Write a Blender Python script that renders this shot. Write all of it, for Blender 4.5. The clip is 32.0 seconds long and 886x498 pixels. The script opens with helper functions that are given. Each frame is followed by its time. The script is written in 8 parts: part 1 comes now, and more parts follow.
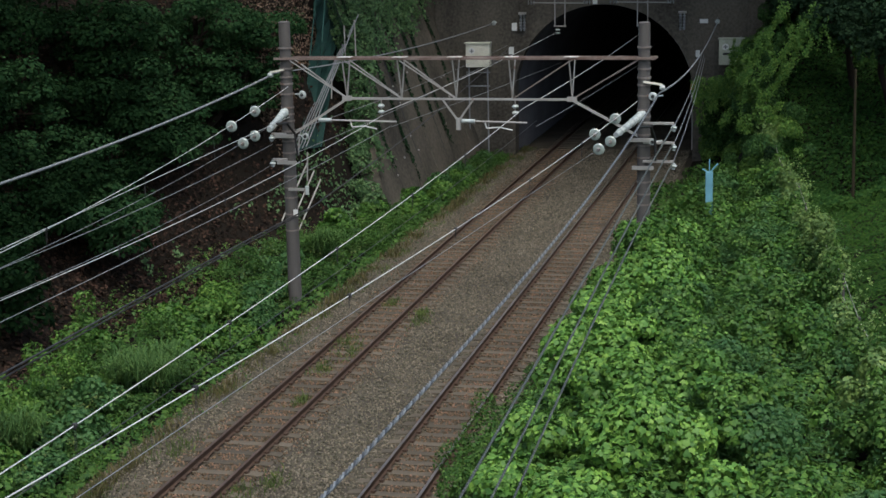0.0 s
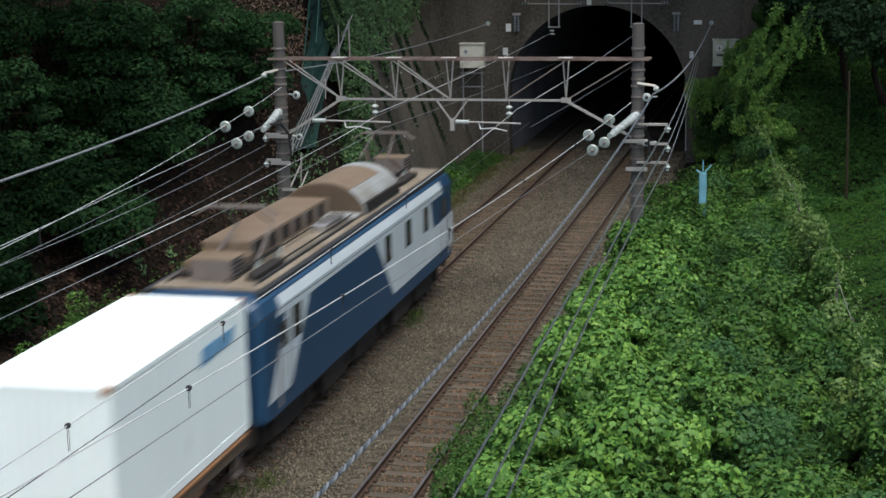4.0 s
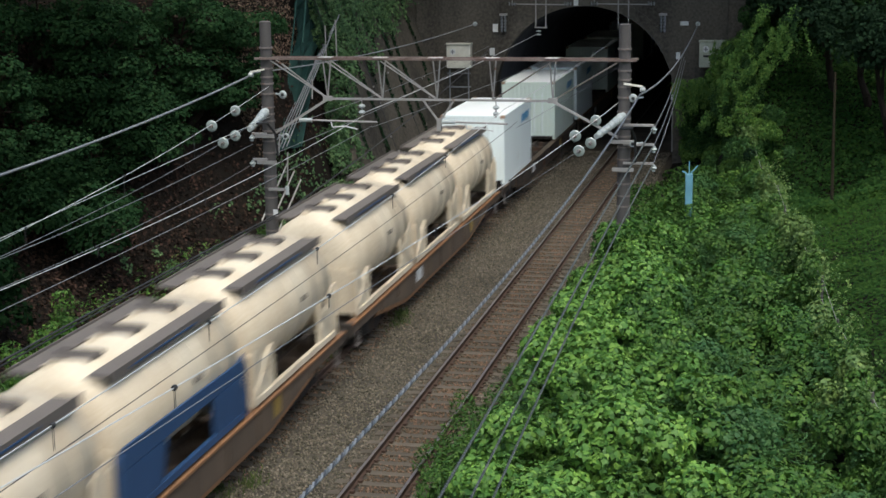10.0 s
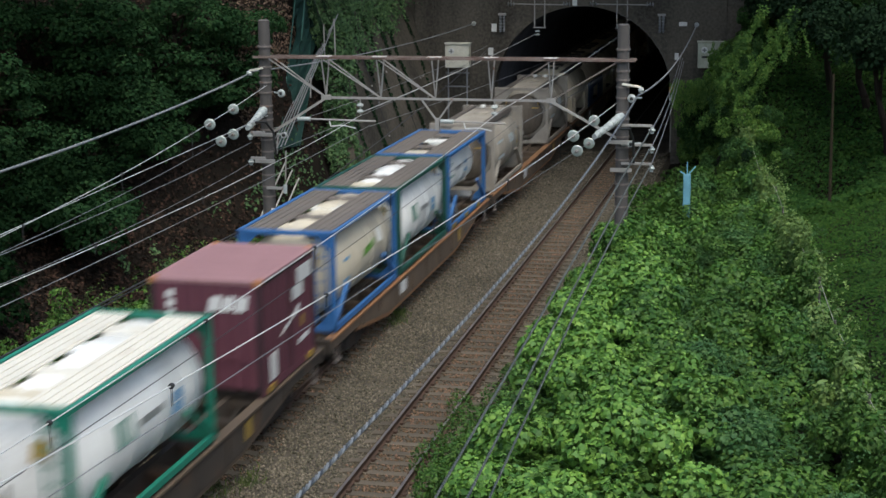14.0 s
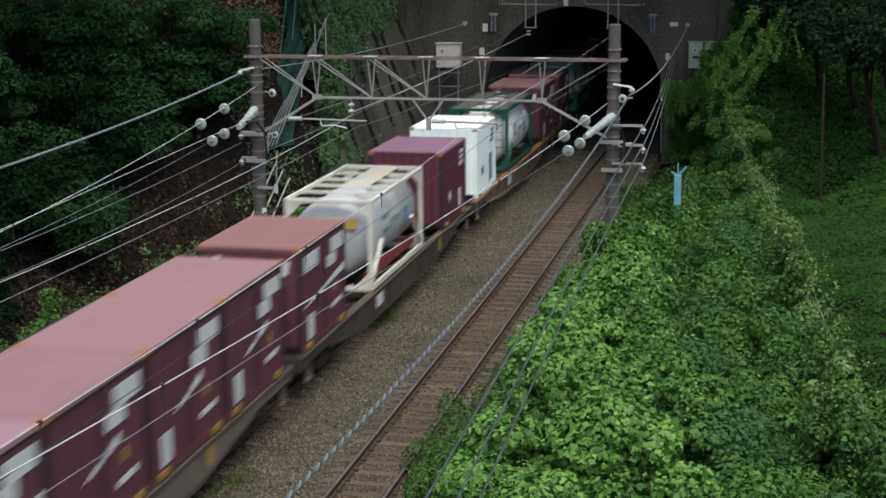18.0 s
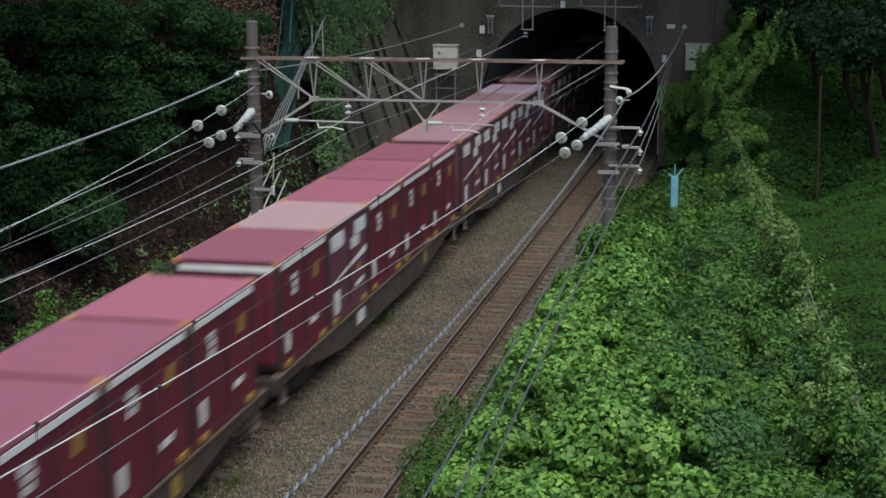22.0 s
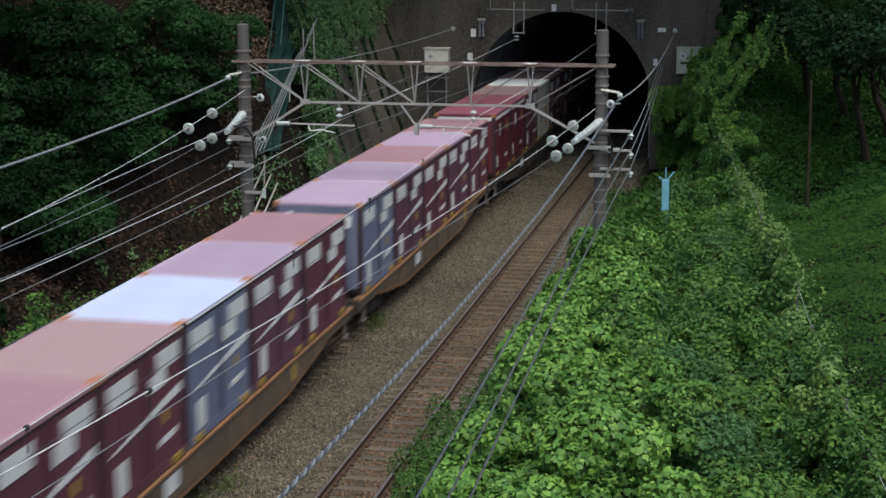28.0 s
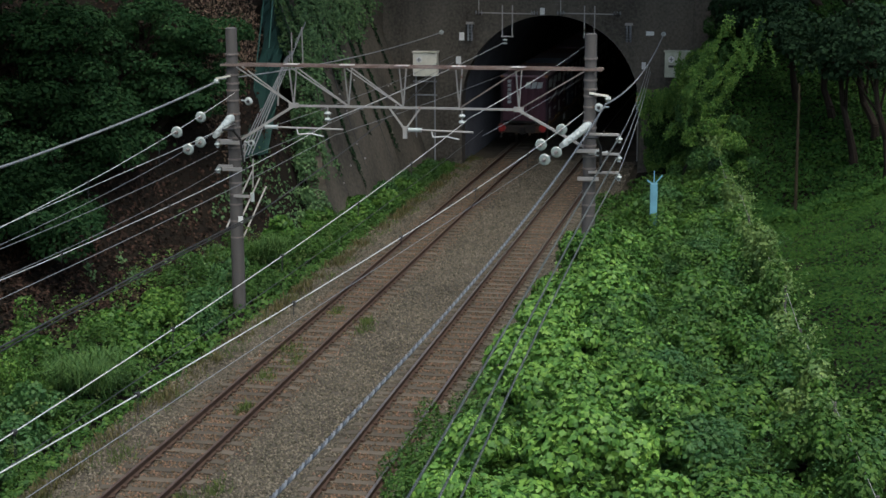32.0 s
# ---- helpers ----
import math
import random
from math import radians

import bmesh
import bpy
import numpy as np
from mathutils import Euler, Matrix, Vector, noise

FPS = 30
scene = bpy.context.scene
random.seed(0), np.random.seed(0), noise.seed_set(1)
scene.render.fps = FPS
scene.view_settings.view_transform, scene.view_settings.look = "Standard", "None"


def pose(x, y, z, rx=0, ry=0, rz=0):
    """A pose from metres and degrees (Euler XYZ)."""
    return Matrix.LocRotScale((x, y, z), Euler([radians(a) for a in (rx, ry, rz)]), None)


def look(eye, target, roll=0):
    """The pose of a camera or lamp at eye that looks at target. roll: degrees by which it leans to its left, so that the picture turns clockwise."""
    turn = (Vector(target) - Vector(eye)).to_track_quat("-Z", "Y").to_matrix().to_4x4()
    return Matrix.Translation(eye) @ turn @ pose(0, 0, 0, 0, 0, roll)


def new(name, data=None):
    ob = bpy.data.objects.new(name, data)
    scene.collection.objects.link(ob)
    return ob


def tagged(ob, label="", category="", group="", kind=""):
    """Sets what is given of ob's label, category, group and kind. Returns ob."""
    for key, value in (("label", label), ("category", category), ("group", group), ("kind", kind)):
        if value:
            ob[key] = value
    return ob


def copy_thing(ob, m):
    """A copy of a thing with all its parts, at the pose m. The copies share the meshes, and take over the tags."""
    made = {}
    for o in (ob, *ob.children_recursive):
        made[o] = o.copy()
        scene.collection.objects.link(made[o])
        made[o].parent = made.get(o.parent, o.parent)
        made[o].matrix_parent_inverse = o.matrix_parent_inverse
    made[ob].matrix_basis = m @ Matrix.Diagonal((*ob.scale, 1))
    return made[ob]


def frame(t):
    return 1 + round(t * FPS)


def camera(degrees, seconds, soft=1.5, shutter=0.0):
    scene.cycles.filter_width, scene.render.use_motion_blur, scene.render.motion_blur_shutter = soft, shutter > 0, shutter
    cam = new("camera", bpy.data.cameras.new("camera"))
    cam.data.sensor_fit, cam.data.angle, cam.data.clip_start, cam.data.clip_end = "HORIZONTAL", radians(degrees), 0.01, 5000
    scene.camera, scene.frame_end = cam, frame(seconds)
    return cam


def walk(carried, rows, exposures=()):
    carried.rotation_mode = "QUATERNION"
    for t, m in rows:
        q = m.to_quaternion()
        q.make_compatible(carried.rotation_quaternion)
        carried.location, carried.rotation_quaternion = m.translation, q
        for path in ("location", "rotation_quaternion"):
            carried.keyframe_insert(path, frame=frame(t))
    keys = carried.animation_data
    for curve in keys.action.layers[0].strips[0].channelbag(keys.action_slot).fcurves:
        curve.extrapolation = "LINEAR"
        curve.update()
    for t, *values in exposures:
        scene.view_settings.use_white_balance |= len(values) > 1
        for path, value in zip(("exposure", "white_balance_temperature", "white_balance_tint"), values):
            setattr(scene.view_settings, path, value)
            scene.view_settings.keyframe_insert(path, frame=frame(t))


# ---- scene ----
# camera: a fixed stand above the cutting, slowly swinging to the right
EYE = (11.827, 0.0, 10.839)
cam = camera(31.615, 32.0, soft=1.55, shutter=1.0)
TURNS = [  # seconds, tilt, roll, swing
    (0, 78.254, -1.212, 13.490),
    (0.5, 78.260, -1.201, 13.471),
    (1, 78.253, -1.208, 13.445),
    (1.5, 78.257, -1.170, 13.409),
    (2, 78.262, -1.158, 13.366),
    (2.5, 78.262, -1.143, 13.336),
    (3, 78.265, -1.114, 13.305),
    (3.5, 78.276, -1.071, 13.275),
    (5.5, 78.253, -1.020, 13.168),
    (6, 78.275, -0.945, 13.110),
    (6.5, 78.287, -0.923, 13.048),
    (7, 78.300, -0.874, 12.968),
    (7.5, 78.295, -0.831, 12.877),
    (8, 78.279, -0.820, 12.817),
    (8.5, 78.275, -0.759, 12.774),
    (9, 78.258, -0.757, 12.751),
    (9.5, 78.257, -0.811, 12.756),
    (10, 78.268, -0.805, 12.743),
    (10.5, 78.259, -0.735, 12.719),
    (11, 78.254, -0.719, 12.732),
    (11.5, 78.262, -0.652, 12.746),
    (12, 78.269, -0.576, 12.723),
    (12.5, 78.252, -0.564, 12.691),
    (13, 78.244, -0.606, 12.699),
    (13.5, 78.247, -0.566, 12.705),
    (14, 78.248, -0.520, 12.657),
    (14.5, 78.246, -0.493, 12.610),
    (16.5, 78.235, -0.414, 12.490),
    (17, 78.236, -0.361, 12.397),
    (17.5, 78.234, -0.374, 12.337),
    (18, 78.240, -0.410, 12.318),
    (18.5, 78.259, -0.384, 12.291),
    (19, 78.273, -0.375, 12.265),
    (19.5, 78.290, -0.424, 12.242),
    (20, 78.290, -0.412, 12.219),
    (20.5, 78.277, -0.338, 12.216),
    (21, 78.277, -0.345, 12.233),
    (21.5, 78.292, -0.396, 12.237),
    (22, 78.307, -0.345, 12.199),
    (22.5, 78.332, -0.299, 12.119),
    (23, 78.355, -0.312, 12.031),
    (23.5, 78.360, -0.315, 11.970),
    (24, 78.366, -0.242, 11.919),
    (24.5, 78.375, -0.190, 11.878),
    (25, 78.390, -0.239, 11.859),
    (25.5, 78.395, -0.261, 11.856),
    (27.5, 78.401, -0.274, 11.944),
    (28, 78.421, -0.242, 11.866),
    (28.5, 78.432, -0.247, 11.800),
    (29, 78.454, -0.268, 11.753),
    (29.5, 78.475, -0.302, 11.702),
    (30, 78.491, -0.237, 11.635),
    (30.5, 78.512, -0.222, 11.568),
    (31, 78.525, -0.222, 11.511),
    (31.5, 78.543, -0.217, 11.473),
    (32, 78.549, -0.214, 11.442),
]
walk(cam, [(t, pose(*EYE, tilt, 0, swing) @ pose(0, 0, 0, 0, 0, roll)) for t, tilt, roll, swing in TURNS],
     exposures=[(0, 0.8, 6500, 4), (32, 0.8, 6500, 4)])
# ---- world and light: bright overcast sky over a shaded cutting ----
world = bpy.data.worlds.new("overcast_sky")
scene.world = world
world.use_nodes = True
wn = world.node_tree.nodes
sky = wn.new("ShaderNodeTexSky")
sky.sky_type = "NISHITA"
sky.sun_disc = False
sky.sun_elevation, sky.sun_rotation = radians(64), radians(152)
sky.air_density, sky.dust_density = 1.0, 3.0
wn["Background"].inputs["Strength"].default_value = 0.15
world.node_tree.links.new(sky.outputs["Color"], wn["Background"].inputs["Color"])
sun_data = bpy.data.lights.new("sun", "SUN")
sun_data.energy, sun_data.angle, sun_data.color = 1.5, radians(50), (1.0, 0.97, 0.93)
sun = new("sun", sun_data)
sun.matrix_world = look((14, -26, 62), (0, 0, 0))

rng = np.random.default_rng(7)


# ---- materials ----
def mat(name, col, col2=None, rough=0.8, metal=0.0, scale=2.0, fine=30.0, amount=0.6, bump=0.15, rust=0.0,
        rust_col=(0.16, 0.065, 0.03), streak=1.0, piece=0.0, island=0.0, trans=0.0, spec=0.5):
    """A worn surface: two colours mixed by coarse and fine noise, optional rust, relief."""
    m = bpy.data.materials.new(name)
    m.use_nodes = True
    nt = m.node_tree
    n, l = nt.nodes, nt.links
    b = n["Principled BSDF"]
    b.inputs["Roughness"].default_value, b.inputs["Metallic"].default_value = rough, metal
    b.inputs["Specular IOR Level"].default_value = spec
    if col2 is None:
        col2 = tuple(c * 0.62 for c in col)
    tc = n.new("ShaderNodeTexCoord")
    mp = n.new("ShaderNodeMapping")
    mp.inputs["Scale"].default_value = (1.0, 1.0, streak)
    l.new(tc.outputs["Object"], mp.inputs["Vector"])
    n1, n2 = n.new("ShaderNodeTexNoise"), n.new("ShaderNodeTexNoise")
    n1.inputs["Scale"].default_value, n1.inputs["Detail"].default_value = scale, 5
    n2.inputs["Scale"].default_value, n2.inputs["Detail"].default_value = fine, 4
    l.new(mp.outputs["Vector"], n1.inputs["Vector"])
    l.new(tc.outputs["Object"], n2.inputs["Vector"])
    add = n.new("ShaderNodeMath")
    add.operation = "MULTIPLY_ADD"
    add.inputs[1].default_value = 0.6
    l.new(n1.outputs["Fac"], add.inputs[0])
    half = n.new("ShaderNodeMath")
    half.operation = "MULTIPLY"
    half.inputs[1].default_value = 0.4
    l.new(n2.outputs["Fac"], half.inputs[0])
    l.new(half.outputs[0], add.inputs[2])
    ramp = n.new("ShaderNodeMapRange")
    ramp.inputs[1].default_value, ramp.inputs[2].default_value = 0.38, 0.64
    ramp.inputs[3].default_value, ramp.inputs[4].default_value = 0.0, amount
    l.new(add.outputs[0], ramp.inputs[0])
    mix = n.new("ShaderNodeMix")
    mix.data_type = "RGBA"
    mix.inputs[6].default_value, mix.inputs[7].default_value = (*col, 1), (*col2, 1)
    l.new(ramp.outputs[0], mix.inputs[0])
    out = mix.outputs[2]
    for kind, value in (("piece", piece), ("island", island)):
        if value:
            if kind == "piece":
                src = n.new("ShaderNodeObjectInfo").outputs["Random"]
            else:
                src = n.new("ShaderNodeNewGeometry").outputs["Random Per Island"]
            mr = n.new("ShaderNodeMapRange")
            mr.inputs[3].default_value, mr.inputs[4].default_value = 1 - value, 1 + value
            l.new(src, mr.inputs[0])
            hsv = n.new("ShaderNodeHueSaturation")
            l.new(mr.outputs[0], hsv.inputs["Value"])
            l.new(out, hsv.inputs["Color"])
            if kind == "island":
                mh = n.new("ShaderNodeMapRange")
                mh.inputs[3].default_value, mh.inputs[4].default_value = 0.515, 0.475
                l.new(src, mh.inputs[0])
                l.new(mh.outputs[0], hsv.inputs["Hue"])
            out = hsv.outputs["Color"]
    if rust:
        n3 = n.new("ShaderNodeTexNoise")
        n3.inputs["Scale"].default_value, n3.inputs["Detail"].default_value = scale * 1.7, 8
        l.new(mp.outputs["Vector"], n3.inputs["Vector"])
        r3 = n.new("ShaderNodeMapRange")
        r3.inputs[1].default_value, r3.inputs[2].default_value = 0.72 - 0.35 * rust, 0.86 - 0.35 * rust
        l.new(n3.outputs["Fac"], r3.inputs[0])
        mx = n.new("ShaderNodeMix")
        mx.data_type = "RGBA"
        mx.inputs[7].default_value = (*rust_col, 1)
        l.new(out, mx.inputs[6])
        l.new(r3.outputs[0], mx.inputs[0])
        out = mx.outputs[2]
    l.new(out, b.inputs["Base Color"])
    if bump:
        bp = n.new("ShaderNodeBump")
        bp.inputs["Strength"].default_value, bp.inputs["Distance"].default_value = bump, 0.02
        l.new(n2.outputs["Fac"], bp.inputs["Height"])
        l.new(bp.outputs["Normal"], b.inputs["Normal"])
    if trans:
        tr = n.new("ShaderNodeBsdfTranslucent")
        l.new(out, tr.inputs["Color"])
        ms = n.new("ShaderNodeMixShader")
        ms.inputs[0].default_value = trans
        l.new(b.outputs[0], ms.inputs[1])
        l.new(tr.outputs[0], ms.inputs[2])
        l.new(ms.outputs[0], n["Material Output"].inputs["Surface"])
    return m


def glow(name, col, strength):
    m = bpy.data.materials.new(name)
    m.use_nodes = True
    b = m.node_tree.nodes["Principled BSDF"]
    b.inputs["Base Color"].default_value = (*col, 1)
    b.inputs["Emission Color"].default_value = (*col, 1)
    b.inputs["Emission Strength"].default_value = strength
    return m


# soil set near black, so shade under the plants is in its colour
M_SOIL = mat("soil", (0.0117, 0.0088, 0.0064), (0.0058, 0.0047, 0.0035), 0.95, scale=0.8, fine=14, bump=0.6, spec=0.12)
M_BALLAST = mat("ballast", (0.0820, 0.0695, 0.0514), (0.0352, 0.0289, 0.0216), 0.95, scale=0.7, fine=26, amount=0.9, bump=0.9, spec=0.2)
M_STONE = mat("ballast_stone", (0.1417, 0.1259, 0.0893), (0.0586, 0.0518, 0.0363), 0.95, scale=0.6, fine=20, island=0.6, bump=0, spec=0.2)
M_STONE_RUST = mat("rusty_ballast_stone", (0.1559, 0.1064, 0.0632), (0.0661, 0.0454, 0.0279), 0.95, scale=0.6, fine=20, island=0.65, bump=0, spec=0.2)
M_SLEEPER = mat("sleeper_concrete", (0.0960, 0.0790, 0.0580), (0.0461, 0.0380, 0.0290), 0.9, scale=3, fine=40, piece=0.25, spec=0.25)
M_RAIL = mat("rusty_rail", (0.0725, 0.0437, 0.0296), (0.0385, 0.0234, 0.0168), 0.75, metal=0.1, scale=2, fine=60, spec=0.3)
M_RAILTOP = mat("worn_rail_head", (0.2525, 0.2272, 0.2104), (0.1599, 0.1262, 0.1094), 0.35, metal=0.7, scale=3, fine=50)
M_RAILTOP2 = mat("dull_rail_head", (0.1094, 0.07153, 0.0547), (0.06732, 0.04208, 0.03366), 0.5, metal=0.5, scale=3, fine=50)
M_PORTAL = mat("dark_stained_concrete", (0.110, 0.098, 0.080), (0.028, 0.025, 0.021), 0.92, scale=0.4, fine=8, amount=1.0, streak=0.3, bump=0.35, spec=0.2)
M_WING = mat("weathered_concrete", (0.0950, 0.0827, 0.0651), (0.0264, 0.0238, 0.0194), 0.92, scale=0.35, fine=7, amount=1.0, streak=0.4, bump=0.4, spec=0.25)
M_LINING = mat("tunnel_lining", (0.062, 0.063, 0.070), (0.034, 0.034, 0.038), 0.95, scale=0.5, fine=6, spec=0.2)
M_POLE = mat("pole_concrete", (0.08128, 0.07388, 0.06892), (0.04923, 0.0443, 0.04086), 0.85, scale=1.6, fine=25, streak=0.3)
M_STEEL = mat("galvanised_steel", (0.3274, 0.3162, 0.2993), (0.2146, 0.1976, 0.1807), 0.6, metal=0.35, scale=3, fine=40, rust=0.25)
M_STEEL_OLD = mat("weathered_steel", (0.1777, 0.1543, 0.1403), (0.1122, 0.08883, 0.0748), 0.7, metal=0.2, scale=3, fine=40, rust=0.35)
M_RUSTBEAM = mat("rusty_beam", (0.085, 0.048, 0.037), (0.20, 0.165, 0.145), 0.8, scale=2.5, fine=30, amount=0.8)
M_PLATE = mat("rust_streaked_plate", (0.46, 0.44, 0.42), (0.33, 0.29, 0.26), 0.7, scale=4, fine=30, amount=0.7, rust=0.55, rust_col=(0.22, 0.075, 0.045))
M_WHITEPAINT = mat("white_paint", (0.6227, 0.6227, 0.6059), (0.4208, 0.4123, 0.3871), 0.6, scale=3, fine=30, amount=0.4)
M_PORCELAIN = mat("white_porcelain", (0.3703, 0.4039, 0.3913), (0.2525, 0.2777, 0.2693), 0.3, scale=8, fine=40, amount=0.6, bump=0)
M_WIRE = mat("bright_wire", (0.55, 0.56, 0.55), (0.38, 0.38, 0.37), 0.6, metal=0.1, bump=0)
M_GLASSDISC = mat("greenish_glass_disc", (0.27, 0.31, 0.29), (0.19, 0.22, 0.205), 0.2, scale=8, fine=40, amount=0.6, bump=0, spec=0.7)
M_WIRE_DARK = mat("dark_cable", (0.02945, 0.02945, 0.03114), (0.02104, 0.02104, 0.02272), 0.6, bump=0)
M_WIRE_GREY = mat("grey_cable", (0.1851, 0.1935, 0.202), (0.1178, 0.122, 0.1262), 0.6, bump=0)
M_BLACK = mat("black_rubber", (0.01683, 0.01683, 0.01767), (0.02525, 0.02525, 0.02525), 0.7, bump=0)
M_CABINET = mat("cream_cabinet", (0.6362, 0.6185, 0.5302), (0.4241, 0.4064, 0.3357), 0.6, scale=3, fine=25, rust=0.15)
M_CABINET_OLD = mat("mossy_cabinet", (0.4350, 0.4495, 0.3625), (0.2465, 0.2682, 0.2030), 0.75, scale=3, fine=25, amount=0.8, streak=0.4, rust=0.2)
M_CYAN = mat("pale_blue_paint", (0.1262, 0.3029, 0.3871), (0.08415, 0.2104, 0.2693), 0.6, scale=4, fine=30)
M_NET = mat("green_net", (0.0069, 0.0491, 0.0393), (0.0039, 0.0255, 0.0206), 0.8, scale=3, fine=30)
M_STEM = mat("slim_stem_bark", (0.034, 0.029, 0.017), (0.014, 0.013, 0.009), 0.95, scale=5, fine=30, bump=0.4, spec=0.1)
M_BARK = mat("bark", (0.02805, 0.0215, 0.0159), (0.01309, 0.01029, 0.008415), 0.95, scale=5, fine=30, streak=0.2, bump=0.7, spec=0.1)
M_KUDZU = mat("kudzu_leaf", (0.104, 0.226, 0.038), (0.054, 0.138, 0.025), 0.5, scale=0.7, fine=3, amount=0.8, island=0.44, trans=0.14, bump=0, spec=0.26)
# KUDZU4 and KUDZU3 are darker kudzu copies with shade put into the colour
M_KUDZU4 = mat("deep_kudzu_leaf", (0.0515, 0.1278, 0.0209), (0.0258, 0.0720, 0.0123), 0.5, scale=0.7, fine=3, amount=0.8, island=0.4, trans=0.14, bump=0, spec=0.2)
M_KUDZU5 = mat("pale_vine_leaf", (0.118, 0.200, 0.052), (0.068, 0.124, 0.032), 0.55, scale=0.7, fine=3, amount=0.8, island=0.3, trans=0.25, bump=0, spec=0.3)
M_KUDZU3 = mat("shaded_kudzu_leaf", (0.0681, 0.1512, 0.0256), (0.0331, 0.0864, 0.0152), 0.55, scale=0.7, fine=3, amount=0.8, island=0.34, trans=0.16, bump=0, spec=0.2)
M_SHRUB2 = mat("blue_green_leaf", (0.0459, 0.1230, 0.0312), (0.0279, 0.0804, 0.0205), 0.65, scale=0.7, fine=3, amount=0.8, island=0.25, trans=0.25, bump=0, spec=0.35)
M_TUFT = mat("tuft_blade", (0.08415, 0.1262, 0.02945), (0.05891, 0.08415, 0.02525), 0.8, scale=0.7, fine=3, amount=0.9, island=0.35, trans=0.25, bump=0, spec=0.3)
M_LONGGRASS = mat("long_grass_blade", (0.066, 0.142, 0.032), (0.038, 0.092, 0.022), 0.7, scale=0.7, fine=3, amount=0.8, island=0.25, trans=0.25, bump=0, spec=0.35)
M_SHRUB = mat("shrub_leaf", (0.048, 0.114, 0.019), (0.024, 0.064, 0.012), 0.6, scale=0.7, fine=3, amount=0.8, island=0.3, trans=0.18, bump=0, spec=0.22)
M_WEED = mat("weed_leaf", (0.04239, 0.106, 0.0167), (0.02184, 0.06295, 0.01157), 0.65, scale=0.7, fine=3, amount=0.8, island=0.25, trans=0.25, bump=0, spec=0.3)
# grass tones lowered to hold the shade cast by the trees
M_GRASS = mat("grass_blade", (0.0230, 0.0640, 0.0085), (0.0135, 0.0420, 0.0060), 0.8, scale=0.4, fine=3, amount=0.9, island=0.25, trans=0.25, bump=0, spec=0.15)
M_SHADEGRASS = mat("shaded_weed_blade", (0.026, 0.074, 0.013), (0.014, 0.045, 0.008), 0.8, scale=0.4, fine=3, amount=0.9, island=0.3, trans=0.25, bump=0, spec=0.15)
M_DRYGRASS = mat("dry_grass", (0.1094, 0.09677, 0.04208), (0.06311, 0.07153, 0.02525), 0.85, scale=0.5, fine=3, island=0.3, trans=0.2, bump=0, spec=0.15)
# tree leaves set near black: the wood's shade is put into them
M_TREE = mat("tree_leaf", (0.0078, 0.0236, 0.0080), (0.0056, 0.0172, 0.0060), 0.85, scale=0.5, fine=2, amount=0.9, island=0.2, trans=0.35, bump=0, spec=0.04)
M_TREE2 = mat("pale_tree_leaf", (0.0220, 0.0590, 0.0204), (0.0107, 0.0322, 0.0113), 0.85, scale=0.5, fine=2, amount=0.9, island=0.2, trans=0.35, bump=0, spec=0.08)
# leaf colour lowered to stand for tree shade over the right slope
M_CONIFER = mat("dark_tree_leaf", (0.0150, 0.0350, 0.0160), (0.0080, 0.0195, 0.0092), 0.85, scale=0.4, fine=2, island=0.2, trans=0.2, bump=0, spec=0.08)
M_VINE = mat("hanging_vine_leaf", (0.044, 0.112, 0.026), (0.022, 0.062, 0.016), 0.7, scale=0.5, fine=3, amount=0.9, island=0.4, trans=0.3, bump=0, spec=0.2)
M_WALLVINE = mat("greyish_wall_vine_leaf", (0.0924, 0.1708, 0.0700), (0.0420, 0.0896, 0.0378), 0.75, scale=0.5, fine=3, amount=0.9, island=0.4, trans=0.3, bump=0, spec=0.2)
M_DRYVINE = mat("dead_vine_leaf", (0.1418, 0.1023, 0.0688), (0.0675, 0.0496, 0.0352), 0.9, scale=1, fine=5, amount=0.9, island=0.5, bump=0, spec=0.12)
M_VINE2 = mat("creeper_leaf", (0.100, 0.205, 0.036), (0.055, 0.130, 0.024), 0.65, scale=0.7, fine=3, amount=0.8, island=0.35, trans=0.25, bump=0, spec=0.25)
# litter darkened to hold the shade below the wood
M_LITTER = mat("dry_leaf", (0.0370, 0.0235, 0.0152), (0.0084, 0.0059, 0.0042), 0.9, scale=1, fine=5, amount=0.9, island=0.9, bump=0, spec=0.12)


# ---- mesh helpers ----
def box(bm, x0, x1, y0, y1, z0, z1, turn=None):
    """An upright box between the given bounds; turn: a matrix laid over it."""
    m = Matrix.Translation(((x0 + x1) / 2, (y0 + y1) / 2, (z0 + z1) / 2)) @ Matrix.Diagonal((x1 - x0, y1 - y0, z1 - z0, 1))
    return bmesh.ops.create_cube(bm, size=1, matrix=(turn @ m) if turn else m)["verts"]


def rod(bm, a, b, r, r2=None, sides=8):
    """A round bar from a to b."""
    a, b = Vector(a), Vector(b)
    m = Matrix.Translation((a + b) / 2) @ (b - a).to_track_quat("Z", "Y").to_matrix().to_4x4()
    bmesh.ops.create_cone(bm, cap_ends=True, segments=sides, radius1=r, radius2=r if r2 is None else r2, depth=(b - a).length, matrix=m)


def bar(bm, a, b, w, h):
    """A square bar from a to b."""
    a, b = Vector(a), Vector(b)
    m = Matrix.Translation((a + b) / 2) @ (b - a).to_track_quat("Z", "Y").to_matrix().to_4x4() @ Matrix.Diagonal((w, h, (b - a).length, 1))
    bmesh.ops.create_cube(bm, size=1, matrix=m)


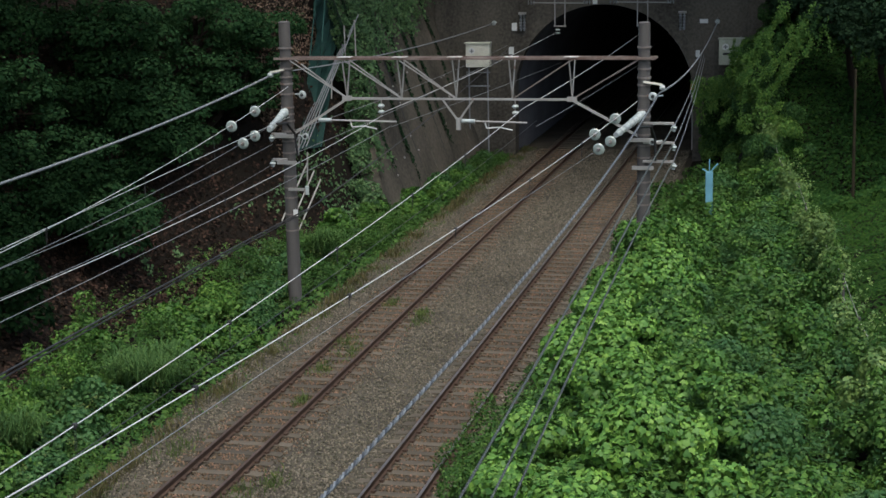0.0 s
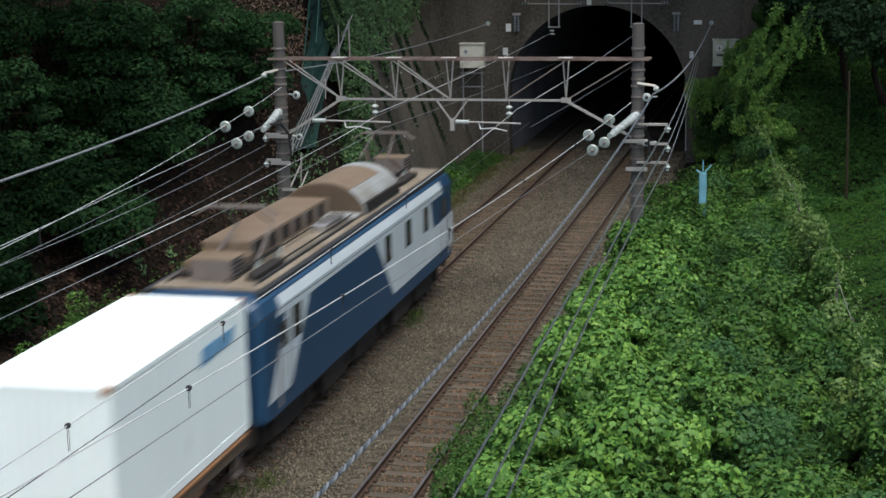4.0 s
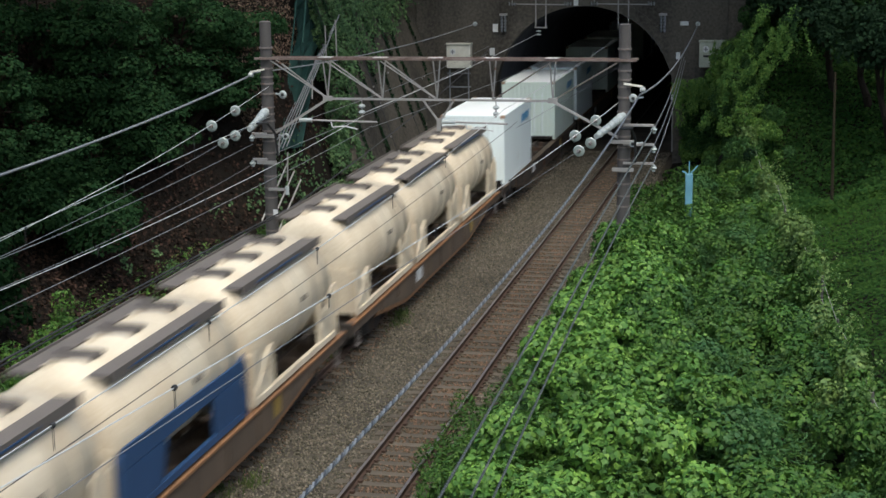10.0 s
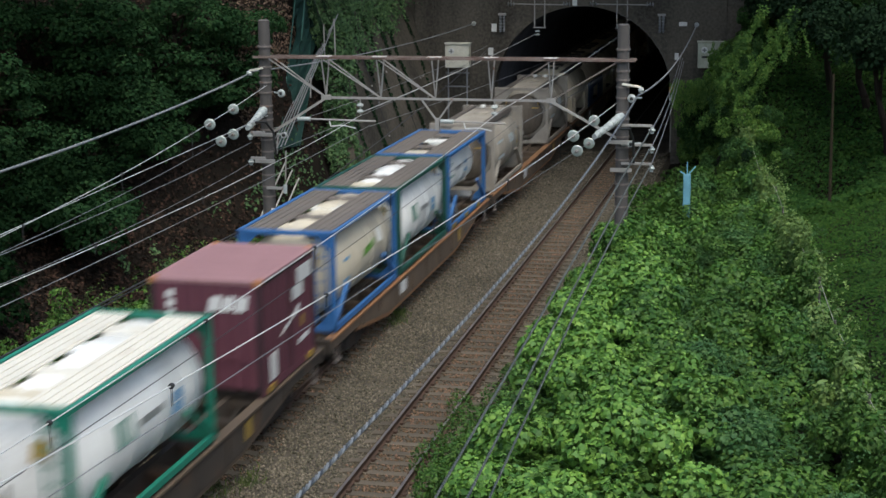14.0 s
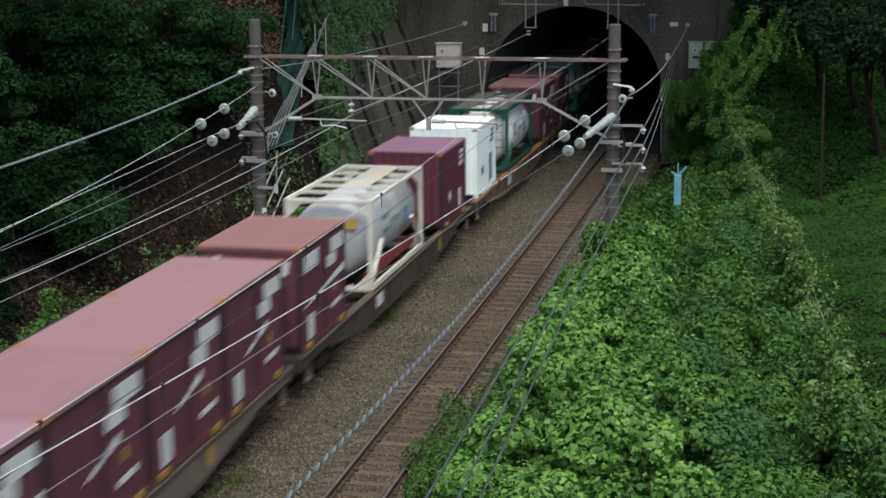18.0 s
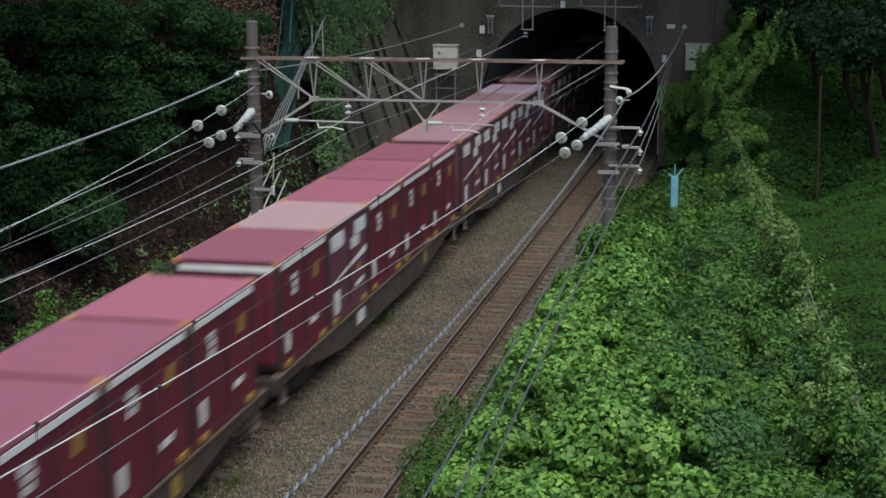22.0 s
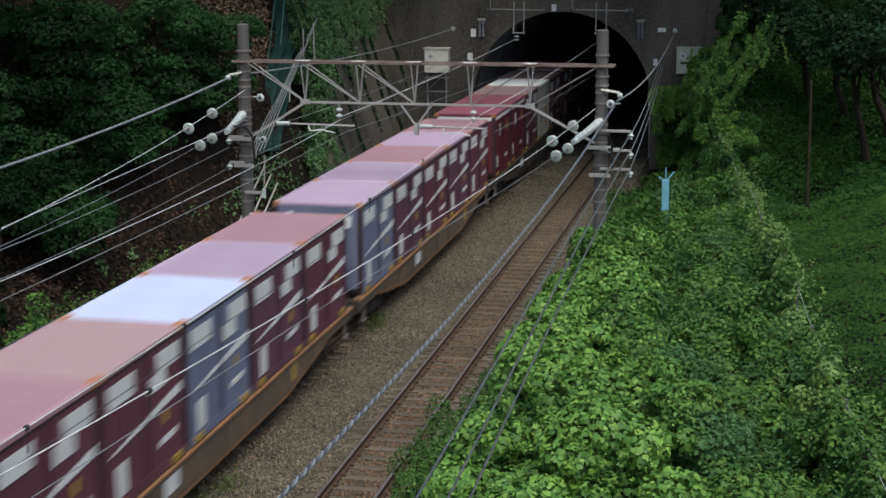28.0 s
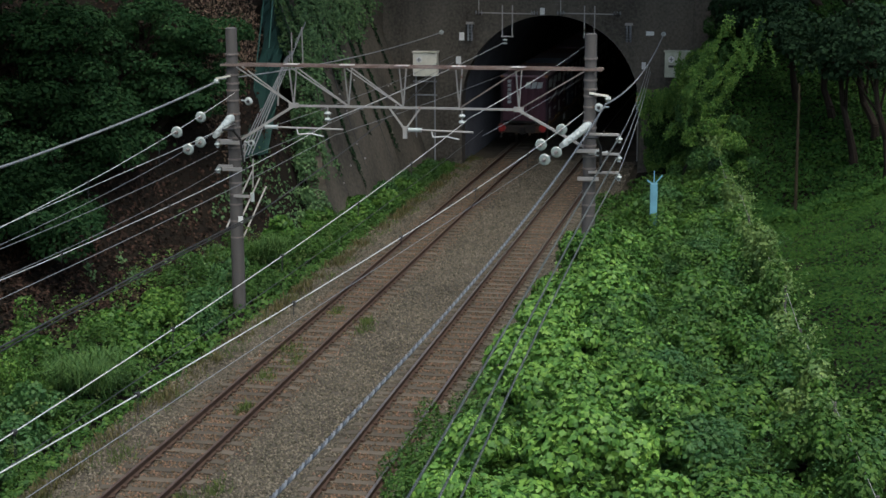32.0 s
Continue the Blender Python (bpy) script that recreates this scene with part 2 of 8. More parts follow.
def ring(bm, c, axis, r, r2, w, sides=16):
    """A short drum at c along the axis, with a thinner rim."""
    c, axis = Vector(c), Vector(axis).normalized()
    rod(bm, c - axis * w / 2, c, r2, r, sides)
    rod(bm, c, c + axis * w / 2, r, r2, sides)


def prism(bm, outline, axis, lo, hi):
    """A solid from an outline in the plane across the axis ('x', 'y' or 'z')."""
    def at(p, v):
        return {"x": (v, p[0], p[1]), "y": (p[0], v, p[1]), "z": (p[0], p[1], v)}[axis]
    a = [bm.verts.new(at(p, lo)) for p in outline]
    b = [bm.verts.new(at(p, hi)) for p in outline]
    k = len(outline)
    for i in range(k):
        bm.faces.new((a[i], a[(i + 1) % k], b[(i + 1) % k], b[i]))
    bm.faces.new(a[::-1])
    bm.faces.new(b)
    bmesh.ops.recalc_face_normals(bm, faces=bm.faces)


def finish(name, bm, material, bevel=0.0, smooth=False):
    if bevel:
        bmesh.ops.bevel(bm, geom=[e for e in bm.edges if e.is_manifold and e.calc_face_angle(0) > 0.6], offset=bevel, segments=1, affect="EDGES", clamp_overlap=True)
    me = bpy.data.meshes.new(name)
    bm.to_mesh(me)
    bm.free()
    me.materials.append(material)
    if smooth:
        me.polygons.foreach_set("use_smooth", np.ones(len(me.polygons), bool))
    return me


def part(name, bm, material, parent, label="", bevel=0.0, smooth=False):
    """One mesh object under a thing or a part."""
    ob = new(name, finish(name, bm, material, bevel, smooth))
    ob.parent = parent
    if label:
        ob["label"] = label
    return ob


def bmnew():
    return bmesh.new()


def thing(name, label, category, group="", kind=""):
    """An empty at a thing's base that parents its parts."""
    return tagged(new(name), label, category, group, kind)


def solid(name, bm, material, label, category, group="", kind="", bevel=0.0, smooth=False):
    return tagged(new(name, finish(name, bm, material, bevel, smooth)), label, category, group, kind)


def raw_mesh(name, verts, faces, material, smooth=False):
    """A mesh from arrays of vertices and equal-sided faces."""
    me = bpy.data.meshes.new(name)
    k = faces.shape[1]
    me.vertices.add(len(verts))
    me.vertices.foreach_set("co", verts.astype(np.float32).ravel())
    me.loops.add(faces.size)
    me.loops.foreach_set("vertex_index", faces.astype(np.int32).ravel())
    me.polygons.add(len(faces))
    me.polygons.foreach_set("loop_start", np.arange(0, faces.size, k, dtype=np.int32))
    me.update(calc_edges=True)
    me.materials.append(material)
    if smooth:
        me.polygons.foreach_set("use_smooth", np.ones(len(faces), bool))
    return me


LEAF = np.array([(0, 0, 0), (0.36, 0.16, 0.06), (0.42, 0.52, 0.08), (0, 1, -0.06), (-0.42, 0.52, 0.08), (-0.36, 0.16, 0.06)])
LEAF_F = np.array([(0, 1, 2, 3), (0, 3, 4, 5)])
KUDZU = np.array([(0, 0, 0), (0.31, -0.04, 0.05), (0.49, 0.38, -0.05), (0.22, 0.56, 0.07), (0, 1, -0.16), (-0.22, 0.56, 0.07), (-0.49, 0.38, -0.05), (-0.31, -0.04, 0.05)])
KUDZU_F = np.array([(0, 1, 2, 3), (0, 3, 4, 5), (0, 5, 6, 7)])
SMALL = np.array([(0, 0, 0), (0.34, 0.45, 0.05), (0, 1, 0), (-0.34, 0.45, 0.05)])
SMALL_F = np.array([(0, 1, 2, 3)])
BLADE = np.array([(-0.035, 0, 0), (0.035, 0, 0), (0.03, 0.6, 0.08), (-0.01, 1, 0.3)])


def scatter(name, at, up, size, material, shape=LEAF, faces=LEAF_F, tilt=0.55, lift=0.0):
    """Leaves at the given places, facing roughly along up, each turned at random."""
    k = len(at)
    nrm = up + rng.normal(0, tilt, (k, 3))
    nrm /= np.linalg.norm(nrm, axis=1)[:, None]
    t = rng.normal(0, 1, (k, 3))
    t[:, 2] -= lift
    t -= nrm * (t * nrm).sum(1)[:, None]
    t /= np.linalg.norm(t, axis=1)[:, None]
    s = np.cross(t, nrm)
    sc = (size * rng.uniform(0.5, 1.3, k))[:, None, None]
    v = at[:, None, :] + sc * (shape[None, :, 0:1] * s[:, None, :] + shape[None, :, 1:2] * t[:, None, :] + shape[None, :, 2:3] * nrm[:, None, :])
    f = (np.arange(k) * len(shape))[:, None, None] + faces[None]
    return raw_mesh(name, v.reshape(-1, 3), f.reshape(-1, faces.shape[1]), material)


def stuff(name, me, label, category):
    return tagged(new(name, me), label, category, kind="stuff")


def waves(x, y, size, seed):
    """Smooth uneven relief, about -1 to 1, with bumps of the given size."""
    r = np.random.default_rng(seed)
    z = np.zeros_like(x, dtype=float)
    for i in range(9):
        a, ph, k = r.uniform(0, 6.28), r.uniform(0, 6.28), 6.28 / (size * r.uniform(0.6, 1.6))
        z = z + np.sin((np.cos(a) * x + np.sin(a) * y) * k + ph)
    return z / 4.0


def step(a, b, v):
    """Smooth step from 0 at a to 1 at b."""
    t = np.clip((v - a) / (b - a), 0, 1)
    return t * t * (3 - 2 * t)
# ---- ground: one sheet, a railway cutting with a wooded slope and a hill over the tunnel ----
PORTAL_Y = 74.0


def ground_z(x, y):
    foot = -8.3 + 1.3 * step(43, 52, y) + 1.9 * step(52, 57, y)
    rise = 0.85 + 0.5 * step(44, 52, y) + 1.25 * step(52, 57, y)
    left = np.maximum(foot - x, 0) * rise
    cap = 9.0 + 0.35 * np.maximum(foot - 9.0 / rise - x, 0)
    left = np.minimum(left, cap)
    z = -0.42 + 0.25 * step(-2.6, -6.0, x) + left
    z = z + 0.35 * step(6.0, 9.0, x) + 0.42 * np.maximum(x - 13.2, 0) * step(400, 13, x)
    z = z + np.maximum(y - 63, 0) * 0.75 * step(8.2, 10.5, x) * step(80, 74, y)
    hill = 9.3 + 0.45 * (y - 74.3)
    hill = np.where(hill > 60, 60, hill)
    z = np.where(y > 74.3, np.maximum(hill, z), z)
    rough = waves(x, y, 2.5, 3) * 0.12 + waves(x, y, 9.0, 4) * 0.25
    return z + rough * (step(-3.0, -7.0, x) + step(6.5, 9.5, x))


def axis_rows(spans):
    rows = [np.linspace(a, b, k, endpoint=False) for a, b, k in spans]
    return np.concatenate(rows + [np.array([spans[-1][1]])])


GX = axis_rows([(-900, -120, 8), (-120, -40, 12), (-40, -12, 28), (-12, -2.2, 28), (-2.2, 6.2, 4), (6.2, 20, 34), (20, 60, 20), (60, 900, 10)])
GY = axis_rows([(-900, -60, 10), (-60, 14, 20), (14, 74.3, 90), (74.3, 74.32, 1), (74.32, 130, 16), (130, 1500, 14)])
gx, gy = np.meshgrid(GX, GY)
gz = ground_z(gx, gy)
gv = np.stack([gx, gy, gz], 2).reshape(-1, 3)
ncol = len(GX)
quads = []
step_row = int(np.argmin(np.abs(GY - 74.3)))
for j in range(len(GY) - 1):
    for i in range(ncol - 1):
        if j == step_row and -2.6 <= GX[i] <= 6.6:
            continue
        a = j * ncol + i
        quads.append((a, a + 1, a + ncol + 1, a + ncol))
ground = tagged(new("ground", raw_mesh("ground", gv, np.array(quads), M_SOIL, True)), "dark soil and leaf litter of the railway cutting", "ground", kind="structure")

# ---- track bed ----
TRACKS = (0.0, 4.013)
bm = bmnew()
prism(bm, [(-3.4, -0.66), (-2.1, -0.2), (6.0, -0.2), (6.6, -0.6)], "y", -420, 500)
solid("track_bed", bm, M_BALLAST, "brown crushed-stone ballast under the two tracks", "ballast", kind="structure")

n_st = 120000
sx, sy = rng.uniform(-3.2, 6.1, n_st), 24 + 52 * rng.uniform(0, 1, n_st) ** 1.35
keep = np.ones(n_st, bool)
for tx in TRACKS:
    keep &= np.abs(np.abs(sx - tx) - 0.566) > 0.09
    keep &= ~((np.abs(sx - tx) < 1.0) & (np.abs(((sy / 0.62) % 1.0) - 0.5) < 0.15))
sx, sy = sx[keep], sy[keep]
OCT = np.array([(1, 0, 0), (-1, 0, 0), (0, 1, 0), (0, -1, 0), (0, 0, 1), (0, 0, -1)], float)
OCT_F = np.array([(0, 2, 4), (2, 1, 4), (1, 3, 4), (3, 0, 4), (2, 0, 5), (1, 2, 5), (3, 1, 5), (0, 3, 5)])
at = np.stack([sx, sy, -0.185 - 0.36 * np.maximum(-2.1 - sx, 0) + rng.uniform(-0.02, 0.015, len(sx))], 1)
v = at[:, None, :] + (OCT[None] * rng.uniform(0.6, 1.3, (len(sx), 6, 1)) + rng.normal(0, 0.15, (len(sx), 6, 3))) * rng.uniform(0.014, 0.036, (len(sx), 1, 1))
near_track = np.minimum(np.abs(sx), np.abs(sx - TRACKS[1]) + 0.35) + rng.normal(0, 0.18, len(sx)) < 1.0
for nm, sel, m, lab in (("ballast_stones", ~near_track, M_STONE, "loose brown and grey ballast stones"), ("rusty_ballast_stones", near_track, M_STONE_RUST, "rust-stained ballast stones round the rails")):
    w = v[sel]
    f = (np.arange(len(w)) * 6)[:, None, None] + OCT_F[None]
    stuff(nm, raw_mesh(nm, w.reshape(-1, 3), f.reshape(-1, 3), m), lab, "stones")

RAIL = [(-0.064, 0), (0.064, 0), (0.064, 0.012), (0.012, 0.03), (0.012, 0.105), (0.033, 0.118), (0.033, 0.142), (-0.033, 0.142), (-0.033, 0.118), (-0.012, 0.105), (-0.012, 0.03), (-0.064, 0.012)]
bm = bmnew()
prism(bm, [(-1.0, -0.33), (1.0, -0.33), (1.0, -0.17), (0.75, -0.15), (0.3, -0.175), (-0.3, -0.175), (-0.75, -0.15), (-1.0, -0.17)], "y", -0.115, 0.115)
SLEEPER = finish("sleeper", bm, M_SLEEPER)
bm = bmnew()
for s in (-0.09, 0.09):
    box(bm, s - 0.045, s + 0.045, -0.06, 0.06, -0.16, -0.105)
FASTENER = finish("rail_fastening", bm, M_RAIL)
for tx, top in zip(TRACKS, (M_RAILTOP2, M_RAILTOP)):
    track = thing("railway_track", "rusty narrow-gauge track on concrete sleepers in brown ballast", "track", "tracks", "structure")
    track.location = (tx, 0, 0)
    for side in (-0.566, 0.566):
        bm = bmnew()
        prism(bm, [(side + p, q - 0.148) for p, q in RAIL], "y", -420, 500)
        rail = part("rail", bm, M_RAIL, track)
        bm = bmnew()
        box(bm, side - 0.03, side + 0.03, -420, 500, -0.006, -0.002)
        part("rail_head", bm, top, rail, "worn running surface")
    for i in range(104):
        sl = new("sleeper", SLEEPER)
        sl.parent, sl.location = track, (0, 22.01 + 0.62 * i, 0)
        sl.rotation_euler[2] = random.uniform(-0.006, 0.006)
    for side in (-0.566, 0.566):
        for i in range(44):
            fs = new("rail_fastening", FASTENER)
            fs.parent, fs.location = track, (side, 22.01 + 0.62 * i, 0)

# ---- tunnel: portal wall, ring, lining ----
TC, SPRING, TR = 2.05, 2.75, 4.25


def arch(r, k=28, low=-0.7):
    pts = [(TC + r, low)]
    pts += [(TC + r * math.cos(math.pi * i / k), SPRING + r * math.sin(math.pi * i / k)) for i in range(k + 1)]
    return pts + [(TC - r, low)]


def shell(bm, inner, outer, y0, y1):
    """A solid between two outlines of as many points, from y0 to y1."""
    rows = [[bm.verts.new((p[0], y, p[1])) for p in o] for y in (y0, y1) for o in (inner, outer)]
    a, b, c, d = rows
    for i in range(len(inner) - 1):
        for q in ((a, b), (d, c), (c, a), (b, d)):
            bm.faces.new((q[0][i], q[0][i + 1], q[1][i + 1], q[1][i]))
    bmesh.ops.recalc_face_normals(bm, faces=bm.faces)


portal = thing("tunnel_portal", "dark stained concrete tunnel portal with a round arch", "tunnel portal", kind="structure")
inner = arch(TR)
outer = []
for p in inner:
    dx, dz = p[0] - TC, p[1] - SPRING
    if p[1] <= SPRING:
        outer.append((TC + math.copysign(11.0, dx), p[1]))
    else:
        s = min(11.0 / max(abs(dx), 1e-6), 7.6 / max(dz, 1e-6))
        outer.append((TC + dx * s, SPRING + dz * s))
bm = bmnew()
shell(bm, inner, outer, PORTAL_Y, PORTAL_Y + 0.9)
part("portal_wall", bm, M_PORTAL, portal)
bm = bmnew()
shell(bm, arch(TR - 0.02), arch(TR + 0.5), PORTAL_Y - 0.07, PORTAL_Y + 0.2)
part("arch_ring", bm, M_PORTAL, portal, "slightly proud concrete arch ring")
bm = bmnew()
box(bm, -9.2, 13.2, PORTAL_Y - 0.2, PORTAL_Y + 0.9, 10.35, 10.8)
part("coping", bm, M_PORTAL, portal)
for px in (-5.6, 9.2):
    bm = bmnew()
    box(bm, px - 0.45, px + 0.45, PORTAL_Y - 0.16, PORTAL_Y + 0.01, -0.6, 10.35)
    part("pilaster", bm, M_PORTAL, portal, bevel=0.03)
bm = bmnew()
shell(bm, arch(TR), arch(TR + 0.6), PORTAL_Y + 0.9, 500)
solid("tunnel_lining", bm, M_LINING, "dark concrete tunnel lining", "tunnel", kind="structure", smooth=True)
# unseen end wall, added to close the tube and keep it dark
bm = bmnew()
box(bm, -4, 8, 500, 501, -1, 9)
solid("tunnel_end_wall", bm, M_LINING, "unseen wall added to close the far end of the tunnel", "wall", kind="structure")

# ---- battered retaining wall beside the track ----
BATTER = 0.36
wing = thing("retaining_wall", "battered dark concrete retaining wall with vertical joints and damp stains", "retaining wall", kind="structure")


def wing_x(y, z):
    return -4.25 + 0.025 * (y - 57) - BATTER * z


y_edges = [57.2, 60.2, 62.8, 65.9, 69.0, 72.4, 74.1]
for y0, y1 in zip(y_edges, y_edges[1:]):
    bm = bmnew()
    vs = []
    for k, y in enumerate((y0 + 0.025, y1 - 0.025)):
        for z, back in ((-0.6, 0), (9.3, 0), (9.3, 0.8), (-0.6, 0.8)):
            yy = y + 0.68 * max(z, 0) if y < 58 else max(y, 57.2 + 0.68 * max(z, 0)) if k else max(y, 57.25 + 0.68 * max(z, 0))
            vs.append(bm.verts.new((wing_x(yy, z) - back, yy, z)))
    a, b = vs[:4], vs[4:]
    for i in range(4):
        bm.faces.new((a[i], a[(i + 1) % 4], b[(i + 1) % 4], b[i]))
    bm.faces.new(a[::-1])
    bm.faces.new(b)
    bmesh.ops.recalc_face_normals(bm, faces=bm.faces)
    part("wall_panel", bm, M_WING, wing, bevel=0.015)
for y in (60.5, 64.0, 68.0):
    bm = bmnew()
    rod(bm, (wing_x(y, 0.6) + 0.04, y, 0.4), (wing_x(y, 8.0) + 0.04, y, 8.0), 0.035, sides=6)
    part("drain_pipe", bm, M_BLACK, wing, "thin black drain pipe")
bm = bmnew()
for k in range(14):
    y, z = rng.uniform(58.5, 73), rng.uniform(0.8, 6)
    rod(bm, (wing_x(y, z) - 0.05, y, z), (wing_x(y, z) + 0.05, y, z), 0.04, sides=6)
part("weep_holes", bm, M_STEEL, wing, "small pale drain spouts")

# ---- portal fittings ----


def at_portal(px, py):
    return (-4.4 + (px - 831) / 37.3, 5.23 - (py - 75) / 37.3)


def cabinet(px0, py0, px1, py1, legs, paint):
    (x0, z1), (x1, z0) = at_portal(px0, py0), at_portal(px1, py1)
    cab = thing("equipment_cabinet", "cream steel equipment cabinet with a round sign by the tunnel" if legs else "mossy grey steel cabinet fixed to the portal wall above vines", "cabinet", "cabinets")
    cab.location = (0, 0, 0)
    bm = bmnew()
    box(bm, x0, x1, 73.1, 73.6, z0, z1)
    body = part("body", bm, paint, cab, bevel=0.015)
    bm = bmnew()
    box(bm, x0 - 0.04, x1 + 0.04, 73.04, 73.64, z1, z1 + 0.04)
    part("lid", bm, paint, cab)
    for s in (0.15, 0.85):
        bm = bmnew()
        box(bm, x0 + (x1 - x0) * s - 0.02, x0 + (x1 - x0) * s + 0.02, 73.3, 73.36, z1 + 0.04, z1 + 0.12)
        part("lifting_lug", bm, M_STEEL, cab)
    bm = bmnew()
    ring(bm, (x0 + 0.3, 73.09, z1 - 0.35), (0, 1, 0), 0.15, 0.14, 0.012)
    part("sign_disc", bm, M_WHITEPAINT, body, "round white sign")
    bm = bmnew()
    box(bm, x0 + 0.27, x0 + 0.33, 73.078, 73.084, z1 - 0.45, z1 - 0.25)
    box(bm, x0 + 0.2, x0 + 0.4, 73.078, 73.084, z1 - 0.38, z1 - 0.33)
    part("sign_bars", bm, M_WIRE_GREY, body)
    bm = bmnew()
    box(bm, x0 + 0.18, x0 + 0.5, 73.085, 73.1, z1 - 0.72, z1 - 0.62)
    part("name_plate", bm, M_BLACK, body)
    for k in (0.62, 0.78):
        bm = bmnew()
        box(bm, x0 + (x1 - x0) * k, x0 + (x1 - x0) * k + 0.05, 73.07, 73.1, z1 - 0.75, z1 - 0.6)
        part("latch", bm, M_STEEL, body)
    if legs:
        for s in (x0 + 0.12, x1 - 0.12):
            bm = bmnew()
            box(bm, s - 0.03, s + 0.03, 73.2, 73.26, -0.4, z0)
            part("stand_leg", bm, M_WIRE_GREY, cab)
        for z in (z0 - 0.9, z0 - 0.25):
            bm = bmnew()
            box(bm, x0, x1, 73.14, 73.2, z - 0.03, z + 0.03)
            part("stand_rail", bm, M_WIRE_GREY, cab)
    else:
        for z in (z0 + 0.1, z1 - 0.1):
            bm = bmnew()
            box(bm, x0 + 0.1, x1 - 0.1, 73.6, 74.0, z - 0.03, z + 0.03)
            part("wall_bracket", bm, M_WIRE_GREY, cab)
    return cab


cabinet(831, 75, 874, 117, True, M_CABINET)
cabinet(1275, 69, 1318, 113, False, M_CABINET_OLD)

for px, py, w, h in ((914, 48, 9, 14), (908, 90, 9, 13), (1247, 40, 14, 7), (1237, 96, 7, 12), (1058, 3, 8, 12)):
    x, z = at_portal(px, py)
    bm = bmnew()
    box(bm, x - w / 75, x + w / 75, PORTAL_Y - 0.12, PORTAL_Y - 0.08, z - h / 75, z + h / 75)
    solid("wall_plate", bm, M_WHITEPAINT, "small white plate fixed to the tunnel portal", "sign", "portal plates")
for px in (929, 1210):
    x, z = at_portal(px, 42)
    sw = thing("line_switch", "grey pole-mounted isolator switch on the tunnel portal", "switch", "line switches")
    for s in (-0.08, 0.08):
        bm = bmnew()
        rod(bm, (x + s, 73.85, z - 0.35), (x + s, 73.85, z + 0.45), 0.05)
        for k in range(5):
            ring(bm, (x + s, 73.85, z - 0.25 + k * 0.14), (0, 0, 1), 0.085, 0.05, 0.05, 10)
        part("insulator", bm, M_WIRE_GREY, sw)
    bm = bmnew()
    box(bm, x - 0.18, x + 0.18, 73.75, 74.0, z + 0.42, z + 0.52)
    part("base", bm, M_STEEL, sw)
# hangers and tension bars over the arch
for px in (997, 1142):
    x, z = at_portal(px, 30)
    hg = thing("wire_hanger", "grey steel hanger frame with white insulators over the tunnel mouth", "bracket", "portal hangers")
    for s in (-0.24, 0.24):
        bm = bmnew()
        bar(bm, (x + s, 73.7, z + 1.0), (x + s, 73.7, z - 0.45), 0.05, 0.05)
        part("hanger_bar", bm, M_STEEL, hg)
    bm = bmnew()
    bar(bm, (x - 0.3, 73.7, z - 0.45), (x + 0.3, 73.7, z - 0.45), 0.06, 0.06)
    part("foot_bar", bm, M_STEEL, hg)
    bm = bmnew()
    bar(bm, (x - 1.3, 73.6, z + 0.66), (x + 1.25, 73.6, z + 0.62), 0.05, 0.05)
    part("cross_bar", bm, M_STEEL, hg)
    for k in range(2):
        bm = bmnew()
        ring(bm, (x - 0.1, 73.7, z - 0.62 - 0.16 * k), (0, 0, 1), 0.13, 0.06, 0.09)
        part("insulator", bm, M_PORCELAIN, hg)
    for s in (-1.35, 1.3):
        for k in range(3):
            bm = bmnew()
            ring(bm, (x + s + 0.13 * (k - 1), 73.6, z + 0.66), (1, 0, 0), 0.11, 0.05, 0.07)
            part("insulator", bm, M_WIRE_GREY, hg)
    bm = bmnew()
    bar(bm, (x - 1.35, 73.6, z + 0.66), (x - 1.35, 73.6, z + 1.6), 0.04, 0.04)
    part("support", bm, M_STEEL, hg)
for px, py in ((880, 40), (1271, 40)):
    x, z = at_portal(px, py)
    bm = bmnew()
    rod(bm, (x, 73.5, z), (x, 74.05, z), 0.03)
    ring(bm, (x, 73.5, z), (0, 1, 0), 0.11, 0.08, 0.12)
    solid("cable_bracket", bm, M_PORCELAIN, "small white insulator bracket on the portal wall", "bracket", "cable brackets")

# ---- portal gantry across both tracks ----
GY0 = 44.0


def g44(px, py):
    return ((px - 708.7) / 60.2, 7.05 - (py - 104) / 60.3)


gantry = thing("catenary_gantry", "lattice steel gantry with a rust-brown top chord on two concrete poles", "gantry")
XL, XR = -3.38, 7.17
for x, ztop in ((XL, 8.1), (XR, 8.02)):
    bm = bmnew()
    rod(bm, (x, GY0, -0.6), (x, GY0, ztop), 0.205, 0.165, 20)
    pole = part("pole", bm, M_POLE, gantry, "grey concrete pole", smooth=False)
    for z in (7.35, 7.05, 6.75, 6.3, 6.0, 5.2, 4.9, 4.6, 4.25, 3.9, 3.2, 2.9, 6.5, 5.6, 5.4, 3.55, 2.4, 1.9):
        bm = bmnew()
        rod(bm, (x, GY0, z - 0.025), (x, GY0, z + 0.025), 0.2, sides=20)
        part("pole_band", bm, M_STEEL_OLD, pole, "galvanised band")
    bm = bmnew()
    rod(bm, (x, GY0, ztop), (x, GY0, ztop + 0.03), 0.172, 0.12, 20)
    part("pole_cap", bm, M_POLE, pole)
bm = bmnew()
box(bm, XL - 0.28, XR + 0.35, GY0 - 0.27, GY0 - 0.2, 7.02, 7.085)
part("top_chord", bm, M_RUSTBEAM, gantry, "rust-streaked angle beam")
bm = bmnew()
box(bm, XL - 0.28, XR + 0.35, GY0 + 0.2, GY0 + 0.27, 7.02, 7.085)
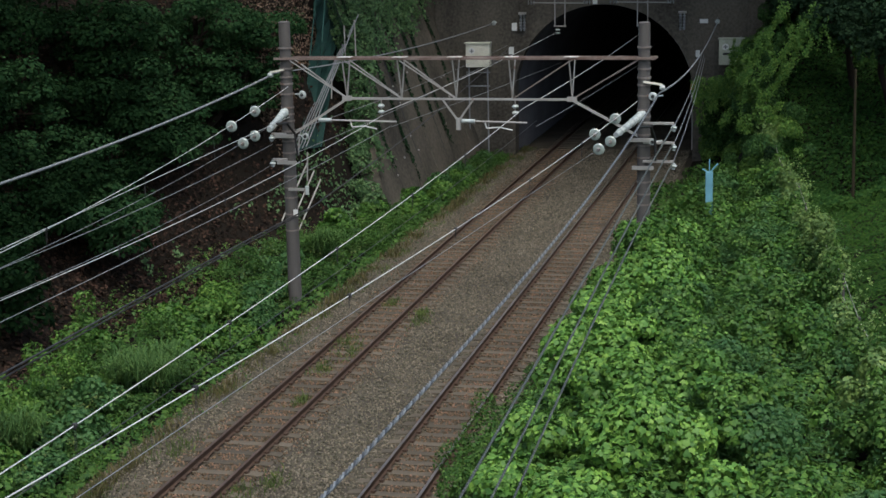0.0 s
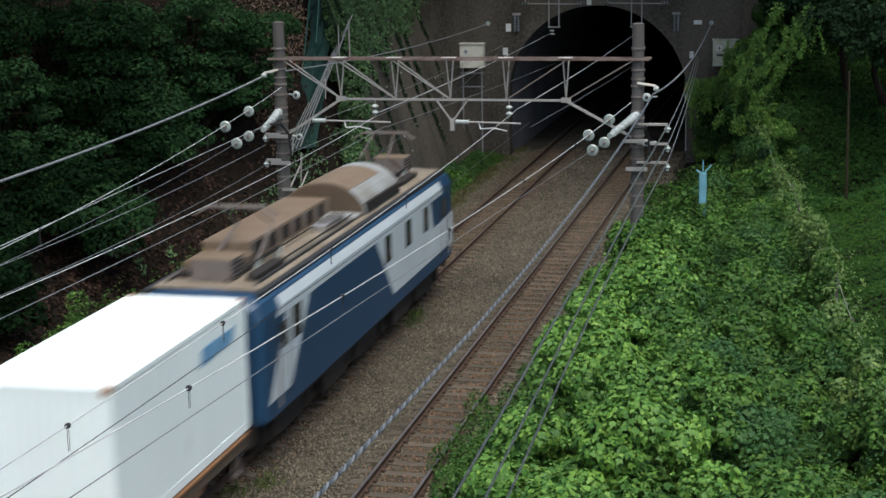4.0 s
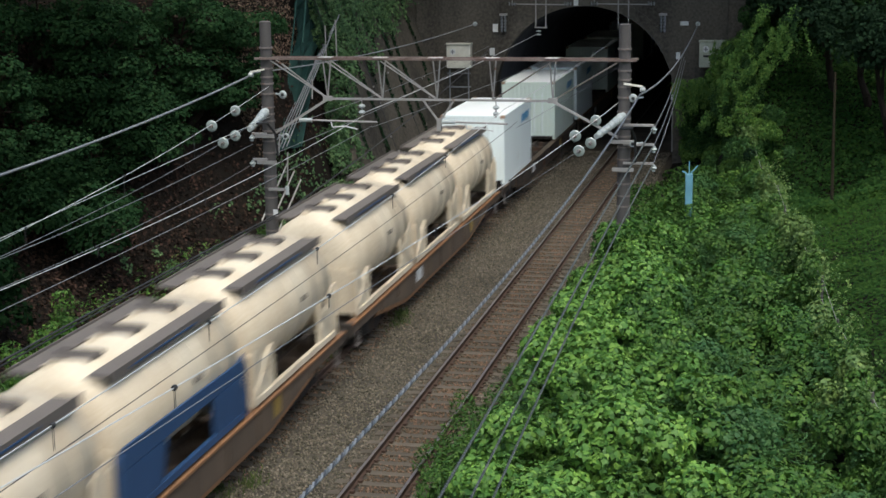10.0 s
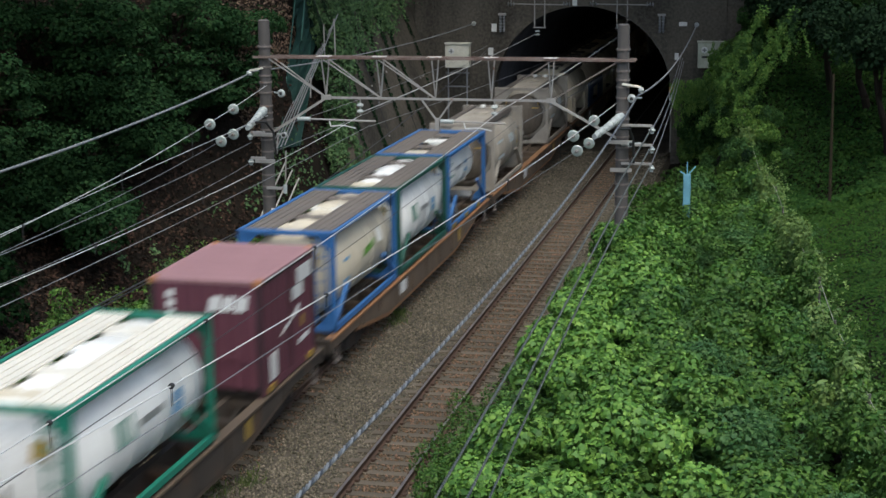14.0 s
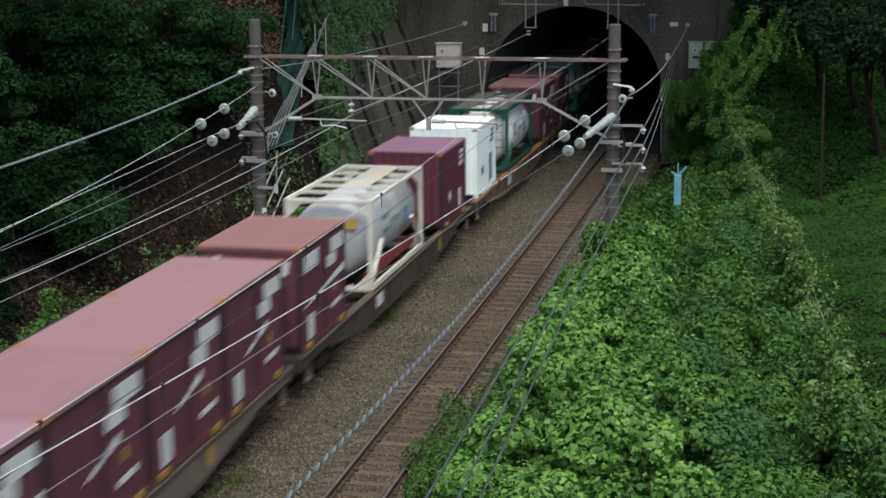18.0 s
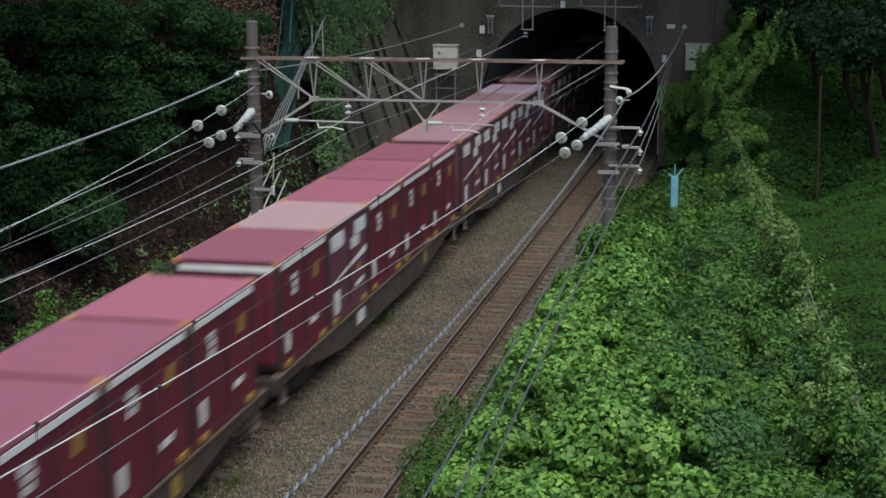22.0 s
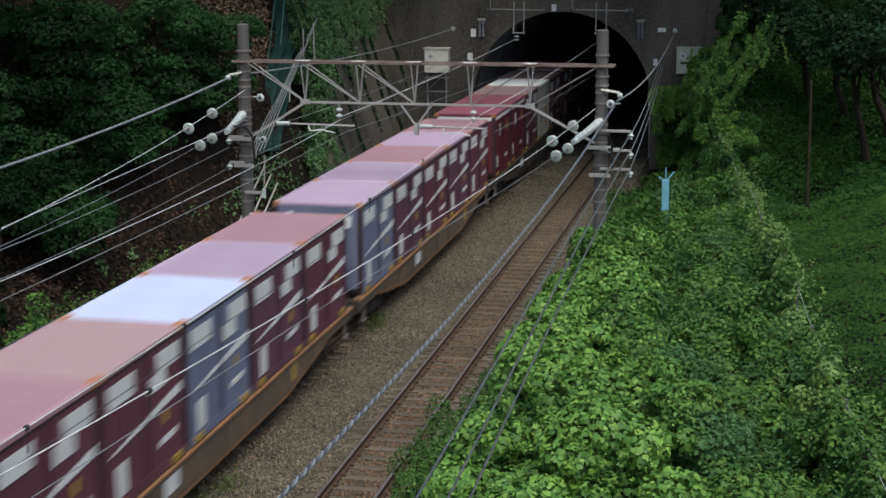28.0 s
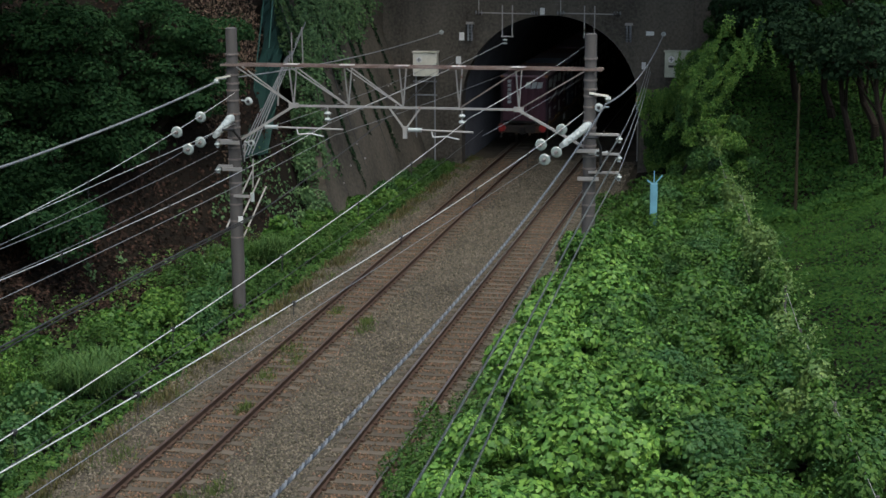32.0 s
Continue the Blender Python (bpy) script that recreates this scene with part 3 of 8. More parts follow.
part("top_chord", bm, M_RUSTBEAM, gantry, "rust-streaked angle beam")
NODES = [g44(p, 104)[0] for p in (617, 717, 815, 914, 1018)]
bm = bmnew()
box(bm, NODES[0] - 0.05, NODES[-1] + 0.05, GY0 - 0.04, GY0 + 0.04, 5.84, 5.9)
part("bottom_chord", bm, M_STEEL, gantry)
for x in NODES:
    for s in (-0.23, 0.23):
        bm = bmnew()
        bar(bm, (x + (0.05 if s > 0 else -0.05), GY0 + s, 7.0), (x, GY0 + 0.02 * s, 5.9), 0.034, 0.034)
        part("upright", bm, M_STEEL, gantry)
    bm = bmnew()
    box(bm, x - 0.2, x + 0.2, GY0 - 0.29, GY0 + 0.05, 7.085, 7.1)
    part("gusset", bm, M_PLATE, gantry, "pale gusset plate on the top chord")
tops = [XL + 0.2] + NODES + [XR - 0.15]
for a, b in ((0, 1), (1, 2), (2, 3)):
    for s in (-0.22, 0.22):
        bm = bmnew()
        bar(bm, (tops[a], GY0 + s, 7.0), (tops[b] - 0.03, GY0 + s * 0.1, 5.9), 0.034, 0.034)
        part("diagonal", bm, M_STEEL, gantry)
for a, b in ((5, 4), (6, 5)):
    for s in (-0.22, 0.22):
        bm = bmnew()
        bar(bm, (tops[a], GY0 + s, 7.0), (tops[b] + 0.03, GY0 + s * 0.1, 5.9), 0.034, 0.034)
        part("diagonal", bm, M_STEEL_OLD, gantry, "rust-stained diagonal")
for x0, x1, z1 in ((NODES[0], XL + 0.15, 4.8), (NODES[-1], XR - 0.15, 4.85)):
    bm = bmnew()
    bar(bm, (x0, GY0 - 0.03, 5.86), (x1, GY0 - 0.03, z1), 0.075, 0.07)
    part("knee_brace", bm, M_STEEL, gantry)
    bm = bmnew()
    box(bm, x0 - 0.14, x0 + 0.14, GY0 - 0.05, GY0 + 0.05, 5.81, 5.95)
    part("gusset", bm, M_STEEL, gantry)
# V hanger between the tracks
vx, vz = g44(818, 220)
for p in (790, 845):
    x, z = g44(p, 176)
    bm = bmnew()
    bar(bm, (x, GY0, z), (vx, GY0, vz + 0.1), 0.05, 0.05)
    part("v_hanger", bm, M_STEEL, gantry)
bm = bmnew()
box(bm, vx - 0.06, vx + 0.06, GY0 - 0.06, GY0 + 0.06, vz - 0.15, vz + 0.2)
part("hanger_post", bm, M_STEEL, gantry)
# registration arms
for a, b, c in ((566, 708, 672), (826, 940, 915)):
    (xa, za), (xb, zb) = g44(a, 213), g44(b, 215)
    arm = thing("registration_arm", "steel registration arm with a white insulator holding the contact wire", "bracket", "registration arms")
    bm = bmnew()
    rod(bm, (xa + 0.3, GY0 - 0.1, za), (xb, GY0 - 0.1, zb), 0.028)
    part("tube", bm, M_STEEL, arm)
    bm = bmnew()
    rod(bm, (xa, GY0 - 0.1, za), (xa + 0.36, GY0 - 0.1, za), 0.06, sides=12)
    for k in (0.0, 0.36):
        ring(bm, (xa + k, GY0 - 0.1, za), (1, 0, 0), 0.072, 0.06, 0.03, 12)
    part("insulator", bm, M_PORCELAIN, arm)
    xm, zm = g44(c - 46, 222)
    xc, zc = g44(c, 228)
    bm = bmnew()
    rod(bm, (xm - 0.05, GY0 - 0.1, za), (xm, GY0 - 0.1, zm - 0.05), 0.02)
    rod(bm, (xm, GY0 - 0.1, zm - 0.05), ((xm + xc) / 2, GY0 - 0.1, zm - 0.02), 0.018)
    rod(bm, ((xm + xc) / 2, GY0 - 0.1, zm - 0.02), (xc, GY0 - 0.1, zc), 0.018)
    part("steady_arm", bm, M_WIRE, arm)
for p in (679, 919):
    x, z = g44(p, 178)
    ins = thing("hanging_insulator", "pair of white porcelain insulators hung from the gantry", "insulator", "hanging insulators")
    bm = bmnew()
    rod(bm, (x, GY0, z + 0.05), (x, GY0, z - 0.45), 0.018)
    part("rod", bm, M_STEEL, ins)
    for k in (0.16, 0.34):
        bm = bmnew()
        ring(bm, (x, GY0, z - k), (0, 0, 1), 0.105, 0.06, 0.1)
        part("disc", bm, M_PORCELAIN, ins)
# cross-arms on the poles
for x, px_tip, rows_ in ((XR, 1192, (213, 246, 278)), (XL, 478, (238, 284))):
    tip = g44(px_tip, 200)[0]
    for k, py in enumerate(rows_):
        z = g44(0, py)[1]
        ca = thing("cross_arm", "galvanised cross-arm with a white pin insulator on a pole", "cross-arm", "cross-arms")
        bm = bmnew()
        bar(bm, (x, GY0 - 0.22, z), (tip, GY0 - 0.22, z), 0.07, 0.07)
        part("arm", bm, M_STEEL, ca, bevel=0.005)
        bm = bmnew()
        rod(bm, (tip, GY0 - 0.22, z - 0.22), (tip, GY0 - 0.22, z - 0.04), 0.05, sides=12)
        ring(bm, (tip, GY0 - 0.22, z - 0.12), (0, 0, 1), 0.1, 0.06, 0.08, 14)
        part("insulator", bm, M_PORCELAIN, ca)
for x, px_tip, py in ((XR, 1172, 148), (XL, 480, 128)):
    tip, z = g44(px_tip, py)
    ca = thing("cable_bracket", "pale steel bracket carrying a thick cable on a pole", "bracket", "cable brackets")
    bm = bmnew()
    bar(bm, (x, GY0 - 0.2, z + 0.08), (tip, GY0 - 0.2, z), 0.1, 0.05)
    part("arm", bm, M_CABINET, ca)
    bm = bmnew()
    ring(bm, (tip, GY0 - 0.2, z - 0.08), (1, 0, 0), 0.08, 0.06, 0.14)
    part("clamp", bm, M_PORCELAIN, ca)
for px, py in ((540, 167), (543, 241), (1157, 167), (1157, 244)):
    x, z = g44(px, py)
    bm = bmnew()
    rod(bm, (x, GY0 - 0.3, z), (x + (0.3 if px < 800 else -0.25) * -1, GY0 - 0.05, z), 0.025)
    ring(bm, (x, GY0 - 0.3, z), (0.15, 1, 0), 0.125 if py < 200 else 0.09, 0.09, 0.1)
    tg = solid("pole_insulator", bm, M_PORCELAIN, "round white insulator bracketed to a concrete pole", "insulator", "pole insulators")
    bm = bmnew()
    rod(bm, (x, GY0 - 0.37, z), (x, GY0 - 0.3, z), 0.05, sides=10)
    part("hub", bm, M_BLACK, tg, "dark hollow hub")
x, z = g44(517, 381)
bm = bmnew()
box(bm, x - 0.07, x + 0.07, GY0 - 0.225, GY0 - 0.205, z - 0.1, z + 0.1)
solid("pole_plate", bm, M_WHITEPAINT, "small white plate on a concrete pole", "sign")
bx, bz = g44(540, 338)
br = thing("low_bracket", "steel bracket with a white insulator low on a pole", "bracket")
bm = bmnew()
bar(bm, (XL, GY0 - 0.2, bz), (bx, GY0 - 0.2, bz), 0.06, 0.08)
part("arm", bm, M_STEEL, br)
bm = bmnew()
rod(bm, (bx, GY0 - 0.2, bz - 0.15), (bx, GY0 - 0.2, bz + 0.1), 0.06)
part("insulator", bm, M_PORCELAIN, br)
# tensioned terminations on the poles
for base in (0, 634):
    def q(px, py, y):
        x, z = g44(px + base, py)
        return Vector((x, y, z))
    # the string leaves the pole towards the viewer
    ts = thing("tension_string", "string of white disc insulators with a ribbed tensioner on a pole", "insulator string", "tension strings")
    sgn_x = 0.085 if not base else -0.06
    for y in (41.2, 38.4) if base else (40.1, 37.8):
        xx = (4.28 + 2.6 * y / 44) if base else (0.4 - 3.7 * y / 44)
        zz = (0.0009 * y * y - 0.0559 * y + 6.46) if base else (0.00164 * y * y - 0.07513 * y + 6.3284)
        bm = bmnew()
        ring(bm, (xx, y, zz), (sgn_x, -1, -0.05), 0.15, 0.12, 0.05, 20)
        disc = part("glass_disc", bm, M_GLASSDISC, ts, "greenish glass disc")
        bm = bmnew()
        axis = Vector((sgn_x, -1, -0.05)).normalized()
        at0 = Vector((xx, y, zz))
        rod(bm, at0 - axis * 0.02, at0 + axis * 0.16, 0.05, 0.035, 10)
        part("cap", bm, M_STEEL_OLD, disc, "weathered metal cap")
    for y in (40.5, 38.9) if base else (40.0, 38.8):
        xx = (4.28 + 2.6 * y / 44) if base else (0.4 - 3.7 * y / 44)
        zz = (-0.0001 * y * y - 0.008 * y + 5.66) if base else (0.00147 * y * y - 0.0905 * y + 6.5518)
        bm = bmnew()
        ring(bm, (xx, y, zz), (sgn_x, -1, -0.05), 0.15, 0.12, 0.05, 20)
        disc = part("glass_disc", bm, M_GLASSDISC, ts, "greenish glass disc")
        bm = bmnew()
        axis = Vector((sgn_x, -1, -0.05)).normalized()
        at0 = Vector((xx, y, zz))
        rod(bm, at0 - axis * 0.02, at0 + axis * 0.16, 0.05, 0.035, 10)
        part("cap", bm, M_STEEL_OLD, disc, "weathered metal cap")
    xx = XL if not base else XR
    bm = bmnew()
    tip = Vector((xx - 0.52, GY0 - 2.2, 5.17)) if base else Vector((xx + sgn_x * 2.2, GY0 - 2.2, 5.22))
    rod(bm, (xx, GY0 - 0.2, 5.5), tip, 0.1, 0.075, sides=14)
    for k in range(6):
        c = Vector((xx, GY0 - 0.2, 5.5)).lerp(tip, 0.1 + 0.15 * k)
        ring(bm, c, (sgn_x, -1, -0.14), 0.14 - 0.012 * k, 0.1, 0.13, 14)
    part("tensioner", bm, M_PORCELAIN, ts, "ribbed pale-grey tensioner")
    bm = bmnew()
    pts = [Vector((xx + sgn_x * 2.0 + 0.15, GY0 - 1.9, 5.35)), Vector((xx + 0.3, GY0 - 1.0, 5.25)), Vector((xx + 0.36, GY0 - 0.5, 4.9)), Vector((xx + 0.36, GY0 - 0.3, 4.2))]
    for a, b in zip(pts, pts[1:]):
        rod(bm, a, b, 0.035)
    part("jumper", bm, M_BLACK, ts, "drooping black jumper cable")
    bm = bmnew()
    box(bm, xx - 0.35, xx + 0.3, GY0 - 0.3, GY0 - 0.22, 4.72, 4.82)
    part("pole_clamp", bm, M_STEEL, ts)
    bm = bmnew()
    box(bm, xx - 0.3, xx + 0.3, GY0 - 0.3, GY0 - 0.22, 3.93, 4.03)
    part("pole_clamp", bm, M_STEEL, ts)


# ---- wires: sagging curves in upright planes ----
def wire(name, pts, r, material, label, category="cable", kind=""):
    cu = bpy.data.curves.new(name, "CURVE")
    cu.dimensions, cu.bevel_depth, cu.bevel_resolution = "3D", r, 1
    sp = cu.splines.new("POLY")
    sp.points.add(len(pts) - 1)
    for p, v in zip(sp.points, pts):
        p.co = (*v, 1)
    cu.materials.append(material)
    return tagged(new(name, cu), label, category, "overhead wires", kind)


def hung(x44, x0, a, b, c, y0=-6.0, y1=44.0, k=40):
    """Points of z = a y^2 + b y + c over the line from (x0, 0) to (x44, 44)."""
    return [(x0 + (x44 - x0) * y / 44, y, a * y * y + b * y + c) for y in np.linspace(y0, y1, k)]


def sag(p, q, drop, k=16):
    p, q = Vector(p), Vector(q)
    return [tuple(p.lerp(q, i / k) - Vector((0, 0, drop * 4 * (i / k) * (1 - i / k)))) for i in range(k + 1)]


NEAR = [
    ("feeder_cable", -3.9, -3.9, 0.00191, -0.10166, 7.2997, 0.030, M_WIRE_GREY),
    ("messenger_wire", -0.45, -0.2, 0.0014, -0.0869, 6.4975, 0.0072, M_WIRE),
    ("contact_wire", -0.2, 0.2, 0.00061, -0.0407, 5.692, 0.007, M_WIRE_GREY),
    ("messenger_wire", 3.7, 3.9, 0.0008, -0.0408, 5.8372, 0.0078, M_WIRE),
    ("contact_wire", 4.1, 3.8, 0.0006, -0.030, 5.42, 0.006, M_WIRE_DARK),
    ("anchor_wire", 7.0, 4.4, 0.0009, -0.0559, 6.5606, 0.0078, M_WIRE),
    ("anchor_wire", 6.9, 4.35, -0.0001, -0.0080, 5.68, 0.006, M_WIRE_GREY),
    ("anchor_wire", -3.3, 0.4, 0.00164, -0.07513, 6.3684, 0.0072, M_WIRE),
    ("anchor_wire", -3.3, 0.4, 0.00147, -0.0905, 6.5718, 0.006, M_WIRE_GREY),
    ("anchor_wire", -3.3, 0.4, 0.0, -0.0116, 5.84, 0.007, M_WIRE),
    ("line_wire", -3.9, -3.9, 0.00158, -0.10021, 5.8381, 0.009, M_WIRE_GREY),
    ("line_wire", -3.9, -3.9, 0.00233, -0.15388, 6.1572, 0.007, M_WIRE_GREY),
    ("signal_cable", -2.9, -2.9, -0.0004, 0.0176, 2.5317, 0.022, M_WIRE_DARK),
    ("signal_cable", -2.9, -2.9, -0.0004, 0.0186, 2.42, 0.018, M_WIRE_DARK),
    ("line_wire", 8.0, 8.0, -0.0002, 0.0393, 3.808, 0.021, None),
    ("line_wire", 8.0, 8.0, -0.0008, 0.085, 2.45, 0.021, None),
    ("line_wire", 8.0, 8.0, -0.0012, 0.115, 1.38, 0.021, None),
]
STRANDS = (mat("black_strand", (0.012, 0.014, 0.014), (0.022, 0.024, 0.024), 0.45, bump=0), mat("pale_strand", (0.115, 0.13, 0.12), (0.045, 0.052, 0.048), 0.35, fine=30, scale=12, amount=1.0, bump=0))
for name, x44, x0, a, b, c, r, m in NEAR:
    if m is None:
        # a pale conductor wound round a black one
        wire(name, hung(x44, x0, a, b, c), 0.0145, STRANDS[0], "taut black line wire with a pale winding")
        wire("wire_winding", [(x + 0.011 * math.cos(y * 75), y, z + 0.011 * math.sin(y * 75)) for x, y, z in hung(x44, x0, a, b, c, k=3600)], 0.011, STRANDS[1], "pale winding on a black line wire")
        continue
    wire(name, hung(x44, x0, a, b, c), r, m, "taut overhead %s along the railway" % name.replace("_", " "))
# twisted thick cable: three insulated strands
SHEATHS = (mat("slate_sheath", (0.036, 0.042, 0.05), (0.025, 0.03, 0.036), 0.5, bump=0), mat("pale_blue_sheath", (0.19, 0.205, 0.22), (0.12, 0.13, 0.14), 0.5, bump=0), mat("grey_sheath", (0.10, 0.11, 0.12), (0.065, 0.072, 0.08), 0.5, bump=0))
for ph, sheath in zip((0.0, 2.094, 4.188), SHEATHS):
    pts = [(x + 0.014 * math.cos(y * 22 + ph), y, z + 0.014 * math.sin(y * 22 + ph)) for x, y, z in hung(7.6, 7.6, 0.0016, -0.0816, 6.5708, k=2000)]
    wire("twisted_cable", pts, 0.012, sheath, "twisted pale blue and dark insulated cable")
# spans from the gantry to the portal
FAR = [((-3.9, 44, 6.59), (880, 40), 0.25, 0.022, M_WIRE_GREY), ((-0.45, 44, 5.46), (990, 58), 0.1, 0.011, M_WIRE),
       ((-0.2, 44, 5.05), (1000, 110), 0.05, 0.008, M_WIRE_GREY), ((3.7, 44, 5.6), (1135, 62), 0.1, 0.011, M_WIRE),
       ((4.1, 44, 5.1), (1140, 112), 0.05, 0.008, M_WIRE_GREY), ((7.6, 44, 6.07), (1271, 40), 0.5, 0.026, M_WIRE_GREY),
       ((8.0, 44, 5.13), (1246, 92), 0.3, 0.012, M_WIRE_GREY), ((8.0, 44, 4.61), (1248, 98), 0.3, 0.012, M_WIRE_GREY),
       ((8.0, 44, 4.12), (1250, 104), 0.3, 0.012, M_WIRE_GREY), ((-2.9, 44, 2.5), (905, 84), 0.25, 0.02, M_WIRE_DARK),
       ((-3.9, 44, 4.7), (903, 80), 0.2, 0.009, M_WIRE_GREY), ((-3.9, 44, 3.95), (903, 92), 0.2, 0.009, M_WIRE_GREY)]
for p, (px, py), drop, r, m in FAR:
    x, z = at_portal(px, py)
    wire("span_wire", sag(p, (x, 73.7, z), drop), r, m, "overhead wire running from the gantry to the tunnel portal")
# droppers with black clips
for x44, x0, hi, lo in ((3.7, 3.9, (0.0008, -0.0408, 5.8372), (0.0006, -0.030, 5.42)), (-0.45, -0.2, (0.0014, -0.0869, 6.4975), (0.00061, -0.0407, 5.692)), (7.0, 4.4, (0.0009, -0.0559, 6.5606), (-0.0001, -0.0080, 5.83)), (-3.3, 0.4, (0.00164, -0.07513, 6.3684), (0.00147, -0.0905, 6.5718))):
    for y in (15.4, 20.3, 25.6, 31.0, 36.2):
        x = x0 + (x44 - x0) * y / 44
        zh, zl = (k[0] * y * y + k[1] * y + k[2] for k in (hi, lo))
        dr = thing("dropper", "thin wire dropper with a black clip between two overhead wires", "dropper", "droppers")
        bm = bmnew()
        for s in (-0.02, 0.02):
            rod(bm, (x, y + s, min(zl, zh - 0.1)), (x, y + s, zh), 0.004, sides=4)
        part("loop", bm, M_BLACK, dr)
        bm = bmnew()
        ring(bm, (x, y, zh), (0, 1, 0), 0.035, 0.03, 0.06, 10)
        part("clip", bm, M_BLACK, dr)

# ---- pale blue post, slope stairs, net ----
st = thing("pale_blue_post", "pale blue painted steel post with bent top arms among vines", "post")
bm = bmnew()
box(bm, 8.07, 8.33, 56.6, 56.8, -0.3, 1.85)
part("post", bm, M_CYAN, st, bevel=0.02)
for a, b in (((8.2, 56.7, 1.8), (7.95, 56.7, 1.95)), ((8.2, 56.7, 1.8), (8.5, 56.7, 2.15)), ((8.2, 56.7, 1.8), (8.2, 56.7, 2.3))):
    bm = bmnew()
    bar(bm, a, b, 0.04, 0.05)
    part("top_arm", bm, M_CYAN, st)
stair = thing("slope_stair_rail", "pale pipe handrails of a steep stair on the slope", "handrail")
for a, b in (((-6.66, 53.6, 2.77), (-6.96, 61.5, 6.12)), ((-6.54, 53.7, 2.82), (-6.78, 61.5, 6.42)), ((-6.42, 53.8, 2.87), (-6.61, 61.5, 6.72)), ((-6.3, 53.9, 2.92), (-6.43, 61.5, 7.01)), ((-6.18, 54.0, 2.97), (-6.25, 61.5, 7.3))):
    bm = bmnew()
    rod(bm, a, b, 0.02, sides=6)
    part("rail_pipe", bm, M_WIRE_GREY, stair)
for a, b in (((-5.98, 60.0, 7.19), (-5.96, 60.0, 5.74)), ((-6.41, 60.0, 6.97), (-6.4, 60.0, 5.74)), ((-6.11, 53.9, 2.78), (-6.15, 53.9, 1.73)), ((-6.06, 57.0, 5.14), (-6.09, 57.0, 4.39)), ((-6.39, 53.9, 3.4), (-6.46, 53.9, 2.67)), ((-6.71, 57.0, 4.06), (-6.78, 57.0, 3.3))):
    bm = bmnew()
    rod(bm, a, b, 0.028, sides=6)
    part("upright", bm, M_STEEL, stair)
low = thing("lower_stair_rail", "rusty pipe handrails of a stair among weeds", "handrail")
for k in range(3):
    bm = bmnew()
    rod(bm, (-6.35 - 0.25 * k, 52.9, -0.2 + 0.3 * k), (-6.0 - 0.25 * k, 55.0, 1.6 + 0.3 * k), 0.03, sides=6)
    part("rail_pipe", bm, M_STEEL, low)
bm = bmnew()
LN = [Vector((-6.95, 55.0, 2.7)), Vector((-7.3, 58.2, 5.9)), Vector((-7.85, 60.3, 7.6)), Vector((-8.0, 61.0, 8.6))]
RN = [Vector((-6.45, 55.9, 2.7)), Vector((-7.0, 60.2, 5.8)), Vector((-7.75, 63.8, 7.6)), Vector((-7.9, 65.2, 8.6))]
net = []
for j in range(13):
    t = j / 12 * 3
    q = min(int(t), 2)
    lo_, hi_ = LN[q].lerp(LN[q + 1], t - q), RN[q].lerp(RN[q + 1], t - q)
    for i in range(7):
        v = lo_.lerp(hi_, i / 6)
        net.append(bm.verts.new(v + Vector((0.16 + 0.1 * math.sin(i * 2.1 + j * 1.3), 0, 0.05 * math.sin(j * 2 + i)))))
for j in range(12):
    for i in range(6):
        a = j * 7 + i
        bm.faces.new((net[a], net[a + 1], net[a + 8], net[a + 7]))
bmesh.ops.solidify(bm, geom=bm.faces[:], thickness=0.02)
solid("slope_net", bm, M_NET, "dark green safety net over the slope", "net")
npost = thing("net_post", "green steel posts of the slope net", "post")
for a, b in ((LN[0], LN[3]), (RN[0], RN[3]), (LN[1] + Vector((0.5, -0.6, 0.6)), LN[2] + Vector((0.3, 0.5, 1.2)))):
    bm = bmnew()
    rod(bm, a + Vector((0.22, 0, 0)), b + Vector((0.22, 0, 0)), 0.03, sides=6)
    part("post", bm, M_NET, npost)

# small marker and conduit by the tunnel mouth
x, z = at_portal(1229, 154)
mk = thing("tunnel_marker", "small orange and white marker box on the tunnel wall", "marker")
bm = bmnew()
box(bm, x - 0.1, x + 0.1, PORTAL_Y - 0.3, PORTAL_Y, z - 0.12, z + 0.14)
part("orange_box", bm, mat("orange_marker_paint", (0.42, 0.17, 0.05), (0.3, 0.12, 0.04), 0.6, bump=0), mk, "orange box", bevel=0.02)
bm = bmnew()
box(bm, x - 0.08, x + 0.08, PORTAL_Y - 0.25, PORTAL_Y, z - 0.5, z - 0.26)
part("white_box", bm, M_WHITEPAINT, mk, "white box", bevel=0.02)
x, z = at_portal(1229, 193)
bm = bmnew()
rod(bm, (x, PORTAL_Y - 0.15, z), (x, PORTAL_Y - 0.15, z - 1.9), 0.035, sides=8)
solid("conduit", bm, M_STEEL, "pale steel conduit on the tunnel wall", "conduit")
# ---- plants ----
UP = np.array([0.0, 0.0, 1.0])


def slope_of(fn, x, y):
    e = 0.15
    nx, ny = (fn(x - e, y) - fn(x + e, y)) / (2 * e), (fn(x, y - e) - fn(x, y + e)) / (2 * e)
    n = np.stack([nx, ny, np.ones_like(nx)], 1)
    return n / np.linalg.norm(n, axis=1)[:, None]


def crest_x(y):
    """Outer edge of the high vine-covered bank, which widens towards the near end."""
    return np.interp(y, [16, 22, 28, 33.5, 40.5, 46], [12.4, 11.5, 10.2, 8.9, 7.7, 7.3])


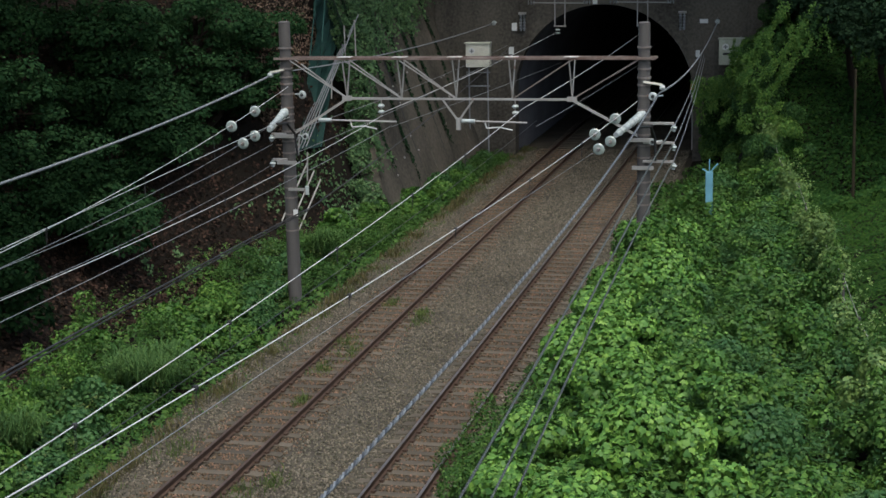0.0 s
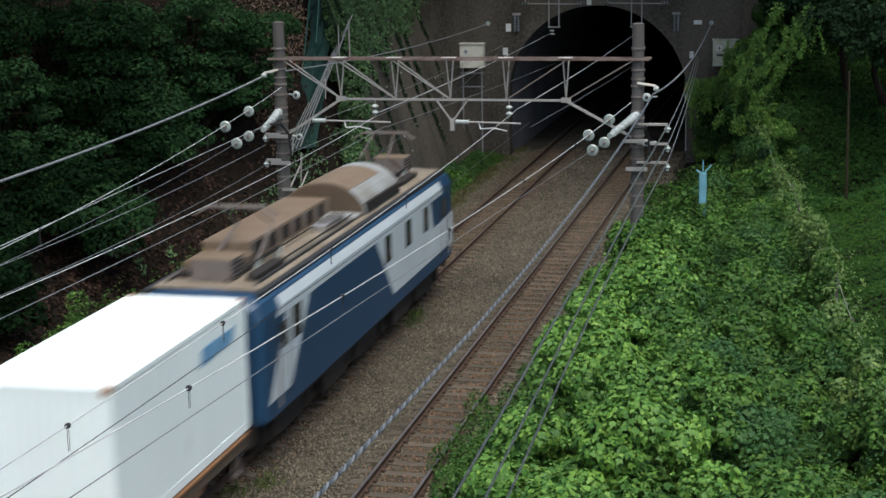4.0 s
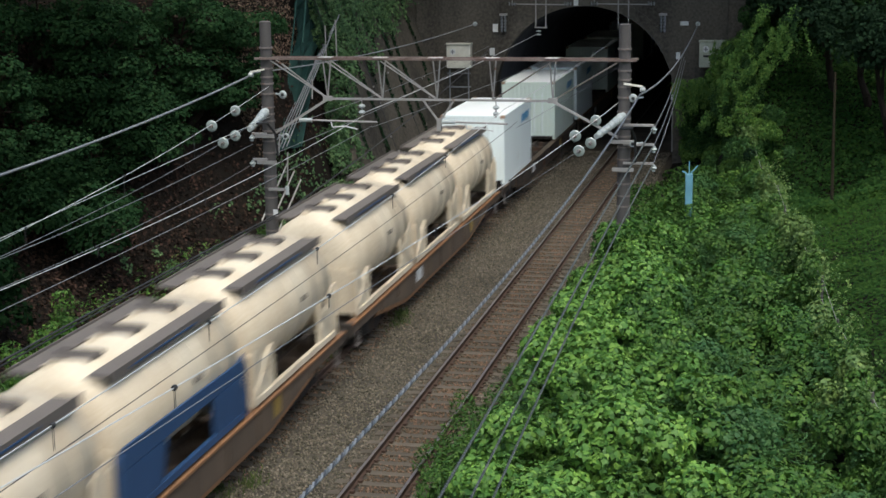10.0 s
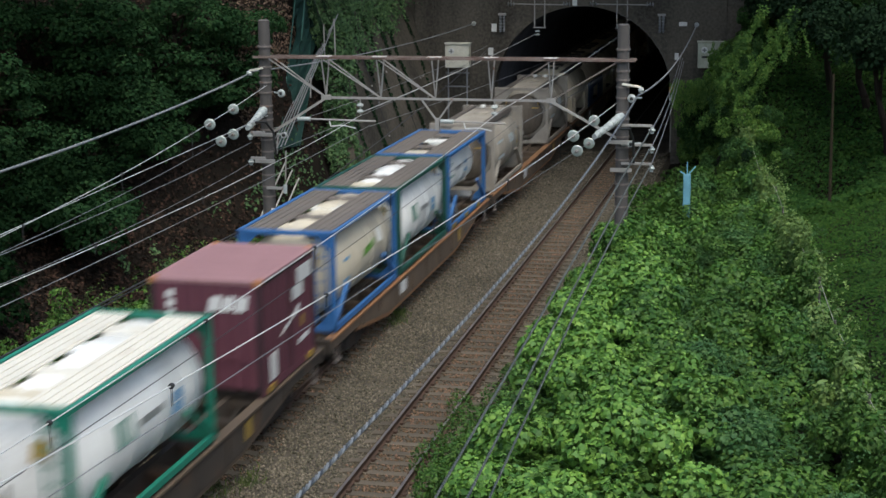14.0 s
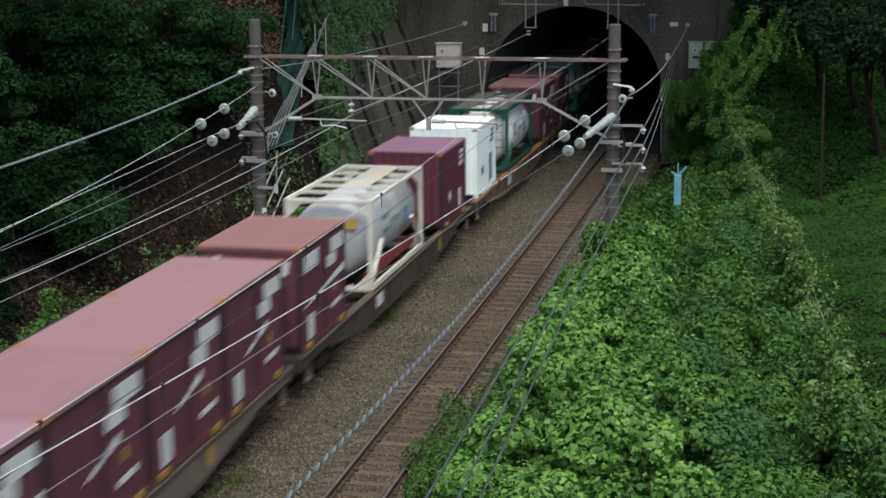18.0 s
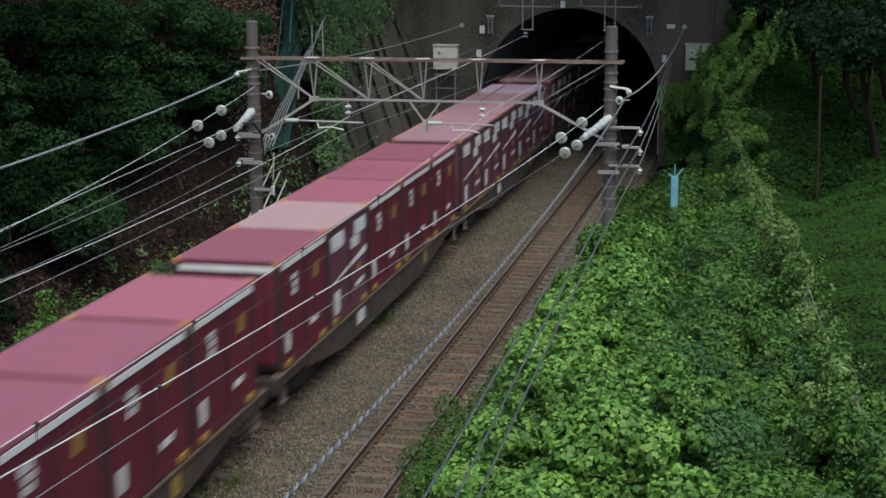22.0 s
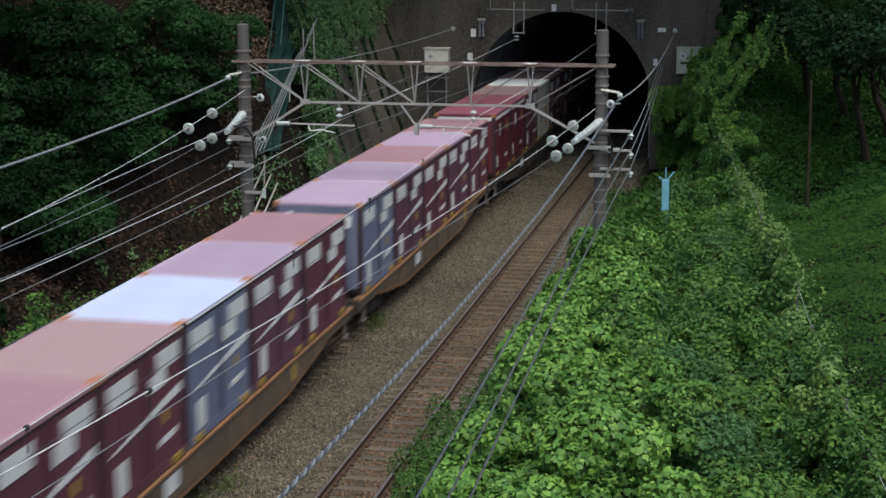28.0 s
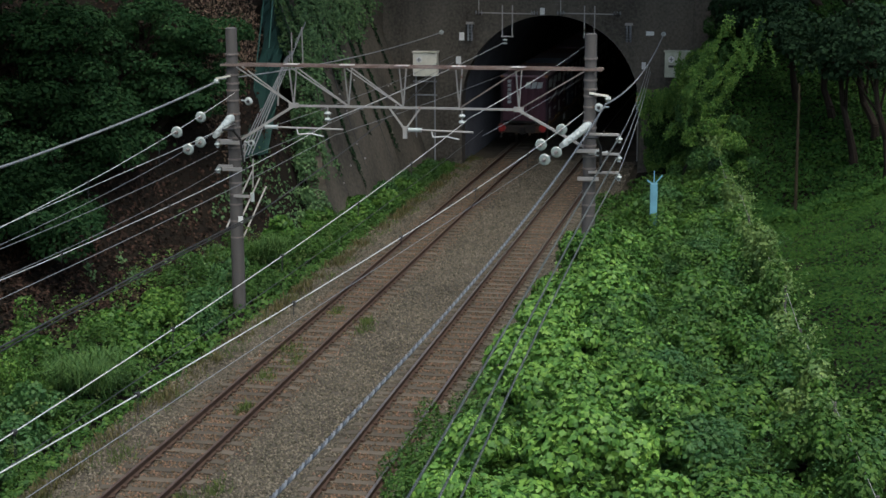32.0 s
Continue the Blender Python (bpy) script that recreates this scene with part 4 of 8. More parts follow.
def kudzu_top(x, y):
    """Upper face of the vine cover beside the right-hand track."""
    edge = crest_x(y)
    high = 2.45 * step(5.9, 7.05, x) * (1 - 0.45 * step(43, 50, y)) * (1 - step(edge + 0.1, edge + 2.2, x))
    flat = 0.15 * step(7.4, 8.6, x) + (0.85 + 0.2 * step(34, 22, y)) * step(9.0, 10.3, x)
    h = np.maximum(high, flat * step(5.9, 6.75, x))
    fold = 1 - np.abs(waves(x + 0.35 * y, (y - 0.9 * x) * 0.45, 1.7, 11))
    small = 1 - np.abs(waves(x, y, 0.9, 13))
    h = h * (0.42 + 0.64 * fold) + (0.36 * waves(x, y, 3.2, 12) + 0.36 * small - 0.14) * step(5.95, 6.6, x)
    return -0.25 + np.maximum(h, 0.0) + 0.18 * step(6.0, 9.0, x)


def field(x0, x1, y0, y1, k, bias=1.0):
    return rng.uniform(x0, x1, k), y0 + (y1 - y0) * rng.uniform(0, 1, k) ** bias


def hedge_x(y):
    return np.interp(y, [20, 33, 37, 44, 54, 63, 68, 73], [14.3, 13.4, 13.0, 12.25, 11.5, 10.45, 9.5, 9.2])


def lump_leaves(c, r, squash, density, low=-0.25, thick=0.16):
    """Places and facings of leaves on the outside of a heap of rounded clumps."""
    ps, ns = [], []
    sq = np.array(squash)
    for i in range(len(c)):
        k = max(12, int(density * 6.28 * r[i] ** 2 * (1 - low)))
        z = rng.uniform(low, 1, k)
        a = rng.uniform(0, 6.283, k)
        d = np.stack([np.sqrt(1 - z * z) * np.cos(a), np.sqrt(1 - z * z) * np.sin(a), z], 1)
        ps.append(c[i] + d * r[i] * sq * (1.04 - thick * rng.uniform(0, 1, (k, 1)) ** 2 * 2))
        ns.append(d / sq)
    p, n = np.concatenate(ps), np.concatenate(ns)
    ok = np.ones(len(p), bool)
    for i in range(len(c)):
        ok &= (((p - c[i]) / (sq * r[i])) ** 2).sum(1) > 0.6
    p, n = p[ok], n[ok]
    return p, n / np.linalg.norm(n, axis=1)[:, None]


def heap(name, c, r, squash, density, size, material, label, category, shape=LEAF, faces=LEAF_F, tilt=0.5, lift=0.9, low=-0.25, up=0.25):
    p, n = lump_leaves(c, r, squash, density, low)
    return stuff(name, scatter(name, p, n + UP * up, size, material, shape, faces, tilt=tilt, lift=lift), label, category)


# vine cover of the bank and the low ground; leaf colours carry light and shade
k = 430
y = 20 + 32 * rng.uniform(0, 1, k) ** 1.1
x = 6.2 + (crest_x(y) + 1.0 - 6.2) * rng.uniform(0, 1, k)
r = rng.uniform(0.22, 0.66, k)
z = kudzu_top(x, y) - 0.6 * r + rng.uniform(-0.42, 0.22, k)
keep = (z > -0.75) & (kudzu_top(x, y) > -0.1)
C3 = np.stack([x, y, z], 1)
# tone drops past the crest, painting a lit side and a shaded side
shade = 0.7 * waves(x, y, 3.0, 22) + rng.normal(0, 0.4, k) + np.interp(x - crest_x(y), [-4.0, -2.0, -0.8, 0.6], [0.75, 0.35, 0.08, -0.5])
for nm, sel, m, size, lab in (("kudzu_bank", shade > 0.05, M_KUDZU, 0.125, "bright green kudzu leaves mounded over the trackside bank"), ("kudzu_shade", (shade <= -0.5), M_KUDZU4, 0.125, "kudzu leaves in a darker, shade-toned colour on the trackside bank"), ("kudzu_slope", (shade <= 0.05) & (shade > -0.5), M_KUDZU3, 0.12, "mid-green kudzu leaves on the trackside bank")):
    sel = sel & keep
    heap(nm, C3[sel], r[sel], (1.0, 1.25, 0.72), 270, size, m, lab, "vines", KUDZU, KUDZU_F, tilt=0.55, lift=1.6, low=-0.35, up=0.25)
k = 480
x, y = field(8.0, 13.6, 20, 68, k, 1.1)
x = np.maximum(np.minimum(x, hedge_x(y) - 0.2), crest_x(y) + 0.6)
r = rng.uniform(0.25, 0.7, k)
z = kudzu_top(x, y) - 0.6 * r + rng.uniform(-0.3, 0.3, k)
C3 = np.stack([x, y, z], 1)
# hollow next to the crest is biased to darker leaves as its shade
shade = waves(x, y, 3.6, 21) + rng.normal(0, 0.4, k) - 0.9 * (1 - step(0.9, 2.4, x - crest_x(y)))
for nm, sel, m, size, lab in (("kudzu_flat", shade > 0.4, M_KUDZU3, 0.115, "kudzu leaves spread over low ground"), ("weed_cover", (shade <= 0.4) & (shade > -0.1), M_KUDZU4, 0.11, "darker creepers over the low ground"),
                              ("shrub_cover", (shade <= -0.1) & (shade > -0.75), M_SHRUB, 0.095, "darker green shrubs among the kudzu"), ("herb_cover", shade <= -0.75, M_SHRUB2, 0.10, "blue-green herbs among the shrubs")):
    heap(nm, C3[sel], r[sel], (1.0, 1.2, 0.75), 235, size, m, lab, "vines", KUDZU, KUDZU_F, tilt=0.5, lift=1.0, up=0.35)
# filler leaves in the hollows beneath, dark to deepen the gaps as shade
x, y = field(5.8, 13.4, 20, 60, 40000)
x = np.minimum(x, hedge_x(y))
z = kudzu_top(x, y) - 0.5 - 0.3 * rng.uniform(0, 1, len(x))
stuff("under_leaves", scatter("under_leaves", np.stack([x, y, np.maximum(z, ground_z(x, y) + 0.05)], 1), np.tile(UP, (len(x), 1)), 0.15, M_SHRUB, KUDZU, KUDZU_F, tilt=0.45), "dark filler leaves giving shade tone to hollows under the vine cover", "vines")
# feathery tall weeds rising from the cover
k = 60
x, y = field(9.0, 12.6, 24, 52, k)
c = np.stack([x, y, kudzu_top(x, y) + 0.1], 1)
p = np.repeat(c, 110, axis=0) + rng.normal(0, 1, (k * 110, 3)) * np.array([0.22, 0.25, 0.16])
stuff("feathery_weeds", scatter("feathery_weeds", p, np.tile(UP, (len(p), 1)), 0.2, M_SHRUB2, BLADE * np.array([0.8, 1, 1]), SMALL_F, tilt=0.5), "feathery blue-green weeds rising from the cover", "weeds")
k = 70
x, y = field(5.6, 9.2, 48, 68, k)
r = rng.uniform(0.3, 0.6, k)
heap("trackside_shrubs", np.stack([x, y, -0.2 + 0.25 * waves(x, y, 2.2, 31) + 0.25 * step(6, 9, x)], 1), r, (1, 1.2, 0.9), 150, 0.12, M_SHRUB, "low shrubs between the track and the blue post", "shrubs")
# dark bushes at the foot of the bank
for bx, by, rr in ((5.75, 27.2, 0.8), (5.7, 28.4, 0.75), (5.65, 29.6, 0.7), (5.7, 30.8, 0.8), (5.75, 32.4, 0.65), (5.8, 34.2, 0.45), (5.45, 36.2, 0.3), (5.7, 25.0, 0.6), (5.6, 40.5, 0.25), (5.7, 46.5, 0.3)):
    k = 9
    c = np.array([bx, by, 0.1]) + rng.normal(0, 1, (k, 3)) * np.array([0.22, 0.5, 0.2]) * rr / 0.6
    heap("trackside_bush", c, rng.uniform(0.25, 0.42, k) * rr / 0.6, (0.9, 1.1, 1.1), 330, 0.075, M_SHRUB, "dark small-leaved bush at the foot of the bank", "bush", SMALL, SMALL_F, tilt=0.5, low=-0.6)


# overgrown fence on the far side of the low ground
fence = thing("overgrown_fence", "old wire fence with steel posts buried under vines", "fence")
for y in np.arange(22, 73, 3.0):
    bm = bmnew()
    gz0 = float(ground_z(np.array([hedge_x(y)]), np.array([y]))[0])
    rod(bm, (hedge_x(y), y, gz0 - 0.2), (hedge_x(y), y, gz0 + 1.7), 0.035, sides=6)
    part("fence_post", bm, M_POLE, fence)
for h in (0.6, 1.1, 1.6):
    bm = bmnew()
    rings = []
    for y in np.arange(22, 73, 3.0):
        zw = float(ground_z(np.array([hedge_x(y)]), np.array([y]))[0]) + h
        rings.append([bm.verts.new((hedge_x(y) + 0.008 * math.cos(q), y, zw + 0.008 * math.sin(q))) for q in (0, 1.57, 3.14, 4.71)])
    for a, b in zip(rings, rings[1:]):
        for q in range(4):
            bm.faces.new((a[q], a[(q + 1) % 4], b[(q + 1) % 4], b[q]))
    part("fence_wire", bm, M_STEEL, fence)
k = 230
y = 20 + 52 * rng.uniform(0, 1, k)
u = rng.uniform(0, 1, k)
x = hedge_x(y) + rng.normal(0, 0.22, k) * (1.5 - u) - 0.1
r = rng.uniform(0.25, 0.5, k)
z = ground_z(hedge_x(y), y) + u * (1.75 + 0.35 * waves(y, y * 0, 2.5, 42)) - 0.1
P = np.stack([x, y, z], 1)
tint = waves(y, u * 2, 3.0, 43) - 1.1 * step(35, 27, y)
for nm, sel, m, lab in (("fence_vines", tint > -0.1, M_KUDZU5, "pale yellow-green vines hanging over the old fence"), ("fence_kudzu", (tint <= -0.1) & (tint > -0.6), M_KUDZU3, "kudzu hanging over the old fence"), ("fence_ivy", tint <= -0.6, M_SHRUB, "darker climbers on the old fence")):
    heap(nm, P[sel], r[sel], (0.7, 1.2, 1.05), 220, 0.10, m, lab, "vines", KUDZU, KUDZU_F, tilt=0.5, lift=1.2, low=-0.7)
# shrubs and creepers beyond the fence, thinning out up the slope
k = 330
y = 18 + 26 * rng.uniform(0, 1, k)
x = hedge_x(y) + 0.2 + 4.5 * rng.uniform(0, 1, k) ** 1.3
keep = x < hedge_x(y) + 0.35 + 4.5 * step(38, 29, y)
x, y = x[keep], y[keep]
tint = waves(x, y, 2.6, 47) + rng.normal(0, 0.3, len(x))
r = rng.uniform(0.25, 0.55, len(x))
P = np.stack([x, y, ground_z(x, y) + 0.05], 1)
for nm, sel, m, lab in (("slope_creepers", tint > 0.5, M_SHRUB2, "green creepers spreading beyond the old fence"), ("slope_bramble", tint <= 0.5, M_SHRUB, "darker bramble beyond the old fence")):
    heap(nm, P[sel], r[sel], (1.1, 1.2, 0.7), 150, 0.12, m, lab, "vines", KUDZU, KUDZU_F, tilt=0.5, lift=1.0)
# grass slope, its shade put into the dark blade colours
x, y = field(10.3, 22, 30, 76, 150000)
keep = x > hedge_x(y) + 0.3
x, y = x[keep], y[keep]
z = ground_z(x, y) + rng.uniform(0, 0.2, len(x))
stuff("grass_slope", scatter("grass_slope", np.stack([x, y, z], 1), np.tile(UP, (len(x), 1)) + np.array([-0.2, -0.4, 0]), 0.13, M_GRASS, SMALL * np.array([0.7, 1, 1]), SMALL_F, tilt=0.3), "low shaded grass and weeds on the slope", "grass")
# weeds under the trees, again with the shade in their colour
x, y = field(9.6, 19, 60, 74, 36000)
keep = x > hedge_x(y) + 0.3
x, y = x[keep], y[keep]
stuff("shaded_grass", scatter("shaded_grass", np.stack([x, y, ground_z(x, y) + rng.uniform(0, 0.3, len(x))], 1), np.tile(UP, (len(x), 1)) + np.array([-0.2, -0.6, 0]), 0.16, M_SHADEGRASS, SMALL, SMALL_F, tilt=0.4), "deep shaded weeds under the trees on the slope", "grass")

# vines by the portal: a curtain on its wall, and the overgrown fence end rising to it
k = 150
x, y = rng.uniform(6.95, 9.4, k), rng.uniform(72.4, 73.5, k)
top = np.interp(x, [6.9, 7.4, 8.4, 9.4], [2.9, 3.3, 3.6, 5.2])
C1 = np.stack([x, y, -0.2 + top * rng.uniform(0, 1, k) ** 0.9], 1)
k = 210
y = rng.uniform(62.5, 73, k)
x = hedge_x(y) + rng.normal(0, 0.55, k) - 0.1 + 0.35 * step(66, 72, y)
top = np.interp(y, [62, 66, 70, 73], [1.9, 2.9, 4.3, 6.0])
C2 = np.stack([x, y, ground_z(x, y) * 0.4 + top * rng.uniform(0.05, 1, k)], 1)
P = np.concatenate([C1, C2])
r = rng.uniform(0.2, 0.5, len(P))
tint = waves(P[:, 0] + P[:, 2] * 0.8, P[:, 1] * 0.3, 1.4, 52) + rng.normal(0, 0.3, len(P))
for nm, sel, m, lab in (("portal_vines", tint > 0.2, M_VINE2, "yellow-green vines climbing beside the tunnel portal"), ("portal_shrubs", (tint <= 0.2) & (tint > -0.95), M_VINE, "shaded vines beside the tunnel portal"), ("portal_ivy", tint <= -0.95, M_CONIFER, "dark climbers beside the tunnel portal")):
    heap(nm, P[sel], r[sel], (0.9, 0.9, 1.0), 260, 0.09, m, lab, "vines", KUDZU, KUDZU_F, tilt=0.5, lift=1.2, low=-0.6)
# shrubs under the trees on that slope, coloured dark as shade
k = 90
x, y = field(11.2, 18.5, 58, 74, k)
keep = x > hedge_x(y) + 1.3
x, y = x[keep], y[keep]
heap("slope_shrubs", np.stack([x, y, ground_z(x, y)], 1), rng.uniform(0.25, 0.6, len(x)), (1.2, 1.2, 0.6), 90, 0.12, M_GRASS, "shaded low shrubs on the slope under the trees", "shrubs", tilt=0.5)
# creeper ropes draped from the trees down to the cabinet
for x0, z0, x1, z1, yy in ((11.75, 7.3, 9.3, 4.0, 66.0), (11.5, 6.3, 9.6, 3.3, 66.0), (10.6, 7.4, 8.9, 5.0, 66.5), (9.2, 4.6, 8.0, 2.2, 67.5), (9.9, 6.3, 8.75, 4.2, 66.5)):
    k = 1100
    t = rng.uniform(0, 1, k)
    p = np.stack([x0 + (x1 - x0) * t, np.full(k, yy), z0 + (z1 - z0) * t - 0.35 * np.sin(t * math.pi)], 1) + rng.normal(0, 0.125, (k, 3)) * (0.35 + 0.65 * np.sin(t * 7 + x0)[:, None] ** 2)
    stuff("draped_creeper", scatter("draped_creeper", p, np.tile(np.array([-0.2, -0.8, 0.7]), (k, 1)), 0.085, M_VINE2, tilt=0.5, lift=1.0), "rope of yellow-green creeper draped from the trees", "vines")

# drooping grass-like strands over the wall beside the arch
for i in range(46):
    t = random.uniform(0, 1)
    x0, z0 = at_portal(1238 + 95 * t, 150 - 95 * t + random.uniform(-20, 40))
    z0 = min(z0, 3.85) if x0 < 8.2 else z0
    k, drop = 110, random.uniform(0.5, 1.5)
    h = rng.uniform(0, 1, k)
    p = np.stack([x0 + 0.1 * np.sin(h * 4 + i) + rng.normal(0, 0.06, k), 71.9 + random.gauss(0, 0.25) + rng.normal(0, 0.05, k), z0 - drop * h], 1)
    stuff("wall_strand", scatter("wall_strand", p, np.tile(np.array([-0.2, -1.0, 0.5]), (k, 1)), 0.15, M_VINE2, SMALL * np.array([0.45, 1, 1]), SMALL_F, tilt=0.4, lift=2.2), "drooping yellow-green strand over the wall beside the tunnel", "vines")
# thin strands hanging from the ropes
for i in range(34):
    t = random.uniform(0, 1)
    x0, z0, yy = 11.7 - 2.6 * t + random.gauss(0, 0.35), 7.0 - 3.3 * t + random.gauss(0, 0.3), random.uniform(65.5, 67.5)
    k, drop = 120, random.uniform(0.5, 1.6)
    h = rng.uniform(0, 1, k)
    p = np.stack([x0 + 0.12 * np.sin(h * 5 + i) + rng.normal(0, 0.05, k), yy + rng.normal(0, 0.05, k), z0 - drop * h], 1)
    stuff("hanging_strand", scatter("hanging_strand", p, np.tile(np.array([-0.2, -0.9, 0.4]), (k, 1)), 0.08, M_VINE2 if i % 3 else M_VINE, tilt=0.5, lift=1.3), "thin strand of creeper hanging from the draped vines", "vines")


# left verge
def verge_left(y):
    return np.interp(y, [20, 29, 32.7, 36, 39, 43, 48, 52, 57, 74], [-5.2, -5.2, -6.3, -6.6, -8.2, -7.9, -7.6, -6.0, -4.6, -3.9]) + 0.35 * waves(y, y * 0, 2.5, 63)


k = 520
y = 20 + 55 * rng.uniform(0, 1, k) ** 1.15
u = rng.uniform(0, 1, k) ** 0.8
x1 = np.interp(y, [20, 44, 48, 75], [-2.5, -2.5, -2.1, -1.85])
x = verge_left(y) + (x1 - verge_left(y)) * u
r = rng.uniform(0.2, 0.45, k) * np.interp(u, [0, 0.6, 1.0], [1.0, 1.0, 0.5])
C3 = np.stack([x, y, -0.5 + np.interp(u, [0, 0.2, 0.7, 1.0], [0.25, 0.35, 0.3, 0.05]) * rng.uniform(0.5, 1.3, k)], 1)
thin = (x > -6.2) | (y < 34) | (y > 50) | (rng.uniform(0, 1, k) < 0.25)
C3, r, x, y = C3[thin], r[thin], x[thin], y[thin]
kind = waves(x, y, 3.2, 64) + rng.normal(0, 0.45, len(x)) - 0.3 * (x < -5.6)
for nm, sel, m, size, lab in (("verge_weeds", kind > -0.1, M_WEED, 0.08, "bright low trackside weeds"), ("verge_shrubs", kind <= -0.1, M_SHRUB, 0.075, "darker low shrubs on the track verge")):
    heap(nm, C3[sel], r[sel], (1.0, 1.2, 0.8), 260, size, m, lab, "weeds", SMALL, SMALL_F, tilt=0.6, lift=0.9)
# separate bushes and vine mounds on the verge
BUSHES = ((-3.9, 25.6, 0.8, 1.0), (-4.6, 27.4, 0.9, 1.2), (-3.5, 28.0, 0.6, 0.7), (-5.0, 29.6, 0.8, 1.25), (-3.9, 30.2, 0.75, 0.95), (-5.5, 31.8, 0.6, 1.0), (-4.4, 32.3, 0.8, 1.05), (-3.4, 32.6, 0.5, 0.6),
          (-5.9, 34.2, 0.7, 1.15), (-4.9, 35.0, 0.8, 1.1), (-3.9, 35.6, 0.65, 0.8), (-6.3, 36.6, 0.6, 1.0), (-5.2, 37.6, 0.9, 1.3), (-4.1, 38.0, 0.75, 1.0), (-3.3, 38.8, 0.5, 0.6), (-5.9, 39.9, 0.7, 1.0),
          (-4.7, 40.6, 0.8, 1.1), (-3.6, 41.2, 0.6, 0.75), (-5.4, 42.6, 0.7, 1.0), (-4.2, 43.4, 0.7, 0.9), (-5.8, 46.0, 0.9, 1.3), (-4.7, 47.2, 0.8, 1.1), (-3.6, 46.8, 0.6, 0.75), (-5.6, 49.6, 0.9, 1.3),
          (-4.4, 50.6, 0.8, 1.1), (-3.3, 51.4, 0.6, 0.8), (-4.9, 53.4, 0.8, 1.1), (-3.6, 54.8, 0.7, 0.9), (-4.4, 56.8, 0.7, 0.9), (-3.3, 58.2, 0.6, 0.8), (-3.9, 60.4, 0.65, 0.9), (-3.0, 61.8, 0.55, 0.8),
          (-3.6, 63.6, 0.65, 0.9), (-3.0, 65.4, 0.55, 0.8), (-3.5, 67.2, 0.6, 0.9), (-2.9, 69.2, 0.5, 0.8), (-3.3, 71.2, 0.5, 0.7))
LOOKS = ((M_KUDZU4, KUDZU, KUDZU_F, 0.125, "broad-leaved vine mound on the track verge"), (M_WEED, SMALL, SMALL_F, 0.085, "dense green bush on the track verge"), (M_KUDZU3, KUDZU, KUDZU_F, 0.11, "bright vine mound on the track verge"), (M_SHRUB, SMALL, SMALL_F, 0.08, "dark small-leaved bush on the track verge"), (M_SHRUB2, LEAF, LEAF_F, 0.09, "blue-green bush on the track verge"))
for i, (bx, by, rad, h) in enumerate(BUSHES):
    m, shape, faces, size, lab = LOOKS[(i * 7 + i // 3) % 5]
    k = 16
    a, d = rng.uniform(0, 6.283, k), rad * np.sqrt(rng.uniform(0, 1, k))
    c = np.stack([bx + d * np.cos(a) * 0.8, by + d * np.sin(a) * 1.2, -0.35 + (h - 0.15) * (1 - (d / rad) ** 2 * 0.75) * rng.uniform(0.7, 1.05, k)], 1)
    heap("verge_bush", c, rng.uniform(0.16, 0.34, k), (1.0, 1.1, 0.8), 300, size, m, lab, "bush", shape, faces, tilt=0.6, lift=0.9, low=-0.5)
k = 18000
y = 20 + 55 * rng.uniform(0, 1, k)
x = verge_left(y) + (-2.5 - verge_left(y)) * rng.uniform(0, 1, k)
thin = (x > -6.2) | (y < 34) | (y > 50) | (rng.uniform(0, 1, k) < 0.3)
x, y = x[thin], y[thin]
k = len(x)
stuff("verge_undergrowth", scatter("verge_undergrowth", np.stack([x, y, np.maximum(ground_z(x, y), -0.2 - 0.36 * np.maximum(-2.1 - x, 0)) + rng.uniform(0.02, 0.22, k)], 1), np.tile(np.array([0.1, -0.2, 1.0]), (k, 1)), 0.13, M_SHRUB, KUDZU, KUDZU_F, tilt=0.5), "low undergrowth on the verge", "weeds")
# low weeds creeping out over the edge of the ballast
k = 26000
y = 20 + 56 * rng.uniform(0, 1, k)
x = -4.0 + np.abs(rng.normal(0, 1.1, k))
keep = (waves(x, y, 1.6, 66) + rng.normal(0, 0.5, k) > 0.9 * (x + 2.9)) & (x < -1.55)
x, y = x[keep], y[keep]
z = -0.17 - 0.36 * np.maximum(-2.1 - x, 0) + rng.uniform(0, 0.14, len(x)) * step(-1.6, -2.6, x)
stuff("edge_weeds", scatter("edge_weeds", np.stack([x, y, z], 1), np.tile(np.array([0.1, -0.3, 1.0]), (len(x), 1)), 0.085, M_WEED, SMALL, SMALL_F, tilt=0.5), "low weeds creeping over the ballast edge", "weeds")
k = 7000
y = 20 + 56 * rng.uniform(0, 1, k)
x = -1.5 - np.abs(rng.normal(0, 0.55, k))
keep = waves(x, y, 2.4, 67) + rng.normal(0, 0.35, k) > 0.25
x, y = x[keep], y[keep]
z = -0.2 - 0.36 * np.maximum(-2.1 - x, 0)
stuff("edge_grass", scatter("edge_grass", np.stack([x, y, z], 1), np.stack([rng.normal(0, 1, len(x)), rng.normal(0, 1, len(x)), np.full(len(x), 0.2)], 1), 0.17, M_TUFT, BLADE * np.array([0.7, 1, 1]), SMALL_F, tilt=0.3, lift=-1.6), "thin grass along the ballast edge", "grass")
# leafy saplings at the wood's edge
for bx, by in ((-5.3, 30.0), (-5.9, 33.2), (-4.8, 28.4), (-6.3, 35.4)):
    k = 10
    c = np.array([bx, by, 0.75]) + rng.normal(0, 1, (k, 3)) * np.array([0.3, 0.35, 0.35])
    heap("sapling", c, rng.uniform(0.15, 0.3, k), (1, 1, 1.1), 260, 0.09, M_KUDZU3, "leafy green sapling at the edge of the wood", "sapling", SMALL, SMALL_F, tilt=0.5, low=-0.7)
